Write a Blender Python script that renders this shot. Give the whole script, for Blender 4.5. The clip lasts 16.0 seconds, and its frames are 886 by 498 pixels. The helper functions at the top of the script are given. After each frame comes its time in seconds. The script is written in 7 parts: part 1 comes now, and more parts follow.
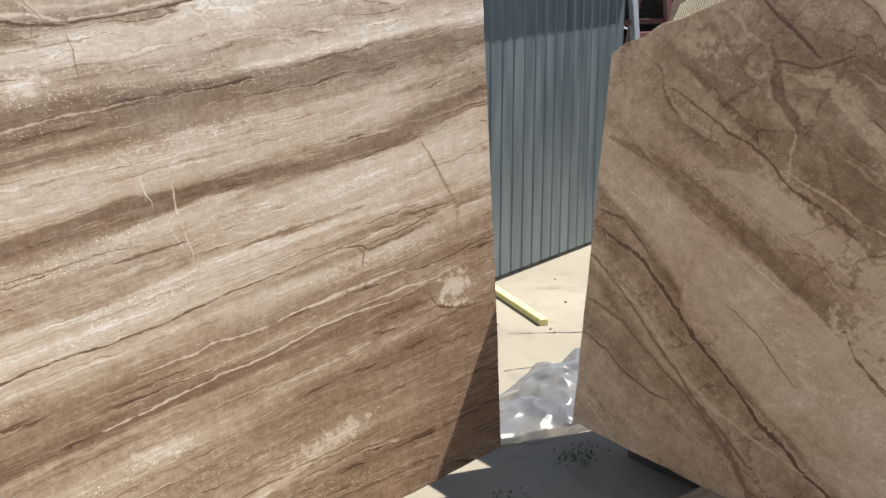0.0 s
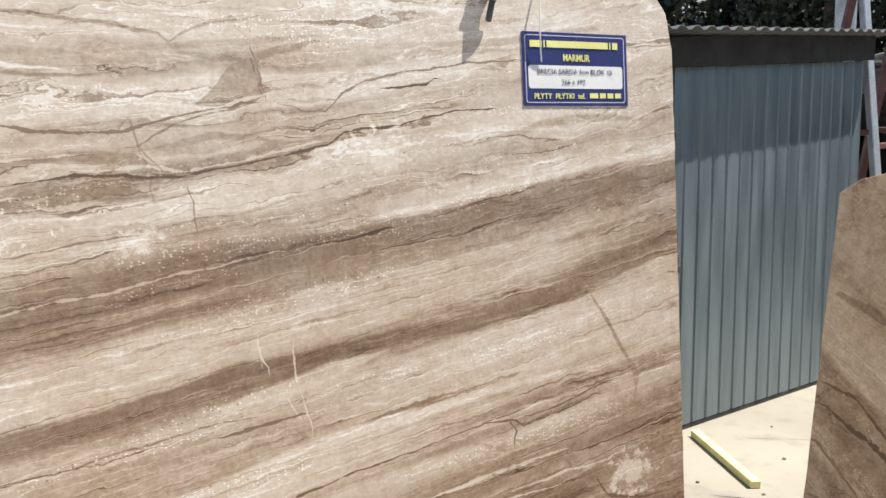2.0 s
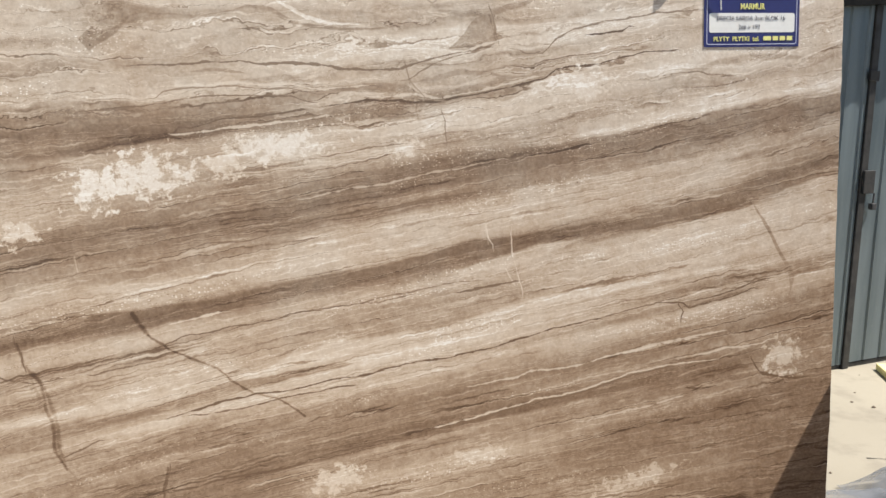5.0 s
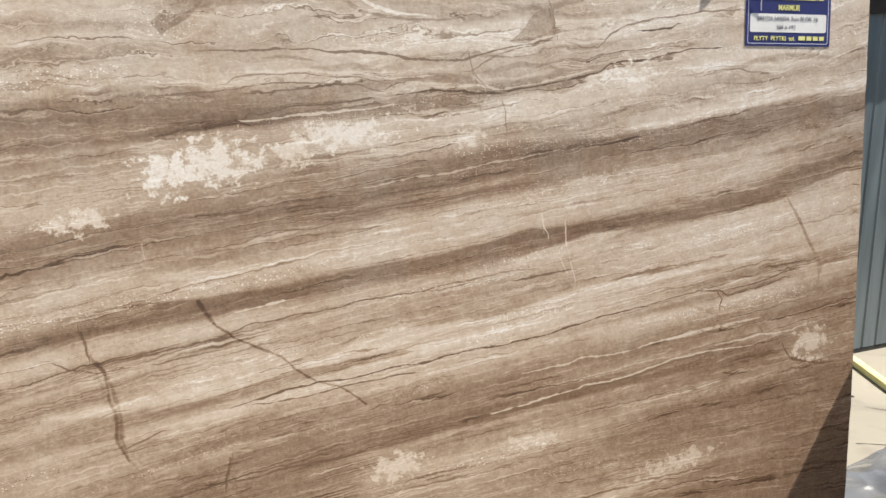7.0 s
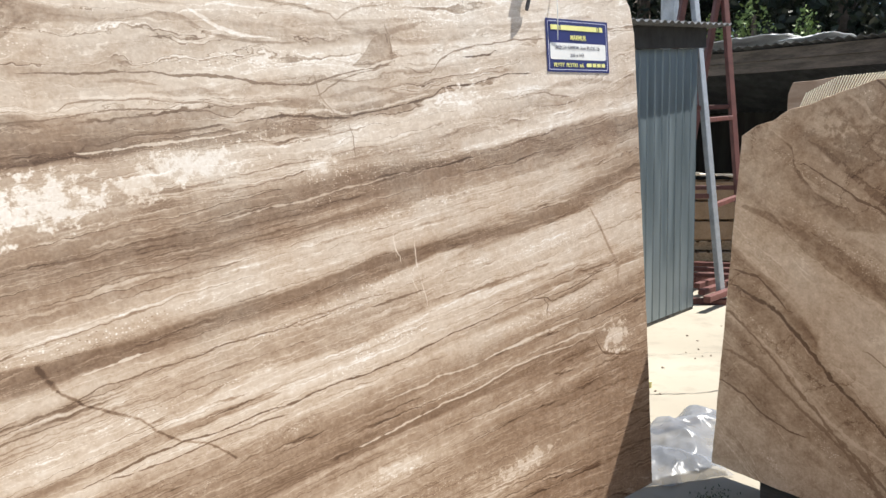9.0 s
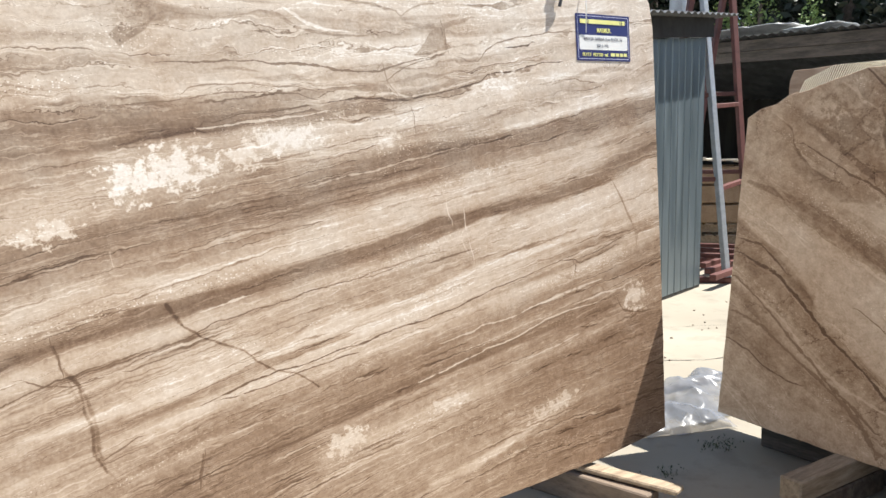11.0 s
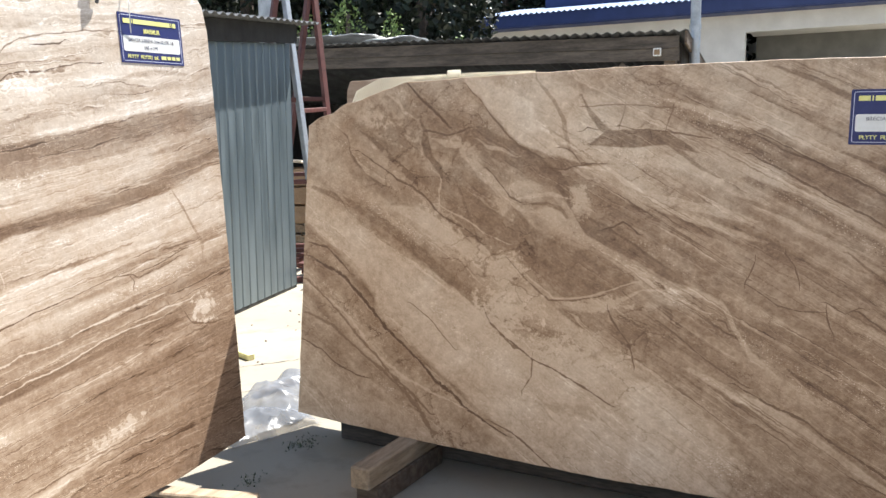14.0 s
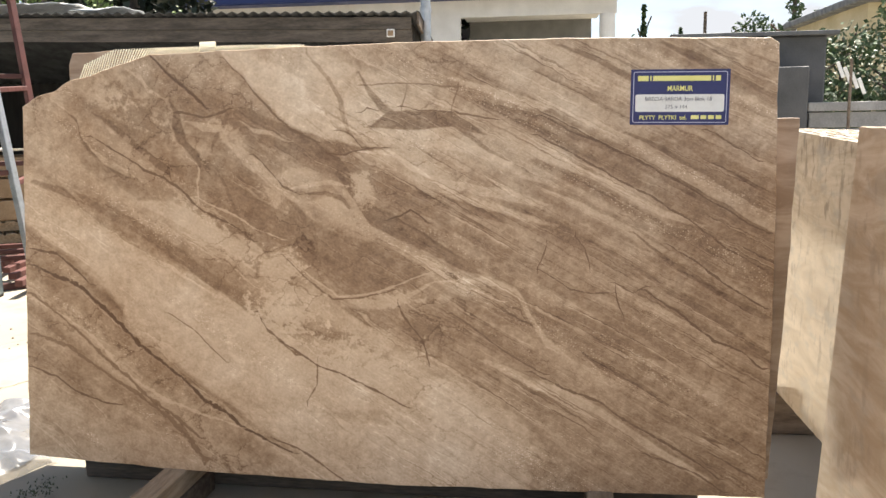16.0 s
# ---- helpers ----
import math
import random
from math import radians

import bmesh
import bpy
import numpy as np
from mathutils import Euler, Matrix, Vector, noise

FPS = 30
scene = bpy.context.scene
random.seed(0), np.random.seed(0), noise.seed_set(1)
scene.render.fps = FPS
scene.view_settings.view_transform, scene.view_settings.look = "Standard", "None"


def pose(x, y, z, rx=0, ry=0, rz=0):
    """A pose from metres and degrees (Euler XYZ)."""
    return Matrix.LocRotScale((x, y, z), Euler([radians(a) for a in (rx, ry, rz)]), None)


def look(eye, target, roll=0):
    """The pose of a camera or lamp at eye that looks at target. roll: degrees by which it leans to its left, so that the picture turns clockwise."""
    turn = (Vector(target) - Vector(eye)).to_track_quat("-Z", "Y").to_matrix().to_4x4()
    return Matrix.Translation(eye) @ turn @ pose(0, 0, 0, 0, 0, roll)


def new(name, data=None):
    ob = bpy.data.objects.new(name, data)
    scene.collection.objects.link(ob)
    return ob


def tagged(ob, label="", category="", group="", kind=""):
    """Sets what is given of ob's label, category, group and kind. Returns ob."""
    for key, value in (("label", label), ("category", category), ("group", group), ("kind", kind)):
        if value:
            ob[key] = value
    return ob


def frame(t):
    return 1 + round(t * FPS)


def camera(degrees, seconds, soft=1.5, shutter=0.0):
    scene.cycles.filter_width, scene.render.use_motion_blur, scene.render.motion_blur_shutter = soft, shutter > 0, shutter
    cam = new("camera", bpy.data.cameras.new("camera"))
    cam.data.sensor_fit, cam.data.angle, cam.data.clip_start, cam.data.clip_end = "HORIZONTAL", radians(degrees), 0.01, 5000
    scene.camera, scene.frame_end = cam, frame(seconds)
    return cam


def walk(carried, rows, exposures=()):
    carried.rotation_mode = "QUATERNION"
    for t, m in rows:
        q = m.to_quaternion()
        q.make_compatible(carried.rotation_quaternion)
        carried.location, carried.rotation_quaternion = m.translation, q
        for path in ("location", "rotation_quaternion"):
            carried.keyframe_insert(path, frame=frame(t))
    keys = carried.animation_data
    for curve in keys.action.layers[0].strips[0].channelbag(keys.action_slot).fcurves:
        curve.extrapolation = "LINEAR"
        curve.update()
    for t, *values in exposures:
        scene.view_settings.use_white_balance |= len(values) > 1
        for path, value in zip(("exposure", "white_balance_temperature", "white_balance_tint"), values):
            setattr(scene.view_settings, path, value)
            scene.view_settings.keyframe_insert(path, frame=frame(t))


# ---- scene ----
cam = camera(57.16, 16.0)
PATH = [
    (0, (-1.870, -1.888, 1.479), (-0.604, -0.397, 1.059), -0.12),
    (0.5, (-1.771, -1.855, 1.505), (-0.647, -0.242, 1.136), 0.37),
    (1, (-1.665, -1.713, 1.533), (-0.614, -0.037, 1.241), -0.21),
    (1.5, (-1.605, -1.631, 1.561), (-0.586, 0.077, 1.348), -0.62),
    (2, (-1.549, -1.652, 1.589), (-0.692, 0.145, 1.409), 0.13),
    (2.5, (-1.451, -1.777, 1.602), (-0.894, 0.131, 1.383), 1.29),
    (3, (-1.455, -1.907, 1.599), (-1.071, 0.040, 1.350), 1.55),
    (3.5, (-1.594, -2.008, 1.570), (-1.200, -0.065, 1.314), 1.24),
    (4, (-1.729, -2.104, 1.551), (-1.279, -0.174, 1.283), 1.80),
    (4.5, (-1.774, -2.149, 1.546), (-1.303, -0.228, 1.250), 1.98),
    (5, (-1.761, -2.204, 1.553), (-1.363, -0.272, 1.225), 0.81),
    (5.2, (-1.750, -2.228, 1.557), (-1.390, -0.290, 1.222), 0.88),
    (7.3, (-2.136, -2.122, 1.503), (-1.507, -0.248, 1.198), 0.90),
    (7.5, (-2.129, -2.069, 1.508), (-1.441, -0.213, 1.225), 0.16),
    (8, (-2.182, -1.993, 1.507), (-1.323, -0.203, 1.273), -0.65),
    (8.5, (-2.379, -1.930, 1.488), (-1.274, -0.276, 1.277), -0.80),
    (9, (-2.514, -1.928, 1.459), (-1.296, -0.356, 1.246), -0.83),
    (9.5, (-2.612, -2.011, 1.439), (-1.406, -0.438, 1.177), -0.37),
    (9.7, (-2.664, -2.098, 1.422), (-1.480, -0.511, 1.140), -0.52),
    (11.8, (-2.961, -2.159, 1.432), (-1.690, -0.629, 1.222), -0.37),
    (12, (-2.981, -2.164, 1.435), (-1.669, -0.670, 1.218), -0.23),
    (12.5, (-2.980, -2.184, 1.438), (-1.482, -0.875, 1.225), -0.12),
    (13, (-2.899, -2.216, 1.444), (-1.229, -1.137, 1.226), -0.43),
    (13.5, (-2.786, -2.246, 1.443), (-1.039, -1.301, 1.208), -0.51),
    (14, (-2.702, -2.272, 1.448), (-0.916, -1.408, 1.197), -0.52),
    (14.5, (-2.642, -2.264, 1.445), (-0.801, -1.525, 1.190), -0.53),
    (15, (-2.554, -2.175, 1.449), (-0.640, -1.660, 1.183), -1.15),
    (15.5, (-2.496, -2.068, 1.452), (-0.542, -1.754, 1.163), -1.45),
    (16, (-2.466, -2.001, 1.453), (-0.502, -1.769, 1.150), -1.00),
]
walk(cam, [(t, look(eye, target, roll)) for t, eye, target, roll in PATH], [(0, 0.93, 6300, 10), (2, 1.07, 6200, 10), (3, 0.95, 6250, 10), (5, 0.9, 6350, 10), (8, 0.9, 6300, 10), (9, 1.22, 6200, 10), (12.2, 1.25, 6150, 10), (13, 1.32, 6000, 10), (13.5, 1.46, 6000, 10), (14.5, 1.6, 6350, 10), (15.5, 1.63, 6600, 11), (16, 1.74, 6750, 11)])


# ---- world, sun ----
SUN = Vector((2.5, -1.0, 5.25)).normalized()
world = bpy.data.worlds.new("sky")
scene.world = world
world.use_nodes = True
wn, wl = world.node_tree.nodes, world.node_tree.links
sky = wn.new("ShaderNodeTexSky")
sky.sky_type, sky.sun_disc = "NISHITA", False
sky.dust_density, sky.air_density = 0.25, 0.9
sky.sun_elevation = math.asin(SUN.z)
sky.sun_rotation = math.atan2(SUN.x, SUN.y)
wtc = wn.new("ShaderNodeTexCoord")
wmap = wn.new("ShaderNodeMapping")
wmap.inputs["Scale"].default_value = (3.0, 3.0, 9.0)
wl.new(wtc.outputs["Generated"], wmap.inputs["Vector"])
wno = wn.new("ShaderNodeTexNoise")
wno.inputs["Scale"].default_value, wno.inputs["Detail"].default_value = 1.6, 8
wl.new(wmap.outputs["Vector"], wno.inputs["Vector"])
wra = wn.new("ShaderNodeValToRGB")
wra.color_ramp.elements[0].position, wra.color_ramp.elements[1].position = 0.44, 0.60
wl.new(wno.outputs["Fac"], wra.inputs["Fac"])
wmx = wn.new("ShaderNodeMix")
wmx.data_type = "RGBA"
wl.new(wra.outputs["Color"], wmx.inputs[0])
wl.new(sky.outputs["Color"], wmx.inputs[6])
wmx.inputs[7].default_value = (3.6, 3.8, 4.1, 1)
wl.new(wmx.outputs[2], wn["Background"].inputs["Color"])
wn["Background"].inputs["Strength"].default_value = 0.07
sun_data = bpy.data.lights.new("sun", "SUN")
sun_data.energy, sun_data.angle, sun_data.color = 4.7, radians(0.55), (1.0, 0.94, 0.84)
sun = new("sun", sun_data)
sun.matrix_world = look(SUN * 40, (0, 0, 0))


# ---- material tools ----
class Nodes:
    def __init__(self, name, tree=None):
        if tree:
            self.tree = tree
            return
        self.mat = bpy.data.materials.new(name)
        self.mat.use_nodes = True
        self.tree = self.mat.node_tree
        self.bsdf = self.tree.nodes["Principled BSDF"]

    def add(self, kind):
        return self.tree.nodes.new(kind)

    def link(self, a, b):
        self.tree.links.new(a, b)

    def feed(self, value, socket):
        if isinstance(value, (int, float)):
            socket.default_value = value
        elif isinstance(value, (tuple, list)):
            socket.default_value = (*value, 1) if len(value) == 3 and socket.type == "RGBA" else value
        else:
            self.link(value, socket)

    def math(self, op, a, b=0.0, c=0.0, clamp=False):
        n = self.add("ShaderNodeMath")
        n.operation, n.use_clamp = op, clamp
        for v, s in zip((a, b, c), n.inputs):
            self.feed(v, s)
        return n.outputs[0]

    def mix(self, fac, a, b, blend="MIX"):
        n = self.add("ShaderNodeMix")
        n.data_type, n.blend_type = "RGBA", blend
        for v, i in ((fac, 0), (a, 6), (b, 7)):
            self.feed(v, n.inputs[i])
        return n.outputs[2]

    def ramp(self, fac, stops, smooth=False):
        n = self.add("ShaderNodeValToRGB")
        r = n.color_ramp
        if smooth:
            r.interpolation = "EASE"
        while len(r.elements) < len(stops):
            r.elements.new(1.0)
        for e, (p, c) in zip(r.elements, stops):
            e.position = p
            e.color = (c, c, c, 1) if isinstance(c, (int, float)) else (*c, 1)
        self.feed(fac, n.inputs[0])
        return n.outputs[0]

    def step(self, value, lo, hi, a=0.0, b=1.0):
        n = self.add("ShaderNodeMapRange")
        n.interpolation_type = "SMOOTHSTEP"
        for v, s in zip((value, lo, hi, a, b), n.inputs):
            self.feed(v, s)
        return n.outputs[0]

    def coords(self, scale=(1, 1, 1), turn=(0, 0, 0), kind="Object"):
        tc = self.add("ShaderNodeTexCoord")
        m = self.add("ShaderNodeMapping")
        m.inputs["Scale"].default_value, m.inputs["Rotation"].default_value = scale, turn
        self.link(tc.outputs[kind], m.inputs["Vector"])
        return m.outputs[0]

    def noise(self, vector, scale, detail=5.0, rough=0.55, distort=0.0):
        n = self.add("ShaderNodeTexNoise")
        n.inputs["Scale"].default_value, n.inputs["Detail"].default_value = scale, detail
        n.inputs["Roughness"].default_value, n.inputs["Distortion"].default_value = rough, distort
        self.link(vector, n.inputs["Vector"])
        return n.outputs["Fac"]

    def bump(self, height, strength=0.3, distance=0.01):
        n = self.add("ShaderNodeBump")
        n.inputs["Strength"].default_value, n.inputs["Distance"].default_value = strength, distance
        self.link(height, n.inputs["Height"])
        self.link(n.outputs[0], self.bsdf.inputs["Normal"])

    def done(self, color=None, rough=None, metal=None):
        for v, key in ((color, "Base Color"), (rough, "Roughness"), (metal, "Metallic")):
            if v is not None:
                self.feed(v, self.bsdf.inputs[key])
        return self.mat


def worn(name, low, high, scale=6.0, rough=(0.6, 0.85), metal=0.0, grain=60.0, relief=0.15, stretch=(1, 1, 1), depth=0.004):
    """A surface with two scales of variation in colour, and fine relief."""
    n = Nodes(name)
    v = n.coords(stretch)
    big, fine = n.noise(v, scale, 6), n.noise(v, grain, 4)
    info = n.add("ShaderNodeObjectInfo")
    both = n.math("ADD", n.math("MULTIPLY", big, 0.65), n.math("MULTIPLY", fine, 0.35))
    both = n.math("ADD", both, n.math("MULTIPLY", n.math("SUBTRACT", info.outputs["Random"], 0.5), 0.12))
    col = n.mix(n.step(both, 0.3, 0.7), low, high)
    n.bump(n.math("ADD", fine, big), relief, depth)
    return n.done(col, n.step(big, 0.3, 0.7, rough[1], rough[0]), metal)


M_TIMBER = worn("weathered_timber", (0.20, 0.15, 0.10), (0.42, 0.33, 0.23), 5, stretch=(1, 8, 8), grain=30)
M_OLDWOOD = worn("old_dark_timber", (0.075, 0.055, 0.04), (0.20, 0.15, 0.11), 3, stretch=(8, 1, 8), grain=25, relief=0.3)
M_GREYWOOD = worn("grey_boards", (0.045, 0.038, 0.031), (0.135, 0.108, 0.083), 2.5, stretch=(6, 0.8, 6), grain=20, relief=0.3)
M_YELLOW = worn("yellow_timber", (0.62, 0.55, 0.22), (0.76, 0.70, 0.36), 8, grain=40)
M_REDSTEEL = worn("red_primer_steel", (0.07, 0.024, 0.02), (0.14, 0.05, 0.04), 6, rough=(0.5, 0.7))
M_GALV = worn("galvanised_tube", (0.30, 0.32, 0.34), (0.48, 0.50, 0.52), 8, rough=(0.35, 0.55), metal=0.6)
M_BLACK = worn("black_steel", (0.012, 0.012, 0.013), (0.035, 0.034, 0.033), 9, rough=(0.45, 0.7))
M_HOOK = worn("lifting_steel", (0.05, 0.05, 0.055), (0.14, 0.14, 0.145), 20, rough=(0.35, 0.6), metal=0.5)
M_ROOF = worn("grey_roof_sheet", (0.07, 0.075, 0.08), (0.15, 0.155, 0.16), 3, rough=(0.5, 0.75))
# near-black boards: the shelter's interior shade is put into the colour
M_DARK = worn("shade_dark_boards", (0.012, 0.010, 0.009), (0.03, 0.026, 0.022), 2, stretch=(3, 3, 0.5))
M_WHITEWALL = worn("white_render", (0.62, 0.61, 0.58), (0.78, 0.77, 0.74), 1.2, grain=30, relief=0.1)
M_BLUEROOF = worn("blue_roof_sheet", (0.22, 0.30, 0.50), (0.32, 0.41, 0.62), 0.8, rough=(0.25, 0.4))
M_BLUETRIM = worn("blue_trim", (0.015, 0.03, 0.11), (0.025, 0.045, 0.16), 2, rough=(0.4, 0.55))
M_PORCH_SHADE = worn("porch_shade_grey", (0.14, 0.14, 0.13), (0.22, 0.215, 0.20), 1.5)
M_GREYBOX = worn("dark_grey_sheet", (0.055, 0.058, 0.06), (0.10, 0.10, 0.105), 1.5)
M_BLOCK = worn("grey_block", (0.20, 0.20, 0.20), (0.36, 0.355, 0.35), 3, grain=40)
M_HOUSE = worn("ochre_render", (0.42, 0.36, 0.22), (0.55, 0.48, 0.32), 1)
M_WHITE = worn("white_plastic", (0.66, 0.66, 0.64), (0.80, 0.80, 0.78), 10, rough=(0.35, 0.5), relief=0.03)
M_NAVY = worn("navy_print", (0.016, 0.020, 0.105), (0.022, 0.027, 0.135), 8, rough=(0.3, 0.4), relief=0.02)
M_PRINT = worn("yellow_print", (0.70, 0.68, 0.22), (0.80, 0.78, 0.32), 8, rough=(0.35, 0.45), relief=0.02)
M_LILAC = worn("pale_print_line", (0.45, 0.46, 0.62), (0.55, 0.56, 0.70), 8, rough=(0.35, 0.45), relief=0.02)
M_INK = worn("marker_ink", (0.02, 0.022, 0.05), (0.04, 0.042, 0.09), 20, relief=0.02)
M_FASCIA = worn("matt_black_sheet", (0.010, 0.010, 0.011), (0.024, 0.024, 0.024), 6, rough=(0.85, 0.95))
M_BARK = worn("bark", (0.05, 0.04, 0.03), (0.13, 0.10, 0.08), 8, relief=0.5)
M_PALE = worn("pale_boards", (0.50, 0.45, 0.36), (0.70, 0.64, 0.54), 6, grain=30)
M_CARTON = worn("carton", (0.24, 0.16, 0.09), (0.36, 0.25, 0.15), 5)


def leaf_material(name, low, high):
    n = Nodes(name)
    geo = n.add("ShaderNodeNewGeometry")
    col = n.mix(geo.outputs["Random Per Island"], low, high)
    n.bsdf.inputs["Transmission Weight"].default_value = 0.0
    n.bsdf.inputs["Subsurface Weight"].default_value = 0.0
    return n.done(col, 0.55)


M_LEAF = leaf_material("bright_leaf", (0.09, 0.15, 0.035), (0.24, 0.33, 0.10))
# almost black green, so the tall trees' backlit shade sits in the colour
M_PINE = leaf_material("backlit_dark_needle", (0.004, 0.009, 0.004), (0.014, 0.026, 0.010))
M_FAR = leaf_material("far_leaf", (0.03, 0.06, 0.025), (0.08, 0.13, 0.05))
M_GRASS = leaf_material("grass_blade", (0.035, 0.05, 0.016), (0.08, 0.10, 0.035))


def concrete():
    n = Nodes("pale_concrete")
    v = n.coords()
    big, mid, fine = n.noise(v, 0.5, 6), n.noise(v, 4, 6, 0.6), n.noise(v, 120, 3)
    col = n.mix(n.step(big, 0.3, 0.7), (0.26, 0.23, 0.18), (0.345, 0.31, 0.245))
    col = n.mix(n.step(mid, 0.48, 0.7, 0, 0.55), col, (0.19, 0.165, 0.13))
    col = n.mix(n.step(fine, 0.6, 0.75, 0, 0.4), col, (0.15, 0.135, 0.11))
    n.bump(n.math("ADD", n.math("MULTIPLY", fine, 0.3), mid), 0.15, 0.006)
    return n.done(col, 0.85)


def sheet_steel():
    """Zinc-coated sheet, blue-grey, with dull spangle, runs and dirt towards no particular side."""
    n = Nodes("zinc_sheet")
    v = n.coords((6, 6, 0.7))
    runs, spangle = n.noise(v, 1.5, 6, 0.6), n.noise(n.coords(), 45, 4)
    col = n.mix(n.step(runs, 0.3, 0.7), (0.125, 0.16, 0.18), (0.19, 0.23, 0.25))
    col = n.mix(n.step(spangle, 0.55, 0.8, 0, 0.25), col, (0.28, 0.32, 0.34))
    n.bump(runs, 0.08, 0.01)
    return n.done(col, n.step(runs, 0.3, 0.7, 0.36, 0.5), 0.55)


def net_material():
    """White glass-fibre strands, lit through from behind."""
    n = Nodes("glass_fibre_net")
    col = n.mix(n.noise(n.coords(), 40, 3), (0.80, 0.77, 0.68), (0.90, 0.88, 0.80))
    n.link(col, n.bsdf.inputs["Base Color"])
    tl = n.add("ShaderNodeBsdfTranslucent")
    n.link(col, tl.inputs["Color"])
    mx = n.add("ShaderNodeMixShader")
    mx.inputs[0].default_value = 0.7
    n.link(n.bsdf.outputs[0], mx.inputs[1])
    n.link(tl.outputs[0], mx.inputs[2])
    n.link(mx.outputs[0], n.tree.nodes["Material Output"].inputs["Surface"])
    return n.mat


M_NET = net_material()
M_CONCRETE, M_ZINC = concrete(), sheet_steel()


# ---- mesh tools ----
def obj_from(name, bm, material=None, parent=None, label=""):
    mesh = bpy.data.meshes.new(name)
    bm.to_mesh(mesh)
    bm.free()
    if material:
        mesh.materials.append(material)
    ob = new(name, mesh)
    if parent:
        ob.parent = parent
    if label:
        ob["label"] = label
    return ob


def part(name, bm, material, parent, label=""):
    return obj_from(name, bm, material, parent, label)


def thing(name, m, label, category, group="", kind=""):
    ob = new(name)
    ob.matrix_world = m
    ob.empty_display_size = 0.1
    return tagged(ob, label, category, group, kind)


def box(x0, y0, z0, x1, y1, z1, bevel=0.0, bm=None):
    bm = bm or bmesh.new()
    r = bmesh.ops.create_cube(bm, size=1)
    for v in r["verts"]:
        v.co = Vector(((x0 + x1) / 2 + v.co.x * (x1 - x0), (y0 + y1) / 2 + v.co.y * (y1 - y0), (z0 + z1) / 2 + v.co.z * (z1 - z0)))
    if bevel:
        edges = list({e for v in r["verts"] for e in v.link_edges})
        bmesh.ops.bevel(bm, geom=edges, offset=bevel, segments=2, affect="EDGES", profile=0.5)
    return bm


def beam(a, b, w, h, bevel=0.004, bm=None, sides=4):
    """A bar from a to b, w wide and h deep; sides other than 4 give a round tube."""
    bm = bm or bmesh.new()
    a, b = Vector(a), Vector(b)
    r = bmesh.ops.create_cone(bm, cap_ends=True, segments=sides, radius1=0.5, radius2=0.5, depth=1.0)
    if sides == 4:
        for v in r["verts"]:
            s = 0.5 / 0.35355
            v.co = Matrix.Rotation(radians(45), 3, "Z") @ v.co
            v.co.x *= s * w
            v.co.y *= s * h
    else:
        for v in r["verts"]:
            v.co.x *= w
            v.co.y *= h
    way = b - a
    m = Matrix.Translation((a + b) / 2) @ way.to_track_quat("Z", "Y").to_matrix().to_4x4() @ Matrix.Diagonal((1, 1, way.length, 1))
    bmesh.ops.transform(bm, matrix=m, verts=r["verts"])
    if bevel and sides == 4:
        edges = list({e for v in r["verts"] for e in v.link_edges})
        bmesh.ops.bevel(bm, geom=edges, offset=bevel, segments=1, affect="EDGES")
    return bm


def ragged(points, step, amount, seed):
    """Corner points of an outline, with broken, uneven edges between them."""
    out = []
    for i, a in enumerate(points):
        b = points[(i + 1) % len(points)]
        d = math.dist(a, b)
        n = max(1, int(d / step))
        nx, ny = -(b[1] - a[1]) / d, (b[0] - a[0]) / d
        for k in range(n):
            s = k / n
            x, y = a[0] + (b[0] - a[0]) * s, a[1] + (b[1] - a[1]) * s
            j = amount * noise.fractal(Vector((x * 9, y * 9, seed)), 0.8, 2.2, 4) if k else 0
            out.append((x + nx * j, y + ny * j))
    return out


def plate(outline, thick, bevel=0.002):
    """A flat plate in x and z that goes back by thick in y."""
    bm = bmesh.new()
    face = bm.faces.new([bm.verts.new((x, 0, z)) for x, z in outline])
    bm.normal_update()
    if face.normal.y > 0:
        face.normal_flip()
    r = bmesh.ops.extrude_face_region(bm, geom=[face])
    bmesh.ops.translate(bm, vec=(0, thick, 0), verts=[v for v in r["geom"] if isinstance(v, bmesh.types.BMVert)])
    bmesh.ops.recalc_face_normals(bm, faces=bm.faces)
    if bevel:
        rim = [e for e in bm.edges if len(e.link_faces) == 2 and e.calc_face_angle(0) > 1.0 and abs(e.verts[0].co.y - e.verts[1].co.y) < 1e-5]
        bmesh.ops.bevel(bm, geom=rim, offset=bevel, segments=1, affect="EDGES", clamp_overlap=True)
    return bm

# ---- the two large slabs' stone ----
# Tone of the bedding across the bands, at some places along each slab: (place, [(depth, tone)])
BEDS_A_0 = (-2.38, [(0.337, 0.40), (0.354, 0.55), (0.377, 0.50), (0.401, 0.60), (0.416, 0.35), (0.439, 0.55), (0.454, 0.45), (0.483, 0.55), (0.501, 0.45), (0.511, 0.60), (0.529, 0.60), (0.543, 0.20), (0.573, 0.60), (0.593, 0.60), (0.638, 0.30), (0.661, 0.35), (0.676, 0.55), (0.703, 0.60), (0.735, 0.40), (0.743, 0.50), (0.749, 0.25), (0.755, 0.40), (0.769, 0.25), (0.788, 0.45), (0.799, 0.70), (0.818, 0.65), (0.823, 0.40), (0.843, 0.70), (0.859, 0.50), (0.869, 0.70), (0.893, 0.65)])
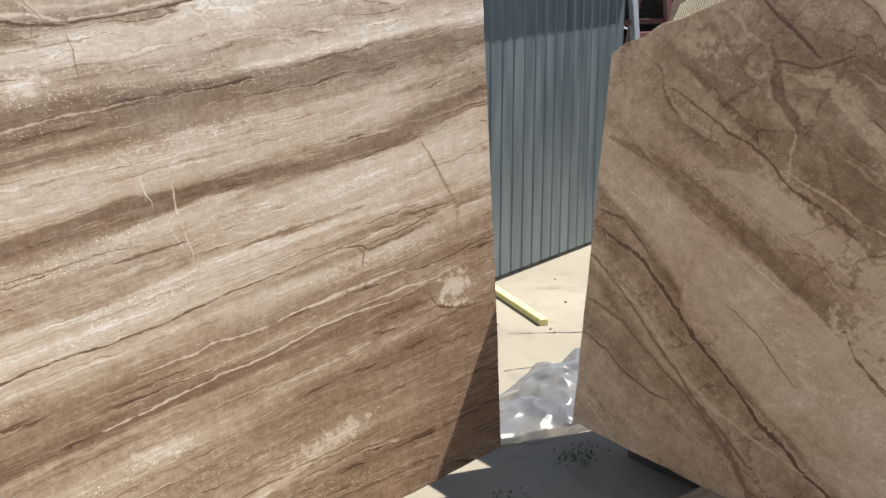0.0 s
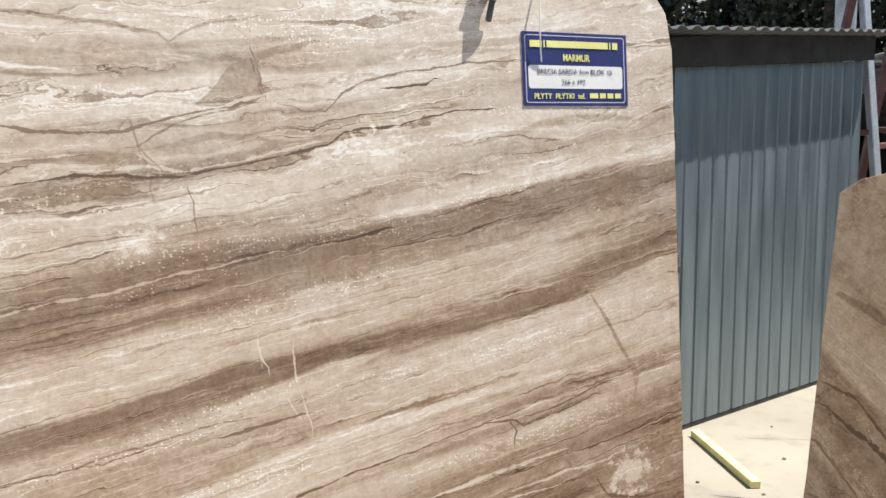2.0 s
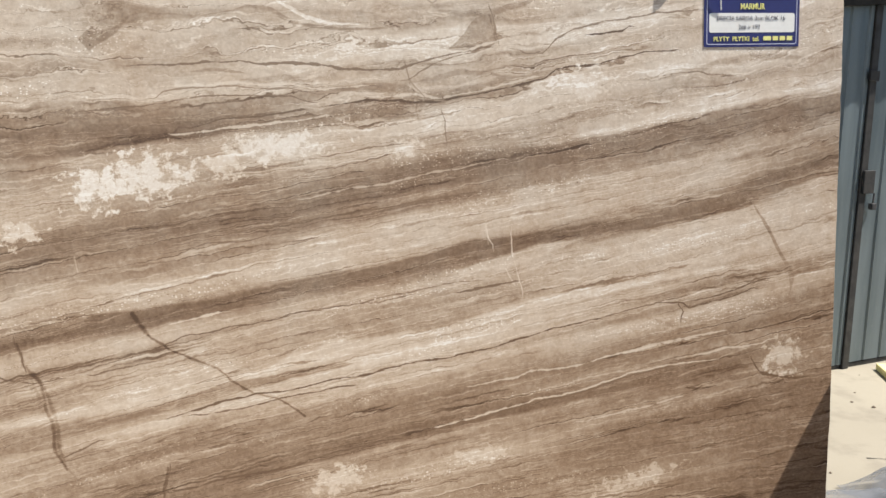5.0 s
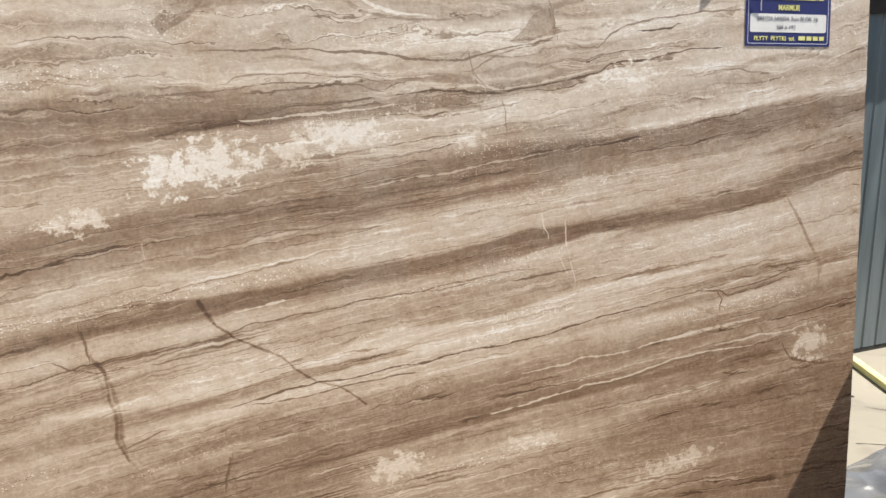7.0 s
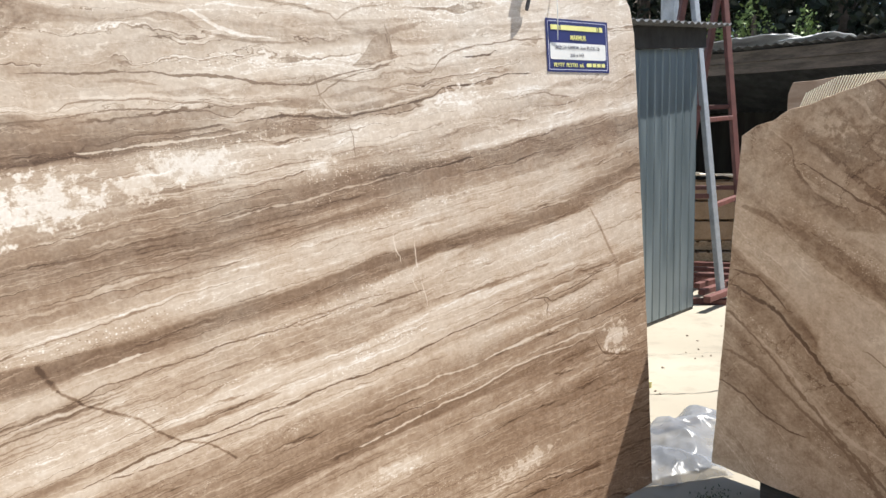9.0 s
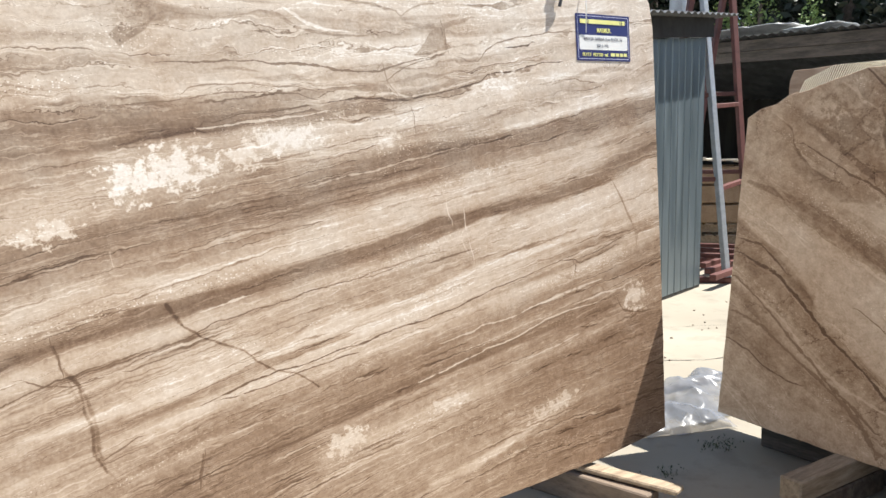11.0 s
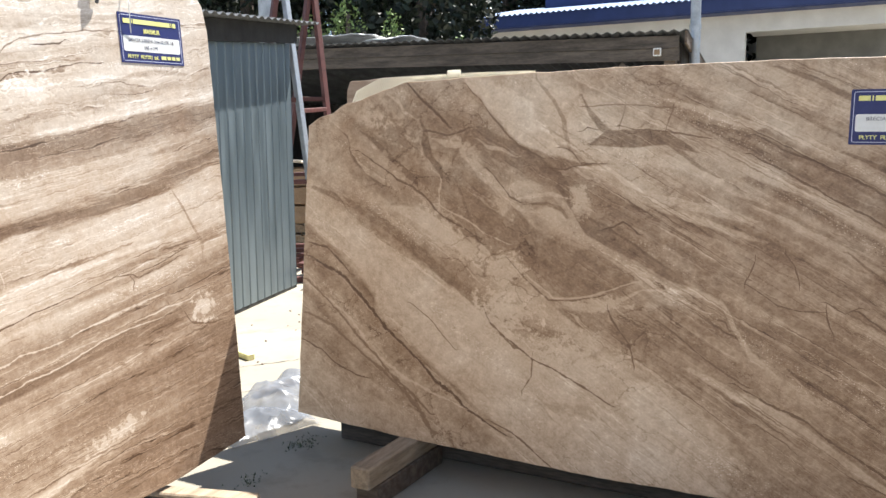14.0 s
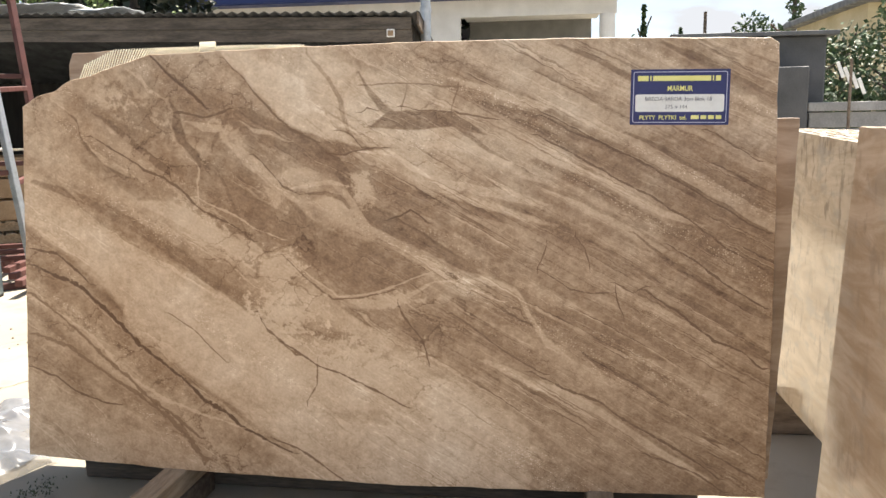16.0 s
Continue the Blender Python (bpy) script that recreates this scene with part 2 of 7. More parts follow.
BEDS_A_1 = (-2.12, [(0.301, 0.30), (0.326, 0.35), (0.334, 0.50), (0.347, 0.35), (0.371, 0.45), (0.391, 0.75), (0.411, 0.40), (0.423, 0.70), (0.454, 0.65), (0.499, 0.45), (0.506, 0.65), (0.521, 0.55), (0.528, 0.25), (0.539, 0.20), (0.557, 0.65), (0.589, 0.55), (0.600, 0.35), (0.610, 0.50), (0.624, 0.30), (0.647, 0.45), (0.654, 0.35), (0.693, 0.50), (0.744, 0.50), (0.750, 0.20), (0.787, 0.40), (0.799, 0.75), (0.834, 0.50), (0.852, 0.65), (0.871, 0.60), (0.880, 0.45), (0.896, 0.70)])
BEDS_A_2 = (-1.36, [(0.179, 0.45), (0.224, 0.60), (0.259, 0.40), (0.272, 0.60), (0.276, 0.25), (0.333, 0.35), (0.371, 0.65), (0.383, 0.60), (0.405, 0.80), (0.442, 0.50), (0.463, 0.45), (0.504, 0.60), (0.524, 0.25), (0.549, 0.60), (0.588, 0.70), (0.604, 0.55), (0.616, 0.30), (0.628, 0.45), (0.640, 0.28), (0.667, 0.30), (0.717, 0.75), (0.740, 0.70), (0.759, 0.30), (0.770, 0.70), (0.778, 0.50), (0.796, 0.65), (0.804, 0.45), (0.815, 0.75), (0.844, 0.75), (0.856, 0.50), (0.888, 0.75)])
BEDS_A_3 = (-0.48, [(0.093, 0.30), (0.133, 0.45), (0.157, 0.35), (0.223, 0.30), (0.231, 0.45), (0.281, 0.30), (0.310, 0.50), (0.323, 0.35), (0.340, 0.40), (0.369, 0.70), (0.382, 0.40), (0.395, 0.65), (0.403, 0.40), (0.416, 0.70), (0.425, 0.55), (0.442, 0.70), (0.476, 0.75), (0.502, 0.70), (0.511, 0.30), (0.523, 0.25), (0.554, 0.60), (0.571, 0.65), (0.610, 0.50), (0.641, 0.25), (0.663, 0.40), (0.672, 0.75), (0.685, 0.80), (0.712, 0.50), (0.751, 0.75), (0.800, 0.60), (0.826, 0.75)])
BEDS_A_4 = (-0.09, [(0.081, 0.30), (0.130, 0.30), (0.174, 0.35), (0.212, 0.30), (0.244, 0.35), (0.267, 0.45), (0.291, 0.35), (0.315, 0.40), (0.328, 0.30), (0.348, 0.35), (0.365, 0.55), (0.382, 0.60), (0.398, 0.45), (0.415, 0.65), (0.450, 0.70), (0.493, 0.65), (0.524, 0.60), (0.533, 0.35), (0.546, 0.25), (0.572, 0.40), (0.595, 0.50), (0.613, 0.30), (0.635, 0.35), (0.658, 0.50), (0.672, 0.75), (0.690, 0.65), (0.708, 0.50), (0.727, 0.60), (0.755, 0.72), (0.773, 0.60), (0.801, 0.70)])
BEDS_B_0 = (0.19, [(0.034, 0.55), (0.079, 0.52), (0.117, 0.50), (0.136, 0.35), (0.154, 0.45), (0.177, 0.50), (0.191, 0.30), (0.206, 0.50), (0.228, 0.50), (0.242, 0.35), (0.264, 0.40), (0.279, 0.45), (0.290, 0.30), (0.300, 0.62), (0.343, 0.62), (0.364, 0.50), (0.378, 0.45), (0.400, 0.50), (0.442, 0.50), (0.462, 0.45), (0.490, 0.50)])
BEDS_B_1 = (0.40, [(0.079, 0.55), (0.102, 0.50), (0.132, 0.50), (0.153, 0.55), (0.161, 0.45), (0.179, 0.35), (0.190, 0.60), (0.205, 0.50), (0.227, 0.55), (0.248, 0.50), (0.270, 0.35), (0.280, 0.20), (0.291, 0.40), (0.305, 0.68), (0.327, 0.74), (0.362, 0.68), (0.376, 0.40), (0.393, 0.35), (0.411, 0.55), (0.425, 0.50), (0.438, 0.30), (0.452, 0.35), (0.469, 0.50), (0.486, 0.45), (0.503, 0.30), (0.513, 0.50), (0.533, 0.55), (0.547, 0.50), (0.567, 0.45)])
BEDS_B_2 = (0.84, [(0.174, 0.50), (0.202, 0.50), (0.231, 0.40), (0.245, 0.50), (0.256, 0.30), (0.266, 0.64), (0.301, 0.70), (0.335, 0.74), (0.380, 0.64), (0.390, 0.30), (0.403, 0.35), (0.417, 0.45), (0.430, 0.55), (0.454, 0.55), (0.464, 0.30), (0.484, 0.35), (0.510, 0.35), (0.543, 0.45), (0.563, 0.35), (0.589, 0.30), (0.614, 0.40), (0.634, 0.50), (0.666, 0.45)])
BEDS_B_3 = (1.27, [(0.258, 0.60), (0.272, 0.65), (0.299, 0.60), (0.319, 0.52), (0.333, 0.60), (0.359, 0.65), (0.386, 0.60), (0.399, 0.42), (0.412, 0.50), (0.425, 0.35), (0.432, 0.45), (0.451, 0.55), (0.474, 0.50), (0.484, 0.40), (0.503, 0.33), (0.528, 0.35), (0.547, 0.38), (0.566, 0.50), (0.592, 0.50), (0.604, 0.35), (0.623, 0.30), (0.645, 0.35), (0.654, 0.65), (0.691, 0.72), (0.727, 0.70), (0.745, 0.55)])
BEDS_B_4 = (2.06, [(0.409, 0.40), (0.433, 0.40), (0.464, 0.45), (0.482, 0.35), (0.506, 0.45), (0.530, 0.35), (0.554, 0.50), (0.571, 0.45), (0.583, 0.35), (0.601, 0.40), (0.612, 0.50), (0.627, 0.30), (0.636, 0.45), (0.648, 0.40), (0.664, 0.45), (0.676, 0.35), (0.691, 0.30), (0.699, 0.50), (0.713, 0.35), (0.722, 0.60), (0.733, 0.45), (0.750, 0.60), (0.767, 0.50), (0.773, 0.25), (0.784, 0.40), (0.800, 0.35), (0.812, 0.60), (0.828, 0.55), (0.839, 0.45), (0.856, 0.60), (0.869, 0.50)])
BEDS_B_5 = (2.61, [(0.524, 0.30), (0.541, 0.40), (0.563, 0.35), (0.586, 0.40), (0.607, 0.50), (0.624, 0.40), (0.646, 0.35), (0.662, 0.55), (0.668, 0.25), (0.679, 0.50), (0.689, 0.30), (0.695, 0.40), (0.711, 0.30), (0.722, 0.45), (0.732, 0.30), (0.743, 0.35), (0.754, 0.20), (0.770, 0.35), (0.785, 0.30), (0.793, 0.55), (0.807, 0.50), (0.817, 0.30), (0.833, 0.35), (0.848, 0.50), (0.858, 0.40), (0.874, 0.50), (0.902, 0.55), (0.910, 0.30), (0.925, 0.40), (0.946, 0.45)])
# Cracks and veins: width, tone change, corners
CRACKS_A = [
    (0.0060, -0.35, (-2.144, 0.816), (-2.107, 0.758)),
    (0.0030, -0.40, (-2.107, 0.758), (-2.054, 0.712), (-1.996, 0.685), (-1.930, 0.658), (-1.893, 0.616), (-1.833, 0.581), (-1.772, 0.564), (-1.695, 0.507)),
    (0.0040, -0.28, (-2.435, 0.744), (-2.422, 0.690), (-2.383, 0.643), (-2.373, 0.573), (-2.356, 0.509), (-2.355, 0.446), (-2.326, 0.397)),
    (0.0050, -0.20, (-2.396, 0.666), (-2.365, 0.603), (-2.348, 0.524), (-2.340, 0.461)),
    (0.0030, -0.25, (-2.083, 0.297), (-2.073, 0.377)),
    (0.0020, -0.16, (-1.175, 1.624), (-1.163, 1.591), (-1.149, 1.548)),
    (0.0020, -0.16, (-1.436, 1.479), (-1.413, 1.500), (-1.397, 1.439), (-1.381, 1.409)),
    (0.0020, -0.14, (-1.373, 1.394), (-1.376, 1.363), (-1.370, 1.332)),
    (0.0020, 0.22, (-1.114, 0.913), (-1.084, 0.862)),
    (0.0020, 0.20, (-1.171, 1.025), (-1.166, 0.985)),
    (0.0020, 0.20, (-2.284, 0.971), (-2.276, 0.926)),
]
# Bands and lines in the stone: level, strength, softness above and below, then along, up and half-width at its corners
BANDS_B_A = [
    (0.79, 0.86, 0.0210, 0.0210, (0.873, 1.482, 0.0314), (0.976, 1.415, 0.0628), (1.097, 1.320, 0.0853), (1.208, 1.234, 0.0673), (1.278, 1.186, 0.0135)),
    (0.51, 0.80, 0.0210, 0.0210, (1.265, 1.464, 0.0220), (1.384, 1.447, 0.0481), (1.523, 1.430, 0.0565), (1.697, 1.401, 0.0431), (1.774, 1.380, 0.0086)),
    (0.74, 0.80, 0.0140, 0.0140, (1.359, 1.185, 0.0112), (1.479, 1.175, 0.0311), (1.617, 1.173, 0.0353), (1.734, 1.141, 0.0263), (1.868, 1.086, 0.0175)),
    (0.36, 0.86, 0.0084, 0.0084, (0.738, 1.077, 0.0140), (0.796, 1.066, 0.0559), (0.876, 1.025, 0.0883), (0.980, 0.950, 0.0976), (1.103, 0.863, 0.0883), (1.206, 0.783, 0.0790), (1.298, 0.734, 0.1021), (1.431, 0.725, 0.0830), (1.522, 0.716, 0.0413), (1.596, 0.709, 0.0069)),
]
BANDS_B_B = [
    (0.32, 0.80, 0.0084, 0.0084, (0.096, 1.036, 0.0121), (0.209, 0.998, 0.0193), (0.343, 0.951, 0.0241), (0.496, 0.872, 0.0264), (0.626, 0.789, 0.0288), (0.775, 0.687, 0.0288), (0.923, 0.585, 0.0288), (1.092, 0.505, 0.0191), (1.239, 0.467, 0.0119)),
    (0.43, 0.69, 0.0175, 0.0175, (0.208, 0.632, 0.0149), (0.383, 0.468, 0.0498), (0.536, 0.342, 0.0648), (0.667, 0.249, 0.0349), (0.732, 0.209, 0.0100)),
    (0.61, 0.69, 0.0280, 0.0280, (0.020, 0.137, 0.0520), (0.173, 0.098, 0.1034), (0.359, 0.051, 0.1028), (0.588, 0.017, 0.0636), (0.722, -0.009, 0.0253)),
    (0.76, 0.69, 0.0350, 0.0350, (0.224, 0.871, 0.0244), (0.400, 0.767, 0.0730), (0.617, 0.600, 0.1095), (0.830, 0.436, 0.1096), (1.042, 0.273, 0.1096), (1.210, 0.174, 0.0486)),
]
BANDS_B_C = [
    (0.25, 0.92, 0.0084, 0.0084, (0.240, 1.296, 0.0047), (0.283, 1.258, 0.0094), (0.292, 1.194, 0.0142), (0.343, 1.138, 0.0119), (0.429, 1.075, 0.0119), (0.495, 1.044, 0.0047)),
    (0.25, 0.92, 0.0070, 0.0070, (0.346, 1.290, 0.0047), (0.428, 1.243, 0.0141), (0.481, 1.192, 0.0141), (0.534, 1.148, 0.0141), (0.586, 1.103, 0.0188), (0.640, 1.074, 0.0141), (0.651, 1.033, 0.0071)),
    (0.28, 0.80, 0.0056, 0.0056, (0.578, 1.485, 0.0046), (0.626, 1.444, 0.0068), (0.681, 1.387, 0.0091), (0.723, 1.358, 0.0091), (0.773, 1.313, 0.0091), (0.806, 1.285, 0.0046)),
    (0.65, 0.80, 0.0056, 0.0056, (0.488, 1.444, 0.0046), (0.543, 1.406, 0.0115), (0.571, 1.362, 0.0115), (0.635, 1.328, 0.0046)),
]
BANDS_B_D = [
    (0.23, 0.92, 0.0084, 0.0084, (0.758, 1.093, 0.0093), (0.741, 1.133, 0.0209), (0.693, 1.178, 0.0209), (0.676, 1.235, 0.0208), (0.676, 1.283, 0.0138), (0.652, 1.320, 0.0069)),
    (0.28, 0.71, 0.0112, 0.0112, (0.865, 1.284, 0.0091), (0.929, 1.282, 0.0227), (1.011, 1.237, 0.0272), (1.113, 1.184, 0.0362), (1.216, 1.148, 0.0407), (1.317, 1.139, 0.0225), (1.408, 1.145, 0.0089)),
    (0.27, 0.95, 0.0070, 0.0070, (1.185, 1.148, 0.0136), (1.275, 1.080, 0.0362), (1.324, 1.003, 0.0318), (1.374, 0.924, 0.0319), (1.474, 0.871, 0.0341), (1.583, 0.812, 0.0272), (1.711, 0.738, 0.0181), (1.770, 0.709, 0.0068)),
    (0.35, 0.57, 0.0112, 0.0112, (0.967, 1.185, 0.0091), (1.071, 1.149, 0.0319), (1.173, 1.103, 0.0364), (1.255, 1.072, 0.0227)),
]
BANDS_B_E = [
    (0.25, 0.69, 0.0056, 0.0056, (0.933, 0.832, 0.0047), (0.893, 0.914, 0.0094), (0.854, 1.005, 0.0093), (0.825, 1.076, 0.0046)),
    (0.65, 0.69, 0.0084, 0.0084, (1.042, 1.042, 0.0092), (1.099, 1.050, 0.0298), (1.151, 1.046, 0.0343), (1.196, 1.033, 0.0091)),
    (0.66, 0.69, 0.0084, 0.0084, (1.165, 0.958, 0.0092), (1.241, 0.950, 0.0298), (1.296, 0.910, 0.0343), (1.332, 0.870, 0.0092)),
    (0.69, 0.57, 0.0098, 0.0098, (1.300, 1.088, 0.0045), (1.336, 1.042, 0.0181), (1.359, 1.009, 0.0226), (1.391, 0.969, 0.0181), (1.426, 0.930, 0.0045)),
    (0.65, 0.69, 0.0070, 0.0070, (0.850, 1.176, 0.0069), (0.923, 1.125, 0.0230), (1.005, 1.055, 0.0276), (1.086, 0.984, 0.0184), (1.127, 0.954, 0.0046)),
]
BANDS_B_F = [
    (0.71, 0.63, 0.0084, 0.0084, (0.523, 0.955, 0.0119), (0.633, 0.930, 0.0332), (0.729, 0.883, 0.0332), (0.846, 0.822, 0.0331), (0.972, 0.730, 0.0378), (1.117, 0.619, 0.0331), (1.220, 0.549, 0.0189)),
    (0.25, 0.78, 0.0070, 0.0070, (1.390, 1.219, 0.0067), (1.460, 1.239, 0.0310), (1.559, 1.235, 0.0352), (1.676, 1.237, 0.0306), (1.744, 1.209, 0.0174), (1.788, 1.186, 0.0044)),
    (0.27, 0.69, 0.0070, 0.0070, (1.356, 1.404, 0.0066), (1.386, 1.342, 0.0132), (1.441, 1.280, 0.0132), (1.480, 1.260, 0.0066)),
    (0.45, 0.69, 0.0056, 0.0056, (1.307, 1.205, 0.0089), (1.289, 1.306, 0.0111), (1.242, 1.388, 0.0111), (1.168, 1.479, 0.0066)),
]
BANDS_B_G = [
    (0.84, 0.92, 0.0028, 0.0028, (1.358, 1.134, 0.0045), (1.458, 1.129, 0.0112), (1.521, 1.086, 0.0112), (1.592, 1.039, 0.0111), (1.639, 1.011, 0.0045)),
    (0.40, 0.80, 0.0056, 0.0056, (1.264, 0.622, 0.0070), (1.244, 0.672, 0.0187), (1.213, 0.757, 0.0163), (1.186, 0.838, 0.0070)),
    (0.41, 0.69, 0.0154, 0.0154, (1.464, 0.550, 0.0093), (1.529, 0.531, 0.0465), (1.606, 0.521, 0.0649), (1.638, 0.508, 0.0093)),
    (0.45, 0.52, 0.0210, 0.0210, (1.228, 0.185, 0.0121), (1.316, 0.189, 0.0338), (1.421, 0.187, 0.0336), (1.487, 0.161, 0.0072)),
    (0.40, 0.80, 0.0084, 0.0084, (1.284, 0.581, 0.0094), (1.366, 0.542, 0.0281), (1.447, 0.513, 0.0117)),
]
BANDS_B_H = [
    (0.35, 0.86, 0.0070, 0.0070, (1.961, 0.572, 0.0091), (2.032, 0.562, 0.0406), (2.137, 0.529, 0.0450), (2.250, 0.489, 0.0448), (2.344, 0.441, 0.0179), (2.400, 0.419, 0.0045)),
    (0.74, 0.69, 0.0098, 0.0098, (1.632, 0.677, 0.0069), (1.790, 0.690, 0.0136), (1.897, 0.642, 0.0203), (1.945, 0.554, 0.0227), (2.000, 0.474, 0.0205), (2.084, 0.409, 0.0068)),
    (0.78, 0.57, 0.0350, 0.0350, (1.665, -0.015, 0.0962), (1.707, 0.153, 0.1304), (1.628, 0.294, 0.1060), (1.466, 0.391, 0.0283)),
    (0.38, 0.69, 0.0070, 0.0070, (1.631, 0.638, 0.0069), (1.730, 0.600, 0.0275), (1.828, 0.562, 0.0320), (1.945, 0.534, 0.0136)),
    (0.38, 0.69, 0.0084, 0.0084, (1.672, 0.757, 0.0091), (1.829, 0.729, 0.0270), (1.983, 0.682, 0.0269), (2.079, 0.645, 0.0089)),
]
BANDS_B_I = [
    (0.28, 0.80, 0.0042, 0.0042, (0.806, 1.153, 0.0046), (0.818, 1.177, 0.0092), (0.846, 1.226, 0.0115), (0.869, 1.266, 0.0114), (0.855, 1.306, 0.0046)),
    (0.32, 0.75, 0.0042, 0.0042, (0.886, 1.275, 0.0046), (0.948, 1.225, 0.0114), (1.009, 1.194, 0.0137), (1.071, 1.149, 0.0114), (1.132, 1.103, 0.0046)),
    (0.68, 0.69, 0.0042, 0.0042, (0.917, 1.245, 0.0046), (0.968, 1.210, 0.0091), (1.031, 1.201, 0.0091), (1.092, 1.173, 0.0045)),
    (0.65, 0.69, 0.0042, 0.0042, (0.714, 1.248, 0.0046), (0.777, 1.225, 0.0184), (0.831, 1.221, 0.0138), (0.854, 1.212, 0.0046)),
    (0.65, 0.69, 0.0056, 0.0056, (0.405, 1.234, 0.0070), (0.468, 1.157, 0.0212), (0.531, 1.099, 0.0188), (0.574, 1.078, 0.0047)),
]
BANDS_B_J = [
    (0.65, 0.63, 0.0056, 0.0056, (0.312, 1.184, 0.0047), (0.376, 1.117, 0.0142), (0.463, 1.069, 0.0119), (0.528, 1.042, 0.0047)),
    (0.28, 0.69, 0.0042, 0.0042, (1.149, 0.984, 0.0046), (1.222, 0.990, 0.0091), (1.283, 0.973, 0.0114), (1.317, 0.930, 0.0091), (1.336, 0.884, 0.0046)),
    (0.28, 0.69, 0.0042, 0.0042, (1.186, 0.813, 0.0070), (1.171, 0.870, 0.0116), (1.126, 0.930, 0.0115), (1.065, 0.984, 0.0046)),
    (0.71, 0.69, 0.0035, 0.0035, (1.097, 1.004, 0.0046), (1.171, 1.014, 0.0092), (1.253, 1.029, 0.0091), (1.294, 1.013, 0.0045)),
    (0.74, 0.63, 0.0056, 0.0056, (1.264, 0.622, 0.0070), (1.346, 0.597, 0.0187), (1.428, 0.594, 0.0186), (1.531, 0.636, 0.0138), (1.612, 0.677, 0.0046)),
]
BANDS_B_K = [
    (0.32, 0.63, 0.0056, 0.0056, (1.240, 0.488, 0.0071), (1.302, 0.469, 0.0189), (1.364, 0.440, 0.0142), (1.404, 0.406, 0.0047)),
    (0.68, 0.63, 0.0070, 0.0070, (0.890, 0.842, 0.0094), (0.963, 0.771, 0.0283), (1.034, 0.690, 0.0284), (1.117, 0.630, 0.0118)),
]
BANDS_B = BANDS_B_A + BANDS_B_B + BANDS_B_C + BANDS_B_D + BANDS_B_E + BANDS_B_F + BANDS_B_G + BANDS_B_H + BANDS_B_I + BANDS_B_J + BANDS_B_K
BANDS_B_SIDE_A = [
    (0.30, 0.86, 0.0042, 0.0098, (1.773, 1.292, 0.0065), (1.878, 1.264, 0.0129), (1.982, 1.239, 0.0129), (2.079, 1.185, 0.0171), (2.205, 1.131, 0.0192), (2.334, 1.063, 0.0213), (2.461, 0.992, 0.0213), (2.588, 0.918, 0.0213), (2.716, 0.841, 0.0191)),
    (0.38, 0.80, 0.0084, 0.0084, (1.954, 1.093, 0.0109), (2.076, 1.039, 0.0260), (2.207, 0.980, 0.0259), (2.337, 0.888, 0.0259), (2.483, 0.840, 0.0301), (2.591, 0.792, 0.0300), (2.703, 0.711, 0.0257)),
    (0.28, 0.80, 0.0056, 0.0056, (2.256, 1.186, 0.0064), (2.369, 1.128, 0.0106), (2.477, 1.069, 0.0106), (2.603, 0.993, 0.0127), (2.714, 0.929, 0.0126)),
    (0.35, 0.69, 0.0042, 0.0042, (2.350, 1.200, 0.0042), (2.458, 1.136, 0.0084), (2.566, 1.061, 0.0084), (2.712, 0.977, 0.0084)),
]
BANDS_B_SIDE_B = [
    (0.28, 0.80, 0.0056, 0.0056, (2.040, 1.474, 0.0063), (2.147, 1.432, 0.0126), (2.260, 1.366, 0.0125), (2.329, 1.335, 0.0063)),
    (0.35, 0.69, 0.0056, 0.0056, (1.959, 1.388, 0.0064), (2.056, 1.341, 0.0085), (2.167, 1.284, 0.0106), (2.262, 1.227, 0.0085), (2.350, 1.174, 0.0042)),
    (0.30, 0.80, 0.0084, 0.0084, (2.371, 1.471, 0.0082), (2.452, 1.432, 0.0185), (2.540, 1.390, 0.0185), (2.646, 1.331, 0.0143), (2.716, 1.290, 0.0102)),
    (0.35, 0.69, 0.0056, 0.0056, (2.486, 1.477, 0.0061), (2.592, 1.407, 0.0102), (2.680, 1.355, 0.0102), (2.718, 1.329, 0.0082)),
    (0.28, 0.80, 0.0056, 0.0056, (2.280, 0.744, 0.0066), (2.432, 0.643, 0.0153), (2.579, 0.554, 0.0153), (2.707, 0.458, 0.0153)),
]
BANDS_B_SIDE_C = [
    (0.25, 0.86, 0.0042, 0.0042, (2.282, 0.854, 0.0043), (2.431, 0.738, 0.0109), (2.540, 0.669, 0.0109), (2.631, 0.614, 0.0109), (2.707, 0.576, 0.0108)),
    (0.32, 0.69, 0.0056, 0.0056, (2.249, 0.316, 0.0068), (2.366, 0.241, 0.0159), (2.497, 0.176, 0.0136), (2.572, 0.142, 0.0045)),
    (0.25, 0.80, 0.0056, 0.0056, (2.115, 0.446, 0.0045), (2.176, 0.400, 0.0159), (2.271, 0.360, 0.0136), (2.365, 0.300, 0.0068)),
    (0.38, 0.57, 0.0084, 0.0084, (2.326, 0.417, 0.0090), (2.439, 0.323, 0.0314), (2.569, 0.230, 0.0314), (2.708, 0.138, 0.0224)),
    (0.68, 0.69, 0.0070, 0.0070, (1.788, 0.401, 0.0116), (1.965, 0.326, 0.0184), (2.158, 0.249, 0.0184), (2.350, 0.122, 0.0183), (2.538, 0.012, 0.0114)),
]
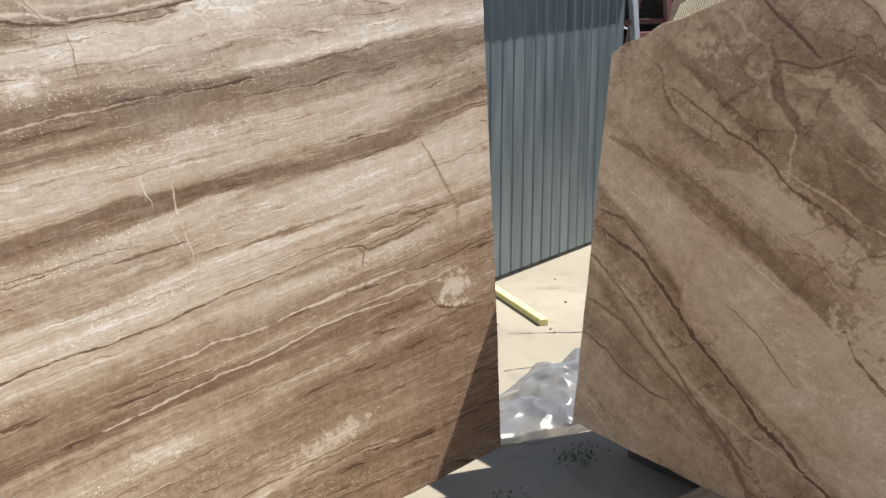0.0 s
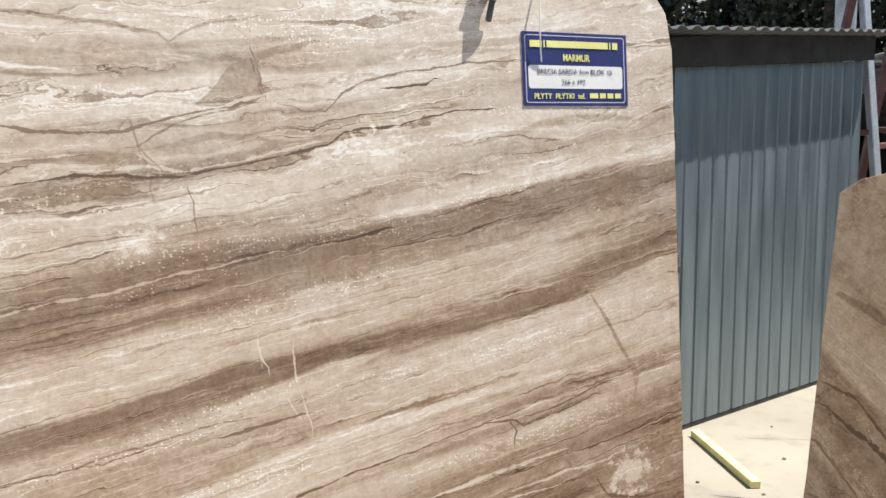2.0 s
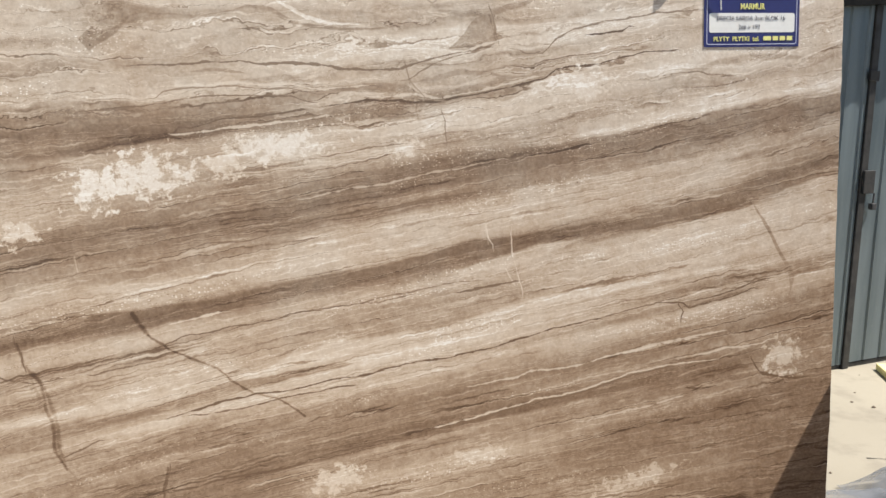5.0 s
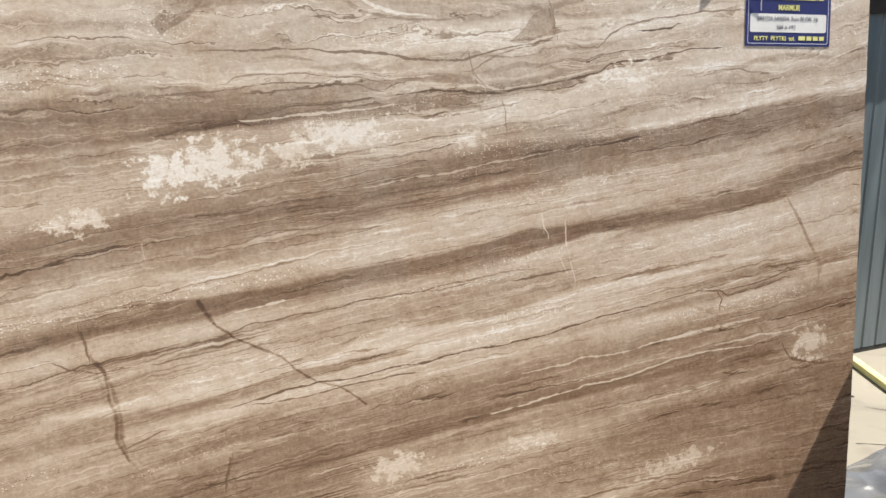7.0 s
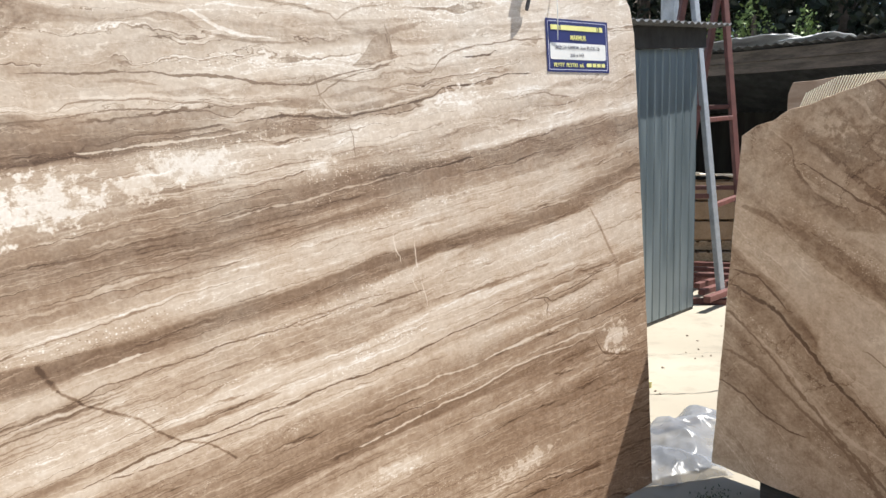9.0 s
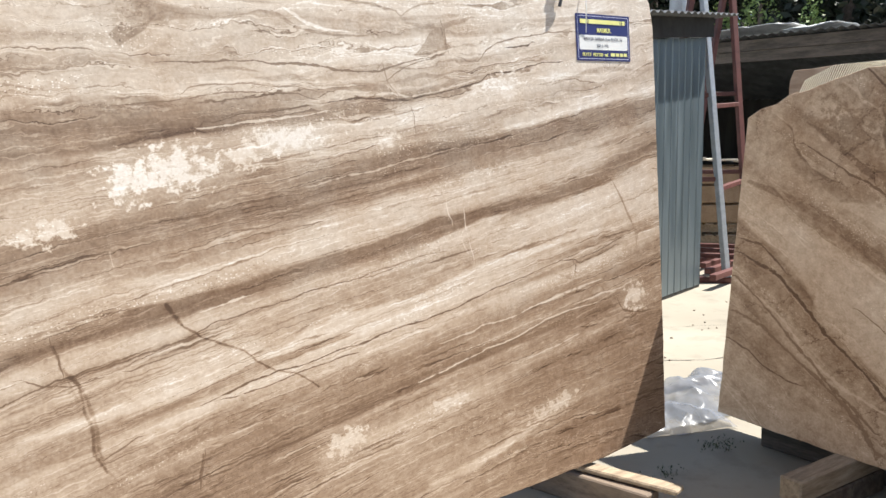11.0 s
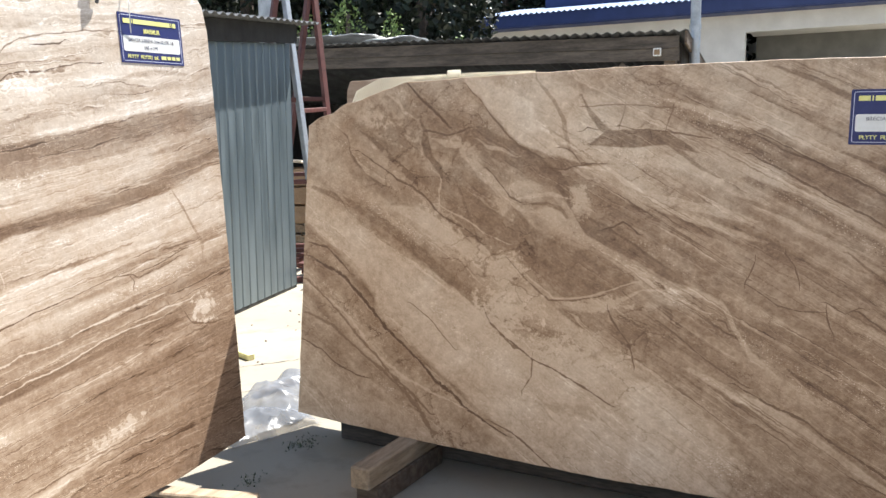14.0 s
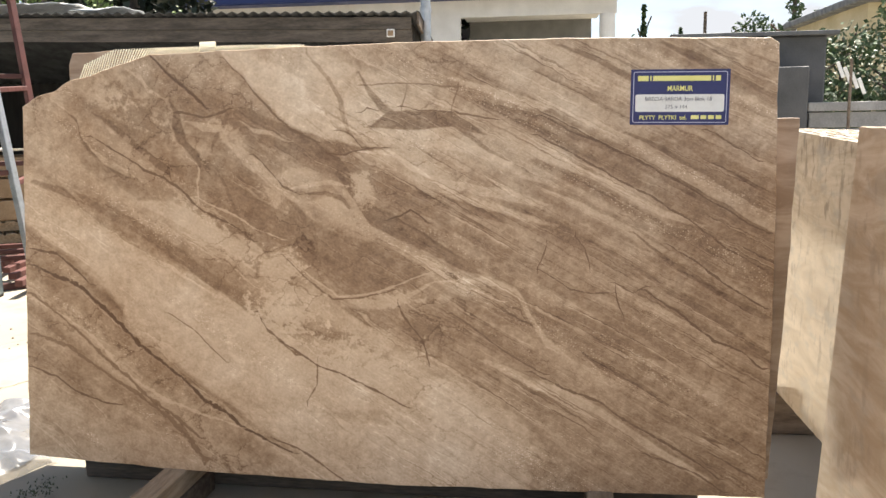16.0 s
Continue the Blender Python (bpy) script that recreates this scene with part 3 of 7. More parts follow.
BANDS_B_SIDE_D = [
    (0.71, 0.69, 0.0070, 0.0070, (1.678, 1.373, 0.0086), (1.831, 1.323, 0.0215), (1.982, 1.273, 0.0171)),
    (0.68, 0.63, 0.0056, 0.0056, (1.925, 1.139, 0.0087), (2.076, 1.075, 0.0173), (2.225, 1.008, 0.0172), (2.354, 0.929, 0.0151), (2.500, 0.877, 0.0086)),
    (0.36, 0.69, 0.0070, 0.0070, (1.476, 1.002, 0.0090), (1.674, 0.949, 0.0201), (1.829, 0.904, 0.0222), (1.964, 0.876, 0.0199), (2.134, 0.800, 0.0220), (2.284, 0.706, 0.0176)),
    (0.71, 0.63, 0.0070, 0.0070, (1.635, 0.992, 0.0089), (1.772, 0.949, 0.0178), (1.926, 0.904, 0.0155), (2.030, 0.876, 0.0066)),
    (0.71, 0.69, 0.0070, 0.0070, (1.457, 1.071, 0.0067), (1.635, 1.021, 0.0178), (1.868, 0.981, 0.0220), (1.983, 0.948, 0.0132)),
]
BANDS_B_SIDE_E = [
    (0.35, 0.69, 0.0056, 0.0056, (1.935, 1.029, 0.0066), (2.039, 0.990, 0.0109), (2.137, 0.952, 0.0109), (2.230, 0.903, 0.0087), (2.338, 0.839, 0.0087), (2.402, 0.798, 0.0043)),
    (0.35, 0.69, 0.0056, 0.0056, (1.676, 1.218, 0.0066), (1.738, 1.183, 0.0109), (1.796, 1.133, 0.0088), (1.868, 1.096, 0.0044)),
    (0.35, 0.69, 0.0056, 0.0056, (1.593, 0.796, 0.0068), (1.731, 0.738, 0.0181), (1.868, 0.759, 0.0090), (1.983, 0.741, 0.0045)),
]
BANDS_B_SIDE = BANDS_B_SIDE_A + BANDS_B_SIDE_B + BANDS_B_SIDE_C + BANDS_B_SIDE_D + BANDS_B_SIDE_E
LINES_B_A = [
    (0.12, 0.86, 0.0012, 0.0012, (0.083, 0.783, 0.0039), (0.170, 0.765, 0.0046), (0.237, 0.714, 0.0046), (0.306, 0.651, 0.0031)),
    (0.08, 0.92, 0.0012, 0.0012, (0.078, 0.721, 0.0026), (0.165, 0.683, 0.0065), (0.278, 0.635, 0.0077), (0.343, 0.564, 0.0083), (0.430, 0.490, 0.0078), (0.517, 0.406, 0.0078), (0.604, 0.344, 0.0065), (0.695, 0.270, 0.0065), (0.737, 0.224, 0.0091), (0.820, 0.180, 0.0078), (0.884, 0.129, 0.0052), (0.970, 0.083, 0.0039), (1.078, 0.034, 0.0026)),
    (0.14, 0.80, 0.0012, 0.0012, (0.336, 1.204, 0.0030), (0.423, 1.151, 0.0037), (0.509, 1.099, 0.0039), (0.543, 1.072, 0.0044), (0.608, 1.053, 0.0044), (0.680, 1.006, 0.0044), (0.735, 0.951, 0.0044), (0.768, 0.926, 0.0039), (0.819, 0.901, 0.0039), (0.874, 0.879, 0.0034), (0.954, 0.818, 0.0025)),
]
LINES_B_B = [
    (0.78, 0.63, 0.0009, 0.0009, (0.745, 0.979, 0.0029), (0.800, 0.946, 0.0044), (0.876, 0.916, 0.0039), (0.955, 0.869, 0.0029), (1.060, 0.825, 0.0024)),
    (0.76, 0.57, 0.0009, 0.0009, (0.749, 0.979, 0.0034), (0.742, 1.026, 0.0039), (0.756, 1.077, 0.0044), (0.741, 1.101, 0.0036), (0.708, 1.122, 0.0024)),
    (0.10, 0.86, 0.0012, 0.0012, (0.578, 1.485, 0.0024), (0.626, 1.442, 0.0038), (0.679, 1.387, 0.0048), (0.721, 1.356, 0.0043), (0.773, 1.313, 0.0043), (0.793, 1.293, 0.0024)),
    (0.14, 0.80, 0.0012, 0.0012, (0.685, 1.279, 0.0038), (0.736, 1.272, 0.0038), (0.792, 1.261, 0.0048), (0.835, 1.274, 0.0038), (0.876, 1.293, 0.0033)),
]
LINES_B_C = [
    (0.16, 0.75, 0.0012, 0.0012, (0.864, 1.469, 0.0023), (0.953, 1.372, 0.0035), (1.013, 1.300, 0.0047), (1.098, 1.216, 0.0047), (1.196, 1.168, 0.0028)),
    (0.20, 0.57, 0.0009, 0.0009, (1.363, 1.362, 0.0023), (1.482, 1.363, 0.0027), (1.600, 1.358, 0.0027), (1.693, 1.345, 0.0036)),
    (0.20, 0.57, 0.0009, 0.0009, (1.673, 1.264, 0.0023), (1.685, 1.305, 0.0029), (1.701, 1.343, 0.0034)),
    (0.20, 0.57, 0.0009, 0.0009, (1.503, 1.286, 0.0028), (1.513, 1.317, 0.0025), (1.521, 1.354, 0.0025)),
    (0.16, 0.75, 0.0012, 0.0012, (1.505, 1.282, 0.0023), (1.560, 1.270, 0.0027), (1.677, 1.262, 0.0032), (1.773, 1.243, 0.0032), (1.834, 1.234, 0.0023)),
]
LINES_B_D = [
    (0.10, 0.86, 0.0009, 0.0009, (1.446, 0.894, 0.0028), (1.495, 0.912, 0.0035), (1.527, 0.932, 0.0035), (1.559, 0.914, 0.0033), (1.588, 0.883, 0.0024)),
    (0.78, 0.57, 0.0009, 0.0009, (1.075, 0.776, 0.0029), (1.149, 0.699, 0.0037), (1.264, 0.620, 0.0034), (1.368, 0.629, 0.0039), (1.470, 0.663, 0.0039), (1.576, 0.705, 0.0036), (1.636, 0.711, 0.0024)),
    (0.16, 0.69, 0.0009, 0.0009, (1.058, 0.772, 0.0029), (1.136, 0.691, 0.0037), (1.243, 0.611, 0.0039), (1.347, 0.617, 0.0034), (1.470, 0.651, 0.0024)),
    (0.14, 0.80, 0.0012, 0.0012, (1.048, 0.450, 0.0030), (1.111, 0.412, 0.0043), (1.178, 0.370, 0.0043), (1.261, 0.342, 0.0035), (1.344, 0.303, 0.0040), (1.406, 0.274, 0.0035), (1.508, 0.224, 0.0025)),
]
LINES_B_E = [
    (0.16, 0.75, 0.0012, 0.0012, (0.961, 0.561, 0.0025), (0.989, 0.499, 0.0040), (1.031, 0.458, 0.0035), (1.100, 0.406, 0.0025)),
    (0.16, 0.69, 0.0012, 0.0012, (1.137, 0.230, 0.0025), (1.149, 0.256, 0.0030), (1.173, 0.299, 0.0040), (1.182, 0.383, 0.0025)),
    (0.14, 0.75, 0.0012, 0.0012, (0.993, 0.092, 0.0026), (1.121, 0.040, 0.0046), (1.226, -0.029, 0.0041), (1.273, -0.061, 0.0026)),
    (0.14, 0.80, 0.0012, 0.0012, (1.588, 0.391, 0.0024), (1.561, 0.473, 0.0034), (1.513, 0.531, 0.0036), (1.477, 0.595, 0.0029)),
    (0.16, 0.75, 0.0012, 0.0012, (1.670, 0.568, 0.0024), (1.769, 0.501, 0.0029), (1.848, 0.443, 0.0034), (1.926, 0.395, 0.0029), (1.988, 0.363, 0.0024)),
]
LINES_B_F = [
    (0.12, 0.80, 0.0012, 0.0012, (0.041, 0.327, 0.0040), (0.139, 0.295, 0.0048), (0.211, 0.240, 0.0043), (0.321, 0.202, 0.0043), (0.399, 0.194, 0.0026)),
    (0.80, 0.57, 0.0018, 0.0018, (0.065, 0.591, 0.0052), (0.201, 0.524, 0.0052), (0.312, 0.444, 0.0052), (0.420, 0.313, 0.0066), (0.597, 0.214, 0.0065), (0.774, 0.154, 0.0052), (0.888, 0.124, 0.0026)),
    (0.20, 0.69, 0.0018, 0.0018, (0.054, 0.613, 0.0052), (0.178, 0.528, 0.0052), (0.299, 0.418, 0.0065), (0.376, 0.348, 0.0079), (0.507, 0.233, 0.0079), (0.639, 0.140, 0.0079), (0.715, 0.078, 0.0052)),
    (0.22, 0.69, 0.0018, 0.0018, (0.055, 0.455, 0.0053), (0.194, 0.419, 0.0066), (0.284, 0.356, 0.0066), (0.395, 0.281, 0.0066), (0.551, 0.186, 0.0105), (0.659, 0.091, 0.0158), (0.727, -0.003, 0.0158)),
]
LINES_B_G = [
    (0.14, 0.75, 0.0009, 0.0009, (1.974, 0.725, 0.0023), (2.079, 0.660, 0.0030), (2.155, 0.650, 0.0035), (2.220, 0.647, 0.0028)),
    (0.12, 0.75, 0.0009, 0.0009, (2.253, 0.574, 0.0023), (2.237, 0.618, 0.0032), (2.226, 0.663, 0.0023)),
    (0.12, 0.75, 0.0009, 0.0009, (2.222, 0.686, 0.0023), (2.285, 0.646, 0.0032), (2.326, 0.672, 0.0023)),
    (0.12, 0.80, 0.0012, 0.0012, (2.326, 0.660, 0.0028), (2.434, 0.587, 0.0039), (2.548, 0.496, 0.0039), (2.639, 0.460, 0.0034), (2.705, 0.405, 0.0030)),
    (0.12, 0.80, 0.0012, 0.0012, (2.393, 0.820, 0.0023), (2.503, 0.746, 0.0034), (2.612, 0.665, 0.0036), (2.706, 0.604, 0.0032)),
]
LINES_B_H = [
    (0.14, 0.80, 0.0012, 0.0012, (1.946, 0.369, 0.0024), (2.062, 0.309, 0.0036), (2.177, 0.272, 0.0036), (2.254, 0.215, 0.0043), (2.349, 0.161, 0.0038), (2.443, 0.114, 0.0038), (2.578, 0.018, 0.0029)),
    (0.14, 0.75, 0.0012, 0.0012, (2.331, 0.097, 0.0024), (2.501, 0.033, 0.0036), (2.598, -0.029, 0.0029)),
    (0.14, 0.75, 0.0012, 0.0012, (2.539, 0.111, 0.0024), (2.628, 0.064, 0.0035), (2.706, 0.021, 0.0028)),
    (0.18, 0.69, 0.0012, 0.0012, (2.024, 0.232, 0.0024), (2.121, 0.181, 0.0029), (2.171, 0.145, 0.0024)),
    (0.14, 0.80, 0.0012, 0.0012, (1.963, 1.180, 0.0023), (2.095, 1.110, 0.0036), (2.206, 1.044, 0.0036), (2.335, 0.978, 0.0034), (2.463, 0.896, 0.0034), (2.591, 0.801, 0.0034), (2.702, 0.737, 0.0029)),
]
LINES_B_I = [
    (0.10, 0.75, 0.0009, 0.0009, (1.982, 1.247, 0.0022), (2.079, 1.193, 0.0031), (2.205, 1.139, 0.0031), (2.334, 1.071, 0.0031), (2.461, 1.000, 0.0031), (2.587, 0.925, 0.0031), (2.716, 0.852, 0.0027)),
    (0.12, 0.75, 0.0012, 0.0012, (2.514, 1.190, 0.0022), (2.621, 1.123, 0.0033), (2.674, 1.084, 0.0022)),
    (0.14, 0.75, 0.0009, 0.0009, (1.215, 1.132, 0.0024), (1.297, 1.121, 0.0035), (1.378, 1.146, 0.0030), (1.459, 1.145, 0.0028)),
    (0.12, 0.69, 0.0009, 0.0009, (1.278, 1.205, 0.0023), (1.323, 1.189, 0.0033), (1.358, 1.150, 0.0028)),
    (0.12, 0.69, 0.0009, 0.0009, (1.361, 1.266, 0.0023), (1.381, 1.281, 0.0032), (1.417, 1.273, 0.0023)),
    (0.14, 0.75, 0.0009, 0.0009, (1.968, 0.725, 0.0023), (1.983, 0.770, 0.0028), (1.998, 0.818, 0.0023)),
]
LINES_B_J = [
    (0.14, 0.75, 0.0009, 0.0009, (2.142, 0.742, 0.0023), (2.127, 0.800, 0.0030), (2.093, 0.838, 0.0023)),
    (0.80, 0.69, 0.0009, 0.0009, (1.671, 0.682, 0.0024), (1.770, 0.650, 0.0033), (1.848, 0.613, 0.0024)),
    (0.14, 0.69, 0.0009, 0.0009, (1.868, 0.592, 0.0024), (1.910, 0.583, 0.0031), (1.922, 0.556, 0.0024)),
    (0.16, 0.63, 0.0012, 0.0012, (0.614, 0.548, 0.0025), (0.722, 0.476, 0.0031), (0.828, 0.372, 0.0026)),
    (0.12, 0.69, 0.0009, 0.0009, (0.965, 1.125, 0.0024), (1.016, 1.074, 0.0031), (1.066, 1.014, 0.0031), (1.128, 0.984, 0.0024)),
]
LINES_B = LINES_B_A + LINES_B_B + LINES_B_C + LINES_B_D + LINES_B_E + LINES_B_F + LINES_B_G + LINES_B_H + LINES_B_I + LINES_B_J
GRIT_B_A = [
    (1.00, 1.00, 0.0200, 0.0200, (1.954, 1.093, 0.0113), (2.076, 1.039, 0.0264), (2.207, 0.980, 0.0263), (2.337, 0.888, 0.0263), (2.482, 0.843, 0.0299), (2.591, 0.792, 0.0336), (2.703, 0.711, 0.0299)),
    (1.00, 0.80, 0.0200, 0.0200, (2.230, 0.599, 0.0097), (2.343, 0.524, 0.0271), (2.436, 0.459, 0.0193)),
    (1.00, 0.80, 0.0200, 0.0200, (1.454, 0.878, 0.0079), (1.594, 0.851, 0.0197), (1.732, 0.826, 0.0196), (1.868, 0.798, 0.0078)),
    (1.00, 0.70, 0.0200, 0.0200, (2.075, 1.187, 0.0056), (2.205, 1.131, 0.0149), (2.334, 1.063, 0.0148), (2.479, 0.985, 0.0148)),
    (1.00, 0.60, 0.0200, 0.0200, (0.357, 0.424, 0.0087), (0.513, 0.331, 0.0304), (0.667, 0.249, 0.0303), (0.819, 0.169, 0.0259), (0.884, 0.118, 0.0065)),
]
GRIT_B = GRIT_B_A
BANDS_A_A = [
    (0.38, 0.80, 0.0056, 0.0056, (-2.220, 1.525, 0.0235), (-2.183, 1.539, 0.0147), (-2.153, 1.561, 0.0088), (-2.122, 1.588, 0.0059), (-2.091, 1.600, 0.0044), (-2.063, 1.596, 0.0030)),
    (0.41, 0.80, 0.0028, 0.0084, (-2.063, 1.593, 0.0044), (-1.987, 1.593, 0.0060), (-1.924, 1.598, 0.0060), (-1.865, 1.609, 0.0060), (-1.832, 1.622, 0.0060), (-1.783, 1.619, 0.0091), (-1.747, 1.608, 0.0092), (-1.718, 1.596, 0.0046)),
    (0.49, 0.69, 0.0070, 0.0070, (-2.217, 1.591, 0.0073), (-2.145, 1.625, 0.0073), (-2.084, 1.645, 0.0074), (-1.973, 1.653, 0.0074), (-1.860, 1.647, 0.0075), (-1.767, 1.652, 0.0046)),
    (0.71, 0.69, 0.0070, 0.0070, (-2.147, 1.538, 0.0059), (-2.074, 1.561, 0.0208), (-1.975, 1.569, 0.0240), (-1.874, 1.573, 0.0182), (-1.835, 1.557, 0.0046)),
]
BANDS_A_B = [
    (0.56, 0.57, 0.0084, 0.0084, (-2.050, 1.519, 0.0045), (-1.950, 1.536, 0.0105), (-1.848, 1.563, 0.0137), (-1.770, 1.585, 0.0153), (-1.692, 1.583, 0.0062)),
    (0.92, 0.86, 0.0035, 0.0035, (-1.762, 1.647, 0.0030), (-1.718, 1.628, 0.0076), (-1.676, 1.603, 0.0077), (-1.622, 1.592, 0.0062), (-1.537, 1.589, 0.0031)),
    (0.38, 0.80, 0.0014, 0.0061, (-1.744, 1.600, 0.0031), (-1.705, 1.585, 0.0046), (-1.665, 1.579, 0.0062), (-1.585, 1.576, 0.0062), (-1.503, 1.575, 0.0047), (-1.441, 1.586, 0.0032)),
    (0.53, 0.69, 0.0070, 0.0070, (-1.691, 1.621, 0.0061), (-1.585, 1.620, 0.0124), (-1.503, 1.611, 0.0141), (-1.440, 1.600, 0.0047)),
]
BANDS_A_C = [
    (0.41, 0.80, 0.0042, 0.0042, (-1.733, 1.672, 0.0030), (-1.691, 1.678, 0.0046), (-1.638, 1.691, 0.0046), (-1.584, 1.688, 0.0062), (-1.503, 1.682, 0.0062), (-1.445, 1.681, 0.0063), (-1.392, 1.670, 0.0063), (-1.362, 1.669, 0.0032)),
    (0.43, 0.75, 0.0042, 0.0042, (-1.359, 1.667, 0.0047), (-1.333, 1.651, 0.0048), (-1.316, 1.666, 0.0048), (-1.280, 1.686, 0.0048), (-1.208, 1.707, 0.0048), (-1.162, 1.718, 0.0032)),
    (0.53, 0.69, 0.0056, 0.0056, (-1.462, 1.621, 0.0063), (-1.392, 1.636, 0.0079), (-1.308, 1.646, 0.0095), (-1.222, 1.657, 0.0096), (-1.135, 1.672, 0.0097), (-1.031, 1.688, 0.0049)),
    (0.46, 0.75, 0.0042, 0.0042, (-1.308, 1.630, 0.0048), (-1.236, 1.625, 0.0096), (-1.163, 1.634, 0.0129), (-1.105, 1.654, 0.0130), (-1.028, 1.677, 0.0049)),
]
BANDS_A_D = [
    (0.49, 0.92, 0.0021, 0.0021, (-1.289, 1.528, 0.0016), (-1.249, 1.549, 0.0210), (-1.209, 1.572, 0.0436), (-1.168, 1.581, 0.0486), (-1.153, 1.564, 0.0163)),
    (0.34, 0.57, 0.0042, 0.0042, (-1.977, 1.453, 0.0030), (-1.927, 1.458, 0.0061), (-1.876, 1.457, 0.0076), (-1.837, 1.452, 0.0031)),
    (0.46, 0.69, 0.0056, 0.0056, (-1.837, 1.436, 0.0046), (-1.785, 1.439, 0.0093), (-1.719, 1.441, 0.0109), (-1.660, 1.436, 0.0047)),
    (0.46, 0.69, 0.0070, 0.0070, (-2.104, 1.358, 0.0045), (-2.004, 1.371, 0.0091), (-1.903, 1.381, 0.0092), (-1.786, 1.389, 0.0093), (-1.693, 1.392, 0.0047)),
]
BANDS_A_E = [
    (0.25, 0.92, 0.0056, 0.0056, (-2.227, 1.300, 0.0180), (-2.154, 1.304, 0.0136), (-2.093, 1.307, 0.0106), (-2.031, 1.312, 0.0107), (-1.955, 1.321, 0.0077), (-1.901, 1.332, 0.0062), (-1.826, 1.340, 0.0062), (-1.747, 1.350, 0.0063), (-1.688, 1.362, 0.0031)),
    (0.16, 0.95, 0.0028, 0.0056, (-2.229, 1.246, 0.0060), (-2.155, 1.267, 0.0076), (-2.081, 1.278, 0.0076), (-2.024, 1.292, 0.0061), (-2.011, 1.306, 0.0046)),
    (0.41, 0.86, 0.0056, 0.0056, (-1.852, 1.307, 0.0062), (-1.787, 1.311, 0.0141), (-1.707, 1.320, 0.0205), (-1.613, 1.344, 0.0254), (-1.517, 1.360, 0.0256), (-1.433, 1.356, 0.0194), (-1.377, 1.346, 0.0065)),
    (0.43, 0.80, 0.0056, 0.0056, (-1.599, 1.413, 0.0063), (-1.531, 1.423, 0.0127), (-1.461, 1.425, 0.0176), (-1.403, 1.421, 0.0145), (-1.374, 1.408, 0.0048)),
]
BANDS_A_F = [
    (0.46, 0.75, 0.0042, 0.0042, (-1.377, 1.439, 0.0032), (-1.320, 1.454, 0.0081), (-1.248, 1.470, 0.0097), (-1.175, 1.470, 0.0082), (-1.131, 1.463, 0.0033)),
    (0.46, 0.69, 0.0056, 0.0056, (-1.334, 1.409, 0.0049), (-1.248, 1.419, 0.0082), (-1.160, 1.442, 0.0099), (-1.071, 1.459, 0.0099), (-1.004, 1.478, 0.0050)),
    (0.43, 0.69, 0.0042, 0.0042, (-1.531, 1.318, 0.0048), (-1.447, 1.335, 0.0081), (-1.374, 1.344, 0.0081), (-1.305, 1.353, 0.0049)),
    (0.56, 0.69, 0.0070, 0.0070, (-1.133, 1.562, 0.0049), (-1.074, 1.580, 0.0082), (-1.014, 1.584, 0.0082), (-0.966, 1.609, 0.0099), (-0.924, 1.637, 0.0099), (-0.860, 1.654, 0.0083), (-0.770, 1.667, 0.0100), (-0.643, 1.679, 0.0084), (-0.538, 1.693, 0.0051)),
]
BANDS_A_G = [
    (0.56, 0.69, 0.0070, 0.0070, (-0.894, 1.672, 0.0066), (-0.739, 1.683, 0.0134), (-0.547, 1.713, 0.0119), (-0.315, 1.758, 0.0086)),
    (0.49, 0.69, 0.0070, 0.0070, (-0.723, 1.460, 0.0051), (-0.651, 1.471, 0.0103), (-0.537, 1.497, 0.0104), (-0.435, 1.523, 0.0122), (-0.303, 1.539, 0.0123), (-0.182, 1.537, 0.0071), (-0.057, 1.537, 0.0036)),
    (0.51, 0.69, 0.0098, 0.0098, (-1.447, 1.274, 0.0097), (-1.304, 1.287, 0.0197), (-1.158, 1.292, 0.0200), (-1.008, 1.315, 0.0202), (-0.854, 1.360, 0.0170), (-0.696, 1.393, 0.0172), (-0.534, 1.430, 0.0174), (-0.368, 1.473, 0.0176), (-0.233, 1.514, 0.0125)),
    (0.84, 0.75, 0.0098, 0.0098, (-0.915, 1.293, 0.0068), (-0.774, 1.321, 0.0121), (-0.614, 1.359, 0.0139), (-0.365, 1.411, 0.0142), (-0.193, 1.444, 0.0144), (-0.056, 1.472, 0.0145)),
]
BANDS_A_H = [
    (0.32, 0.69, 0.0042, 0.0140, (-1.614, 1.155, 0.0081), (-1.447, 1.186, 0.0229), (-1.304, 1.210, 0.0298), (-1.157, 1.222, 0.0335), (-1.006, 1.232, 0.0306), (-0.851, 1.249, 0.0310), (-0.692, 1.268, 0.0314), (-0.529, 1.308, 0.0282), (-0.361, 1.345, 0.0286), (-0.190, 1.381, 0.0289), (-0.052, 1.411, 0.0292)),
    (0.28, 0.69, 0.0098, 0.0098, (-2.237, 1.014, 0.0154), (-2.088, 1.039, 0.0218), (-1.908, 1.064, 0.0221), (-1.723, 1.091, 0.0225), (-1.559, 1.121, 0.0228), (-1.390, 1.154, 0.0198), (-1.216, 1.178, 0.0167)),
    (0.74, 0.57, 0.0112, 0.0112, (-2.241, 0.882, 0.0156), (-2.092, 0.892, 0.0189), (-1.924, 0.912, 0.0208), (-1.724, 0.946, 0.0212), (-1.517, 0.984, 0.0215), (-1.360, 1.016, 0.0168), (-1.214, 1.056, 0.0169), (-1.002, 1.084, 0.0172), (-0.767, 1.116, 0.0140)),
]
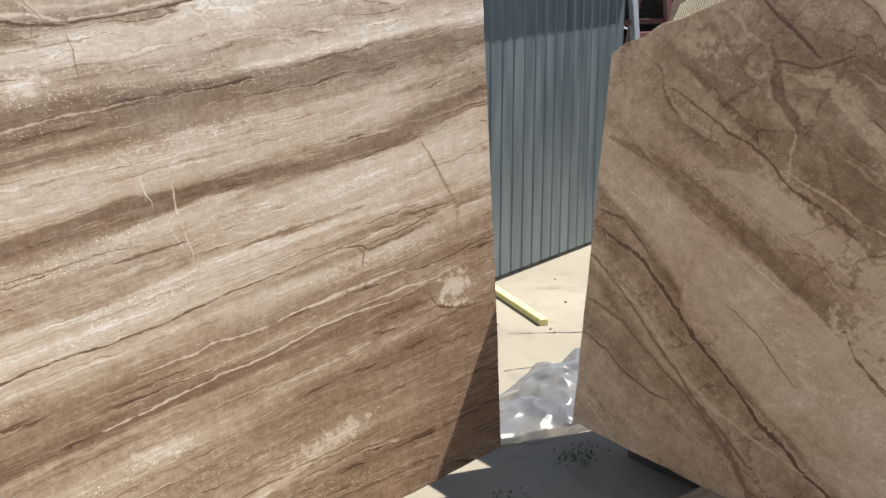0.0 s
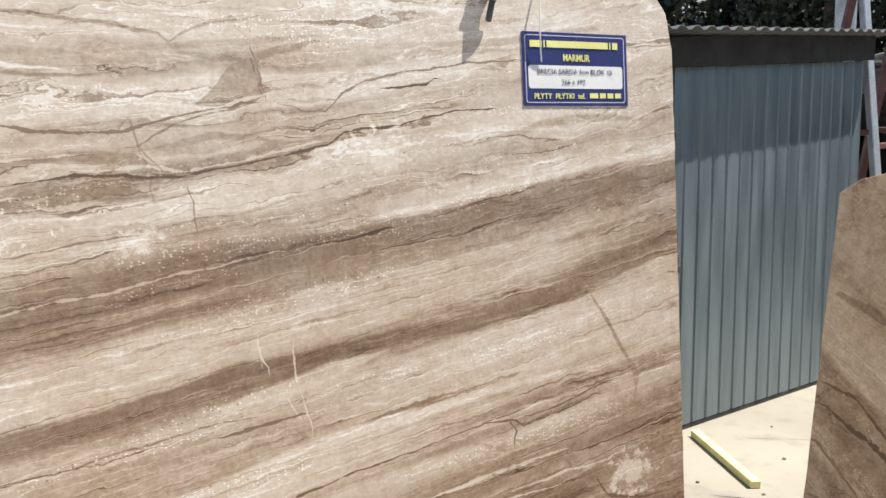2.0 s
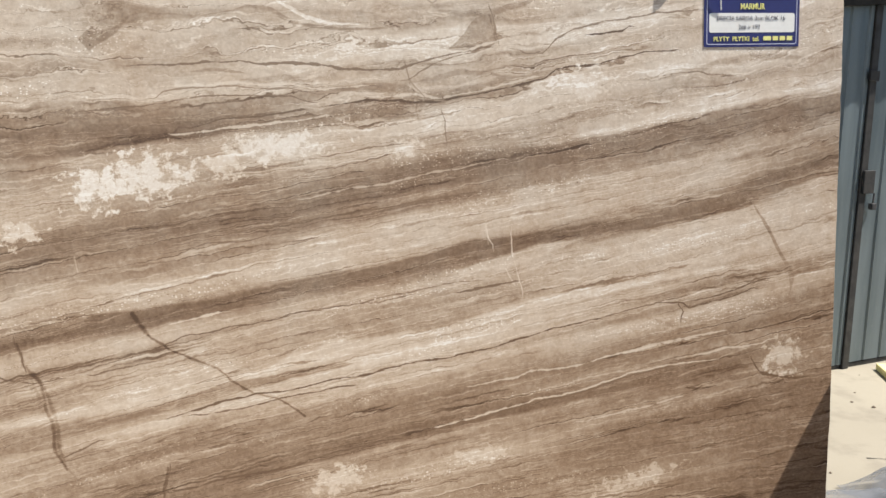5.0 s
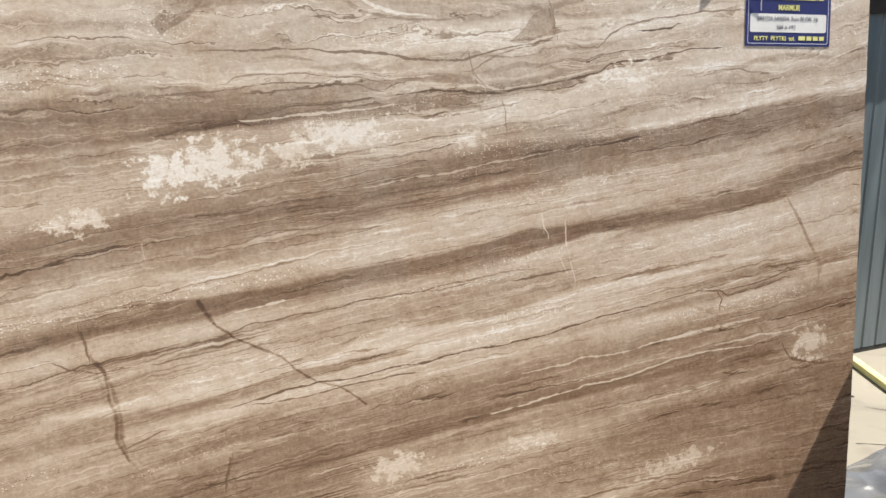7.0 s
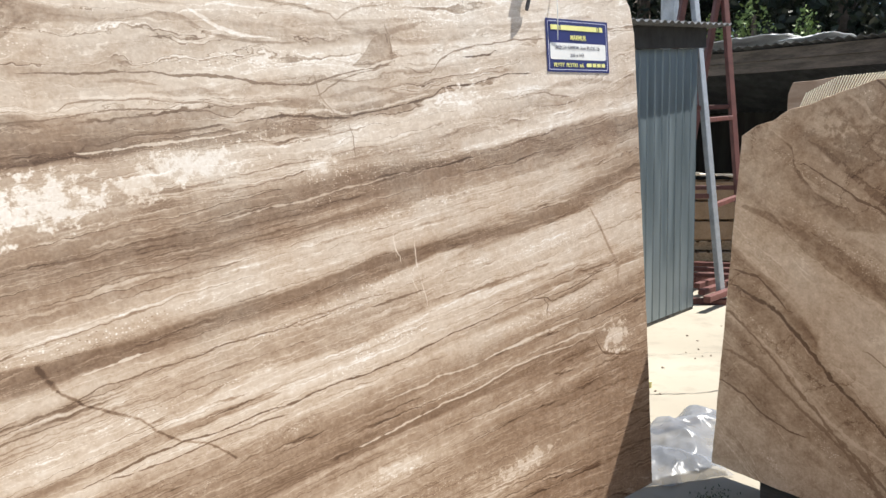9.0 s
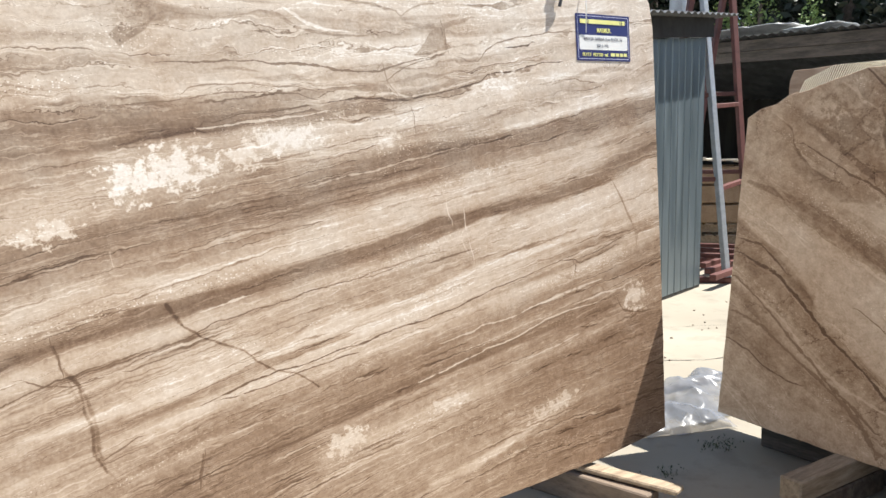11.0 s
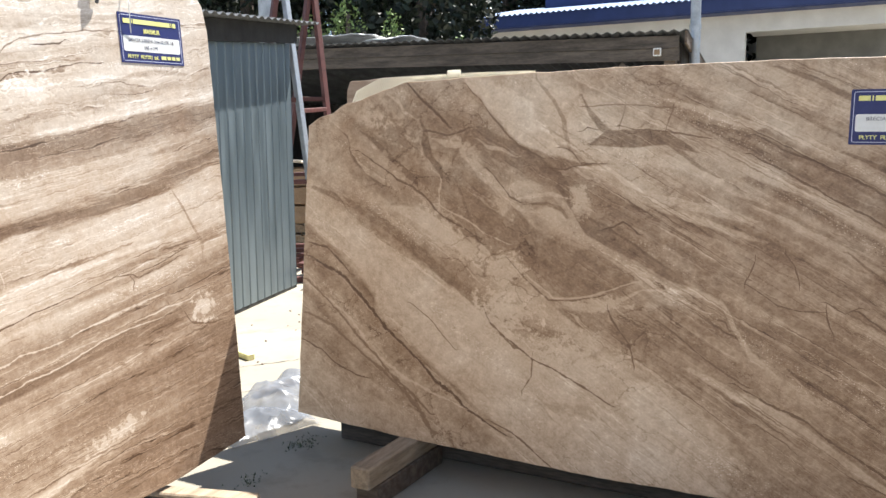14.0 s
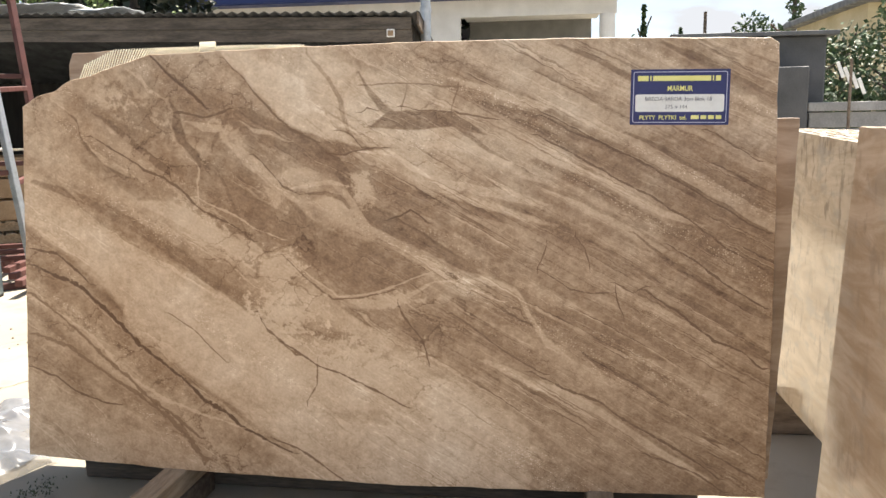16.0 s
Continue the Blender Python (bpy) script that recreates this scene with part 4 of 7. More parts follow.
BANDS_A_I = [
    (0.25, 0.86, 0.0112, 0.0021, (-2.244, 0.801, 0.0251), (-2.144, 0.808, 0.0221), (-2.055, 0.817, 0.0255), (-1.952, 0.828, 0.0274), (-1.820, 0.855, 0.0228), (-1.684, 0.881, 0.0214), (-1.587, 0.896, 0.0249), (-1.503, 0.907, 0.0234), (-1.418, 0.928, 0.0185), (-1.316, 0.960, 0.0169), (-1.213, 0.985, 0.0187), (-1.108, 0.992, 0.0172), (-1.001, 1.007, 0.0208), (-0.844, 1.030, 0.0193), (-0.683, 1.039, 0.0160), (-0.518, 1.067, 0.0180), (-0.348, 1.097, 0.0164)),
]
BANDS_A = BANDS_A_A + BANDS_A_B + BANDS_A_C + BANDS_A_D + BANDS_A_E + BANDS_A_F + BANDS_A_G + BANDS_A_H + BANDS_A_I
BANDS_A_LOW_A = [
    (0.41, 0.86, 0.0042, 0.0042, (-2.253, 0.519, 0.0080), (-2.178, 0.531, 0.0113), (-2.062, 0.555, 0.0131), (-1.930, 0.593, 0.0148), (-1.823, 0.610, 0.0150), (-1.700, 0.632, 0.0134), (-1.581, 0.649, 0.0085)),
    (0.86, 0.69, 0.0112, 0.0112, (-1.890, 0.621, 0.0049), (-1.809, 0.639, 0.0133), (-1.727, 0.666, 0.0234), (-1.616, 0.692, 0.0303), (-1.503, 0.709, 0.0238), (-1.388, 0.730, 0.0137)),
    (0.54, 0.69, 0.0070, 0.0070, (-1.616, 0.775, 0.0050), (-1.503, 0.789, 0.0118), (-1.388, 0.799, 0.0136), (-1.300, 0.808, 0.0120), (-1.196, 0.814, 0.0052)),
    (0.79, 0.63, 0.0112, 0.0112, (-1.330, 0.895, 0.0034), (-1.212, 0.913, 0.0154), (-1.122, 0.931, 0.0242), (-1.015, 0.962, 0.0243), (-0.938, 0.984, 0.0140), (-0.867, 1.002, 0.0035)),
]
BANDS_A_LOW_B = [
    (0.90, 0.63, 0.0112, 0.0112, (-1.388, 0.722, 0.0086), (-1.210, 0.757, 0.0209), (-1.027, 0.800, 0.0247), (-0.838, 0.837, 0.0214), (-0.643, 0.866, 0.0163), (-0.425, 0.899, 0.0111)),
    (0.34, 0.92, 0.0021, 0.0084, (-1.603, 0.492, 0.0069), (-1.445, 0.509, 0.0122), (-1.327, 0.529, 0.0123), (-1.253, 0.546, 0.0124), (-1.174, 0.565, 0.0106), (-1.069, 0.583, 0.0107), (-1.035, 0.596, 0.0090), (-0.957, 0.600, 0.0108), (-0.832, 0.618, 0.0128), (-0.734, 0.637, 0.0128), (-0.635, 0.655, 0.0129), (-0.500, 0.675, 0.0112), (-0.397, 0.695, 0.0075)),
    (0.45, 0.75, 0.0084, 0.0084, (-1.177, 0.533, 0.0089), (-1.100, 0.547, 0.0322), (-0.990, 0.560, 0.0325), (-0.831, 0.576, 0.0219), (-0.667, 0.606, 0.0185), (-0.499, 0.641, 0.0150), (-0.413, 0.658, 0.0057)),
]
BANDS_A_LOW_C = [
    (0.41, 0.69, 0.0084, 0.0084, (-0.827, 0.461, 0.0111), (-0.696, 0.494, 0.0168), (-0.528, 0.525, 0.0151), (-0.390, 0.542, 0.0114), (-0.320, 0.555, 0.0058)),
    (0.41, 0.80, 0.0042, 0.0042, (-0.682, 0.801, 0.0055), (-0.592, 0.822, 0.0091), (-0.422, 0.850, 0.0093), (-0.284, 0.878, 0.0094), (-0.205, 0.891, 0.0094)),
    (0.39, 0.86, 0.0042, 0.0042, (-0.180, 0.874, 0.0076), (-0.087, 0.892, 0.0095), (-0.007, 0.907, 0.0115)),
    (0.35, 0.86, 0.0056, 0.0056, (-0.415, 0.692, 0.0056), (-0.275, 0.708, 0.0114), (-0.167, 0.713, 0.0115), (-0.077, 0.724, 0.0135), (0.004, 0.741, 0.0175)),
    (0.39, 0.80, 0.0042, 0.0042, (-0.305, 0.546, 0.0058), (-0.211, 0.531, 0.0097), (-0.102, 0.537, 0.0117), (0.013, 0.543, 0.0138)),
]
BANDS_A_LOW_D = [
    (0.34, 0.86, 0.0042, 0.0021, (-0.365, 1.090, 0.0055), (-0.315, 1.127, 0.0110), (-0.246, 1.145, 0.0165), (-0.177, 1.175, 0.0184), (-0.106, 1.191, 0.0185), (-0.035, 1.201, 0.0186)),
    (0.41, 0.75, 0.0042, 0.0042, (-0.199, 0.753, 0.0029), (-0.183, 0.819, 0.0038), (-0.182, 0.868, 0.0132), (-0.196, 0.896, 0.0094), (-0.214, 0.927, 0.0094), (-0.251, 0.983, 0.0074), (-0.284, 1.032, 0.0092), (-0.294, 1.051, 0.0074), (-0.335, 1.102, 0.0055)),
    (0.39, 0.86, 0.0035, 0.0035, (-0.266, 0.423, 0.0039), (-0.310, 0.476, 0.0058), (-0.310, 0.544, 0.0077), (-0.330, 0.603, 0.0095), (-0.366, 0.630, 0.0076), (-0.400, 0.669, 0.0038)),
    (0.46, 0.69, 0.0084, 0.0084, (-0.558, 1.224, 0.0071), (-0.373, 1.241, 0.0180), (-0.218, 1.266, 0.0218), (-0.045, 1.307, 0.0221)),
]
BANDS_A_LOW_E = [
    (0.72, 0.57, 0.0098, 0.0098, (-0.848, 1.162, 0.0104), (-0.607, 1.205, 0.0177), (-0.424, 1.237, 0.0143), (-0.323, 1.263, 0.0072)),
    (0.46, 0.57, 0.0084, 0.0084, (-0.837, 0.778, 0.0054), (-0.672, 0.753, 0.0073), (-0.536, 0.704, 0.0149), (-0.347, 0.737, 0.0188), (-0.153, 0.772, 0.0229), (-0.000, 0.800, 0.0193)),
    (0.41, 0.80, 0.0056, 0.0056, (-2.307, 0.376, 0.0035), (-2.334, 0.414, 0.0087), (-2.353, 0.479, 0.0103), (-2.378, 0.566, 0.0102), (-2.405, 0.658, 0.0033)),
    (0.43, 0.69, 0.0084, 0.0084, (-2.102, 0.339, 0.0075), (-1.928, 0.379, 0.0195), (-1.735, 0.431, 0.0246), (-1.523, 0.470, 0.0259), (-1.286, 0.503, 0.0273), (-1.131, 0.517, 0.0094)),
]
BANDS_A_LOW_F = [
    (0.86, 0.52, 0.0152, 0.0152, (-1.283, 0.083, 0.0116), (-1.093, 0.098, 0.0242), (-0.890, 0.156, 0.0227), (-0.734, 0.199, 0.0182), (-0.602, 0.219, 0.0053)),
    (0.83, 0.57, 0.0140, 0.0140, (-2.523, 0.524, 0.0097), (-2.391, 0.536, 0.0237), (-2.216, 0.559, 0.0214), (-2.039, 0.587, 0.0150)),
    (0.39, 0.69, 0.0042, 0.0042, (-2.527, 0.453, 0.0081), (-2.423, 0.458, 0.0101), (-2.354, 0.464, 0.0103)),
]
BANDS_A_LOW = BANDS_A_LOW_A + BANDS_A_LOW_B + BANDS_A_LOW_C + BANDS_A_LOW_D + BANDS_A_LOW_E + BANDS_A_LOW_F
LINES_A_A = [
    (0.20, 0.80, 0.0009, 0.0009, (-2.125, 1.464, 0.0019), (-2.027, 1.469, 0.0028), (-1.926, 1.477, 0.0029), (-1.849, 1.484, 0.0026), (-1.785, 1.478, 0.0026), (-1.719, 1.480, 0.0036), (-1.650, 1.483, 0.0039), (-1.585, 1.471, 0.0039), (-1.503, 1.471, 0.0033), (-1.431, 1.473, 0.0030), (-1.377, 1.492, 0.0025), (-1.278, 1.516, 0.0025), (-1.176, 1.535, 0.0017)),
    (0.28, 0.69, 0.0009, 0.0009, (-2.069, 1.383, 0.0016), (-2.041, 1.403, 0.0024), (-1.978, 1.413, 0.0025), (-1.851, 1.419, 0.0026), (-1.720, 1.415, 0.0026), (-1.650, 1.404, 0.0020)),
    (0.86, 0.69, 0.0018, 0.0018, (-2.053, 1.414, 0.0024), (-1.953, 1.420, 0.0040), (-1.850, 1.428, 0.0048), (-1.720, 1.426, 0.0041), (-1.626, 1.415, 0.0033), (-1.531, 1.426, 0.0025)),
]
LINES_A_B = [
    (0.22, 0.75, 0.0009, 0.0009, (-2.226, 1.348, 0.0022), (-2.153, 1.355, 0.0025), (-2.042, 1.373, 0.0024), (-1.953, 1.391, 0.0024), (-1.851, 1.396, 0.0019), (-1.720, 1.394, 0.0020), (-1.667, 1.381, 0.0016)),
    (0.14, 0.80, 0.0009, 0.0009, (-1.980, 1.308, 0.0016), (-1.901, 1.328, 0.0024), (-1.800, 1.340, 0.0024), (-1.694, 1.362, 0.0023)),
    (0.84, 0.75, 0.0012, 0.0012, (-2.019, 1.291, 0.0024), (-1.930, 1.300, 0.0032), (-1.852, 1.310, 0.0036), (-1.721, 1.331, 0.0033), (-1.627, 1.345, 0.0020)),
]
LINES_A_C = [
    (0.06, 0.92, 0.0009, 0.0009, (-1.626, 1.369, 0.0016), (-1.517, 1.386, 0.0027), (-1.445, 1.389, 0.0034), (-1.388, 1.385, 0.0034), (-1.320, 1.388, 0.0034), (-1.248, 1.404, 0.0027), (-1.175, 1.419, 0.0026), (-1.086, 1.438, 0.0026), (-1.011, 1.457, 0.0028), (-0.978, 1.480, 0.0026), (-0.935, 1.489, 0.0024), (-0.843, 1.503, 0.0028), (-0.765, 1.524, 0.0021), (-0.702, 1.539, 0.0021), (-0.613, 1.548, 0.0018)),
    (0.84, 0.69, 0.0012, 0.0012, (-1.503, 1.396, 0.0025), (-1.391, 1.405, 0.0042), (-1.305, 1.398, 0.0034), (-1.175, 1.427, 0.0034), (-1.041, 1.462, 0.0026)),
    (0.26, 0.80, 0.0009, 0.0009, (-1.012, 1.527, 0.0021), (-0.983, 1.562, 0.0031), (-0.923, 1.601, 0.0031), (-0.846, 1.618, 0.0031), (-0.768, 1.629, 0.0028), (-0.686, 1.647, 0.0026), (-0.545, 1.668, 0.0018)),
]
LINES_A_D = [
    (0.06, 0.92, 0.0007, 0.0007, (-0.876, 1.584, 0.0017), (-0.814, 1.592, 0.0031), (-0.780, 1.596, 0.0032), (-0.757, 1.609, 0.0018)),
    (0.28, 0.75, 0.0009, 0.0009, (-1.405, 1.443, 0.0017), (-1.377, 1.461, 0.0025), (-1.338, 1.485, 0.0027), (-1.278, 1.508, 0.0024), (-1.162, 1.536, 0.0017)),
    (0.30, 0.46, 0.0009, 0.0009, (-1.354, 1.400, 0.0017), (-1.377, 1.423, 0.0025), (-1.400, 1.450, 0.0025), (-1.408, 1.482, 0.0017)),
    (0.20, 0.57, 0.0007, 0.0007, (-1.293, 1.285, 0.0017), (-1.296, 1.333, 0.0022), (-1.308, 1.358, 0.0017)),
    (0.26, 0.69, 0.0009, 0.0009, (-1.144, 1.553, 0.0017), (-1.154, 1.578, 0.0024), (-1.162, 1.620, 0.0024), (-1.175, 1.648, 0.0017)),
    (0.86, 0.80, 0.0012, 0.0012, (-1.256, 1.518, 0.0017), (-1.206, 1.537, 0.0034), (-1.162, 1.548, 0.0042), (-1.136, 1.556, 0.0020)),
]
LINES_A_E = [
    (0.26, 0.69, 0.0009, 0.0009, (-1.094, 1.535, 0.0017), (-1.064, 1.525, 0.0026), (-1.020, 1.532, 0.0022), (-1.010, 1.553, 0.0017)),
    (0.22, 0.75, 0.0009, 0.0009, (-1.588, 0.818, 0.0017), (-1.446, 0.844, 0.0023), (-1.301, 0.871, 0.0023), (-1.197, 0.883, 0.0018)),
    (0.16, 0.80, 0.0007, 0.0007, (-2.083, 0.720, 0.0017), (-1.993, 0.752, 0.0024), (-1.911, 0.767, 0.0022), (-1.821, 0.780, 0.0021), (-1.699, 0.805, 0.0021), (-1.588, 0.818, 0.0017)),
]
LINES_A_F = [
    (0.10, 0.86, 0.0009, 0.0009, (-2.063, 0.521, 0.0017), (-1.958, 0.552, 0.0026), (-1.878, 0.569, 0.0028), (-1.824, 0.580, 0.0023), (-1.728, 0.582, 0.0023), (-1.617, 0.605, 0.0027), (-1.503, 0.622, 0.0029), (-1.387, 0.646, 0.0029), (-1.269, 0.655, 0.0029), (-1.179, 0.674, 0.0029), (-1.056, 0.707, 0.0030), (-0.931, 0.733, 0.0024), (-0.817, 0.754, 0.0019)),
    (0.14, 0.80, 0.0007, 0.0007, (-2.011, 0.526, 0.0017), (-1.865, 0.539, 0.0024), (-1.756, 0.562, 0.0023), (-1.659, 0.571, 0.0021), (-1.553, 0.589, 0.0018)),
    (0.10, 0.69, 0.0012, 0.0012, (-1.247, 0.846, 0.0018), (-1.196, 0.856, 0.0045), (-1.151, 0.863, 0.0045), (-1.075, 0.877, 0.0022)),
]
LINES_A_G = [
    (0.86, 0.80, 0.0009, 0.0009, (-1.312, 0.448, 0.0018), (-1.176, 0.474, 0.0030), (-1.099, 0.492, 0.0030), (-0.990, 0.517, 0.0030), (-0.894, 0.527, 0.0034), (-0.813, 0.547, 0.0034), (-0.732, 0.574, 0.0031), (-0.582, 0.599, 0.0029), (-0.435, 0.610, 0.0020)),
    (0.22, 0.69, 0.0009, 0.0009, (-1.297, 0.444, 0.0019), (-1.176, 0.467, 0.0034), (-1.099, 0.486, 0.0034), (-0.989, 0.511, 0.0038), (-0.894, 0.521, 0.0038), (-0.813, 0.540, 0.0038), (-0.732, 0.568, 0.0035), (-0.582, 0.593, 0.0029)),
    (0.84, 0.75, 0.0012, 0.0012, (-1.208, 0.565, 0.0018), (-1.070, 0.589, 0.0034), (-1.035, 0.603, 0.0034), (-0.957, 0.606, 0.0030), (-0.832, 0.624, 0.0029), (-0.735, 0.645, 0.0029), (-0.501, 0.681, 0.0019)),
]
LINES_A_H = [
    (0.82, 0.69, 0.0012, 0.0012, (-0.859, 0.438, 0.0019), (-0.728, 0.462, 0.0035), (-0.645, 0.470, 0.0035), (-0.553, 0.497, 0.0024)),
    (0.10, 0.80, 0.0007, 0.0007, (-0.624, 0.793, 0.0019), (-0.553, 0.792, 0.0025), (-0.525, 0.774, 0.0029), (-0.437, 0.797, 0.0029), (-0.365, 0.811, 0.0029), (-0.313, 0.829, 0.0020)),
    (0.12, 0.80, 0.0007, 0.0007, (-0.551, 0.749, 0.0019), (-0.545, 0.765, 0.0027), (-0.565, 0.785, 0.0019)),
    (0.14, 0.80, 0.0009, 0.0009, (-0.506, 0.799, 0.0019), (-0.387, 0.824, 0.0027), (-0.283, 0.857, 0.0023)),
    (0.18, 0.75, 0.0009, 0.0009, (-0.836, 0.750, 0.0019), (-0.674, 0.788, 0.0027), (-0.541, 0.813, 0.0023)),
    (0.84, 0.75, 0.0012, 0.0012, (-0.832, 0.624, 0.0019), (-0.702, 0.653, 0.0038), (-0.535, 0.681, 0.0043), (-0.415, 0.699, 0.0029)),
]
LINES_A_I = [
    (0.84, 0.75, 0.0012, 0.0012, (-0.532, 0.623, 0.0020), (-0.395, 0.643, 0.0036), (-0.272, 0.657, 0.0032), (-0.237, 0.669, 0.0020)),
    (0.84, 0.86, 0.0007, 0.0007, (-1.153, 0.984, 0.0018), (-1.165, 1.002, 0.0029), (-1.175, 1.029, 0.0018)),
    (0.84, 0.80, 0.0007, 0.0007, (-1.062, 0.846, 0.0018), (-1.075, 0.892, 0.0024), (-1.089, 0.945, 0.0018), (-1.095, 0.983, 0.0022), (-1.101, 1.013, 0.0018)),
    (0.82, 0.92, 0.0009, 0.0009, (-2.037, 0.783, 0.0017), (-1.972, 0.798, 0.0024), (-1.926, 0.810, 0.0037), (-1.910, 0.814, 0.0017)),
    (0.86, 0.69, 0.0012, 0.0012, (-1.814, 1.226, 0.0016), (-1.722, 1.232, 0.0033), (-1.654, 1.247, 0.0033), (-1.627, 1.269, 0.0025)),
    (0.20, 0.69, 0.0009, 0.0009, (-1.627, 1.237, 0.0017), (-1.503, 1.259, 0.0024), (-1.419, 1.272, 0.0017)),
]
LINES_A_J = [
    (0.78, 0.63, 0.0012, 0.0012, (-1.880, 1.185, 0.0020), (-1.775, 1.196, 0.0025), (-1.654, 1.213, 0.0030), (-1.503, 1.238, 0.0025)),
    (0.78, 0.63, 0.0012, 0.0012, (-1.696, 1.119, 0.0020), (-1.586, 1.139, 0.0034), (-1.447, 1.164, 0.0031), (-1.304, 1.196, 0.0026), (-1.127, 1.226, 0.0018)),
    (0.78, 0.63, 0.0012, 0.0012, (-1.185, 1.108, 0.0021), (-1.080, 1.126, 0.0032), (-0.911, 1.164, 0.0032), (-0.721, 1.195, 0.0022)),
    (0.22, 0.63, 0.0009, 0.0009, (-1.857, 1.036, 0.0017), (-1.723, 1.054, 0.0024), (-1.587, 1.073, 0.0024), (-1.418, 1.103, 0.0021), (-1.215, 1.132, 0.0018)),
    (0.22, 0.69, 0.0007, 0.0007, (-2.051, 0.977, 0.0016), (-1.949, 1.003, 0.0021), (-1.857, 1.006, 0.0020), (-1.724, 1.032, 0.0017)),
]
LINES_A_K = [
    (0.16, 0.75, 0.0009, 0.0009, (-2.415, 0.671, 0.0017), (-2.426, 0.711, 0.0024), (-2.439, 0.751, 0.0017)),
    (0.16, 0.75, 0.0009, 0.0009, (-2.513, 0.678, 0.0020), (-2.464, 0.649, 0.0027), (-2.395, 0.639, 0.0021), (-2.342, 0.646, 0.0018)),
    (0.18, 0.75, 0.0009, 0.0009, (-2.247, 0.655, 0.0018), (-2.179, 0.669, 0.0026), (-2.099, 0.679, 0.0019)),
    (0.16, 0.75, 0.0009, 0.0009, (-2.333, 0.432, 0.0018), (-2.279, 0.455, 0.0028), (-2.243, 0.471, 0.0022)),
    (0.16, 0.75, 0.0009, 0.0009, (-2.082, 0.291, 0.0020), (-2.074, 0.340, 0.0027), (-2.067, 0.373, 0.0020)),
    (0.14, 0.80, 0.0009, 0.0009, (-2.104, 0.304, 0.0019), (-1.999, 0.320, 0.0032), (-1.893, 0.342, 0.0033), (-1.798, 0.345, 0.0034), (-1.698, 0.366, 0.0032), (-1.613, 0.391, 0.0026), (-1.434, 0.421, 0.0023)),
]
LINES_A_L = [
    (0.10, 0.69, 0.0007, 0.0007, (-0.309, 0.610, 0.0029), (-0.273, 0.557, 0.0038), (-0.196, 0.540, 0.0039), (-0.117, 0.536, 0.0030)),
]
LINES_A = LINES_A_A + LINES_A_B + LINES_A_C + LINES_A_D + LINES_A_E + LINES_A_F + LINES_A_G + LINES_A_H + LINES_A_I + LINES_A_J + LINES_A_K + LINES_A_L
GRIT_A_A = [
    (1.00, 1.00, 0.0200, 0.0200, (-1.447, 1.274, 0.0085), (-1.304, 1.287, 0.0171), (-1.158, 1.292, 0.0174), (-1.008, 1.315, 0.0176), (-0.854, 1.360, 0.0148), (-0.696, 1.393, 0.0150), (-0.534, 1.430, 0.0152), (-0.368, 1.473, 0.0184), (-0.232, 1.508, 0.0093)),
    (1.00, 0.80, 0.0200, 0.0200, (-1.503, 1.217, 0.0056), (-1.304, 1.253, 0.0143), (-1.157, 1.249, 0.0145), (-1.006, 1.243, 0.0118), (-0.851, 1.267, 0.0090)),
    (1.00, 0.80, 0.0200, 0.0200, (-1.932, 1.174, 0.0054), (-1.815, 1.160, 0.0138), (-1.682, 1.181, 0.0139), (-1.531, 1.203, 0.0085)),
    (1.00, 0.80, 0.0200, 0.0200, (-1.446, 0.791, 0.0059), (-1.300, 0.811, 0.0149), (-1.151, 0.846, 0.0151), (-0.998, 0.890, 0.0152), (-0.842, 0.948, 0.0185), (-0.714, 0.985, 0.0124), (-0.598, 0.975, 0.0094)),
]
GRIT_A_B = [
    (1.00, 0.70, 0.0200, 0.0200, (-1.928, 0.744, 0.0057), (-1.808, 0.753, 0.0143), (-1.658, 0.777, 0.0116), (-1.560, 0.802, 0.0058)),
    (1.00, 0.70, 0.0200, 0.0200, (-0.994, 0.706, 0.0062), (-0.834, 0.700, 0.0157), (-0.671, 0.725, 0.0159), (-0.504, 0.767, 0.0064)),
    (1.00, 0.70, 0.0200, 0.0200, (-1.756, 0.519, 0.0059), (-1.659, 0.528, 0.0118), (-1.503, 0.556, 0.0120), (-1.372, 0.586, 0.0060)),
]
GRIT_A = GRIT_A_A + GRIT_A_B
# Patches: centre, half sizes, turn, tone, 1 for a crumbly crust
PATCHES_A = [
    (-2.108, 1.181, 0.168, 0.070, 10, 0.94, 1),
    (-2.213, 1.155, 0.084, 0.070, 10, 0.94, 1),
    (-1.758, 1.263, 0.165, 0.045, 6, 0.94, 1),
    (-1.892, 1.222, 0.075, 0.052, 30, 0.85, 1),
    (-0.896, 1.442, 0.108, 0.068, 8, 0.85, 1),
    (-1.601, 0.311, 0.097, 0.052, 10, 0.82, 1),
    (-1.182, 0.353, 0.102, 0.034, 8, 0.80, 1),
    (-0.196, 0.613, 0.080, 0.076, 20, 0.80, 1),
    (-0.673, 0.243, 0.172, 0.034, 10, 0.75, 1),
    (-1.405, 1.259, 0.064, 0.035, 12, 0.85, 1),
    (-0.253, 1.161, 0.133, 0.030, 15, 0.30, 0),
    (-2.430, 1.033, 0.084, 0.042, 12, 0.85, 1),
]
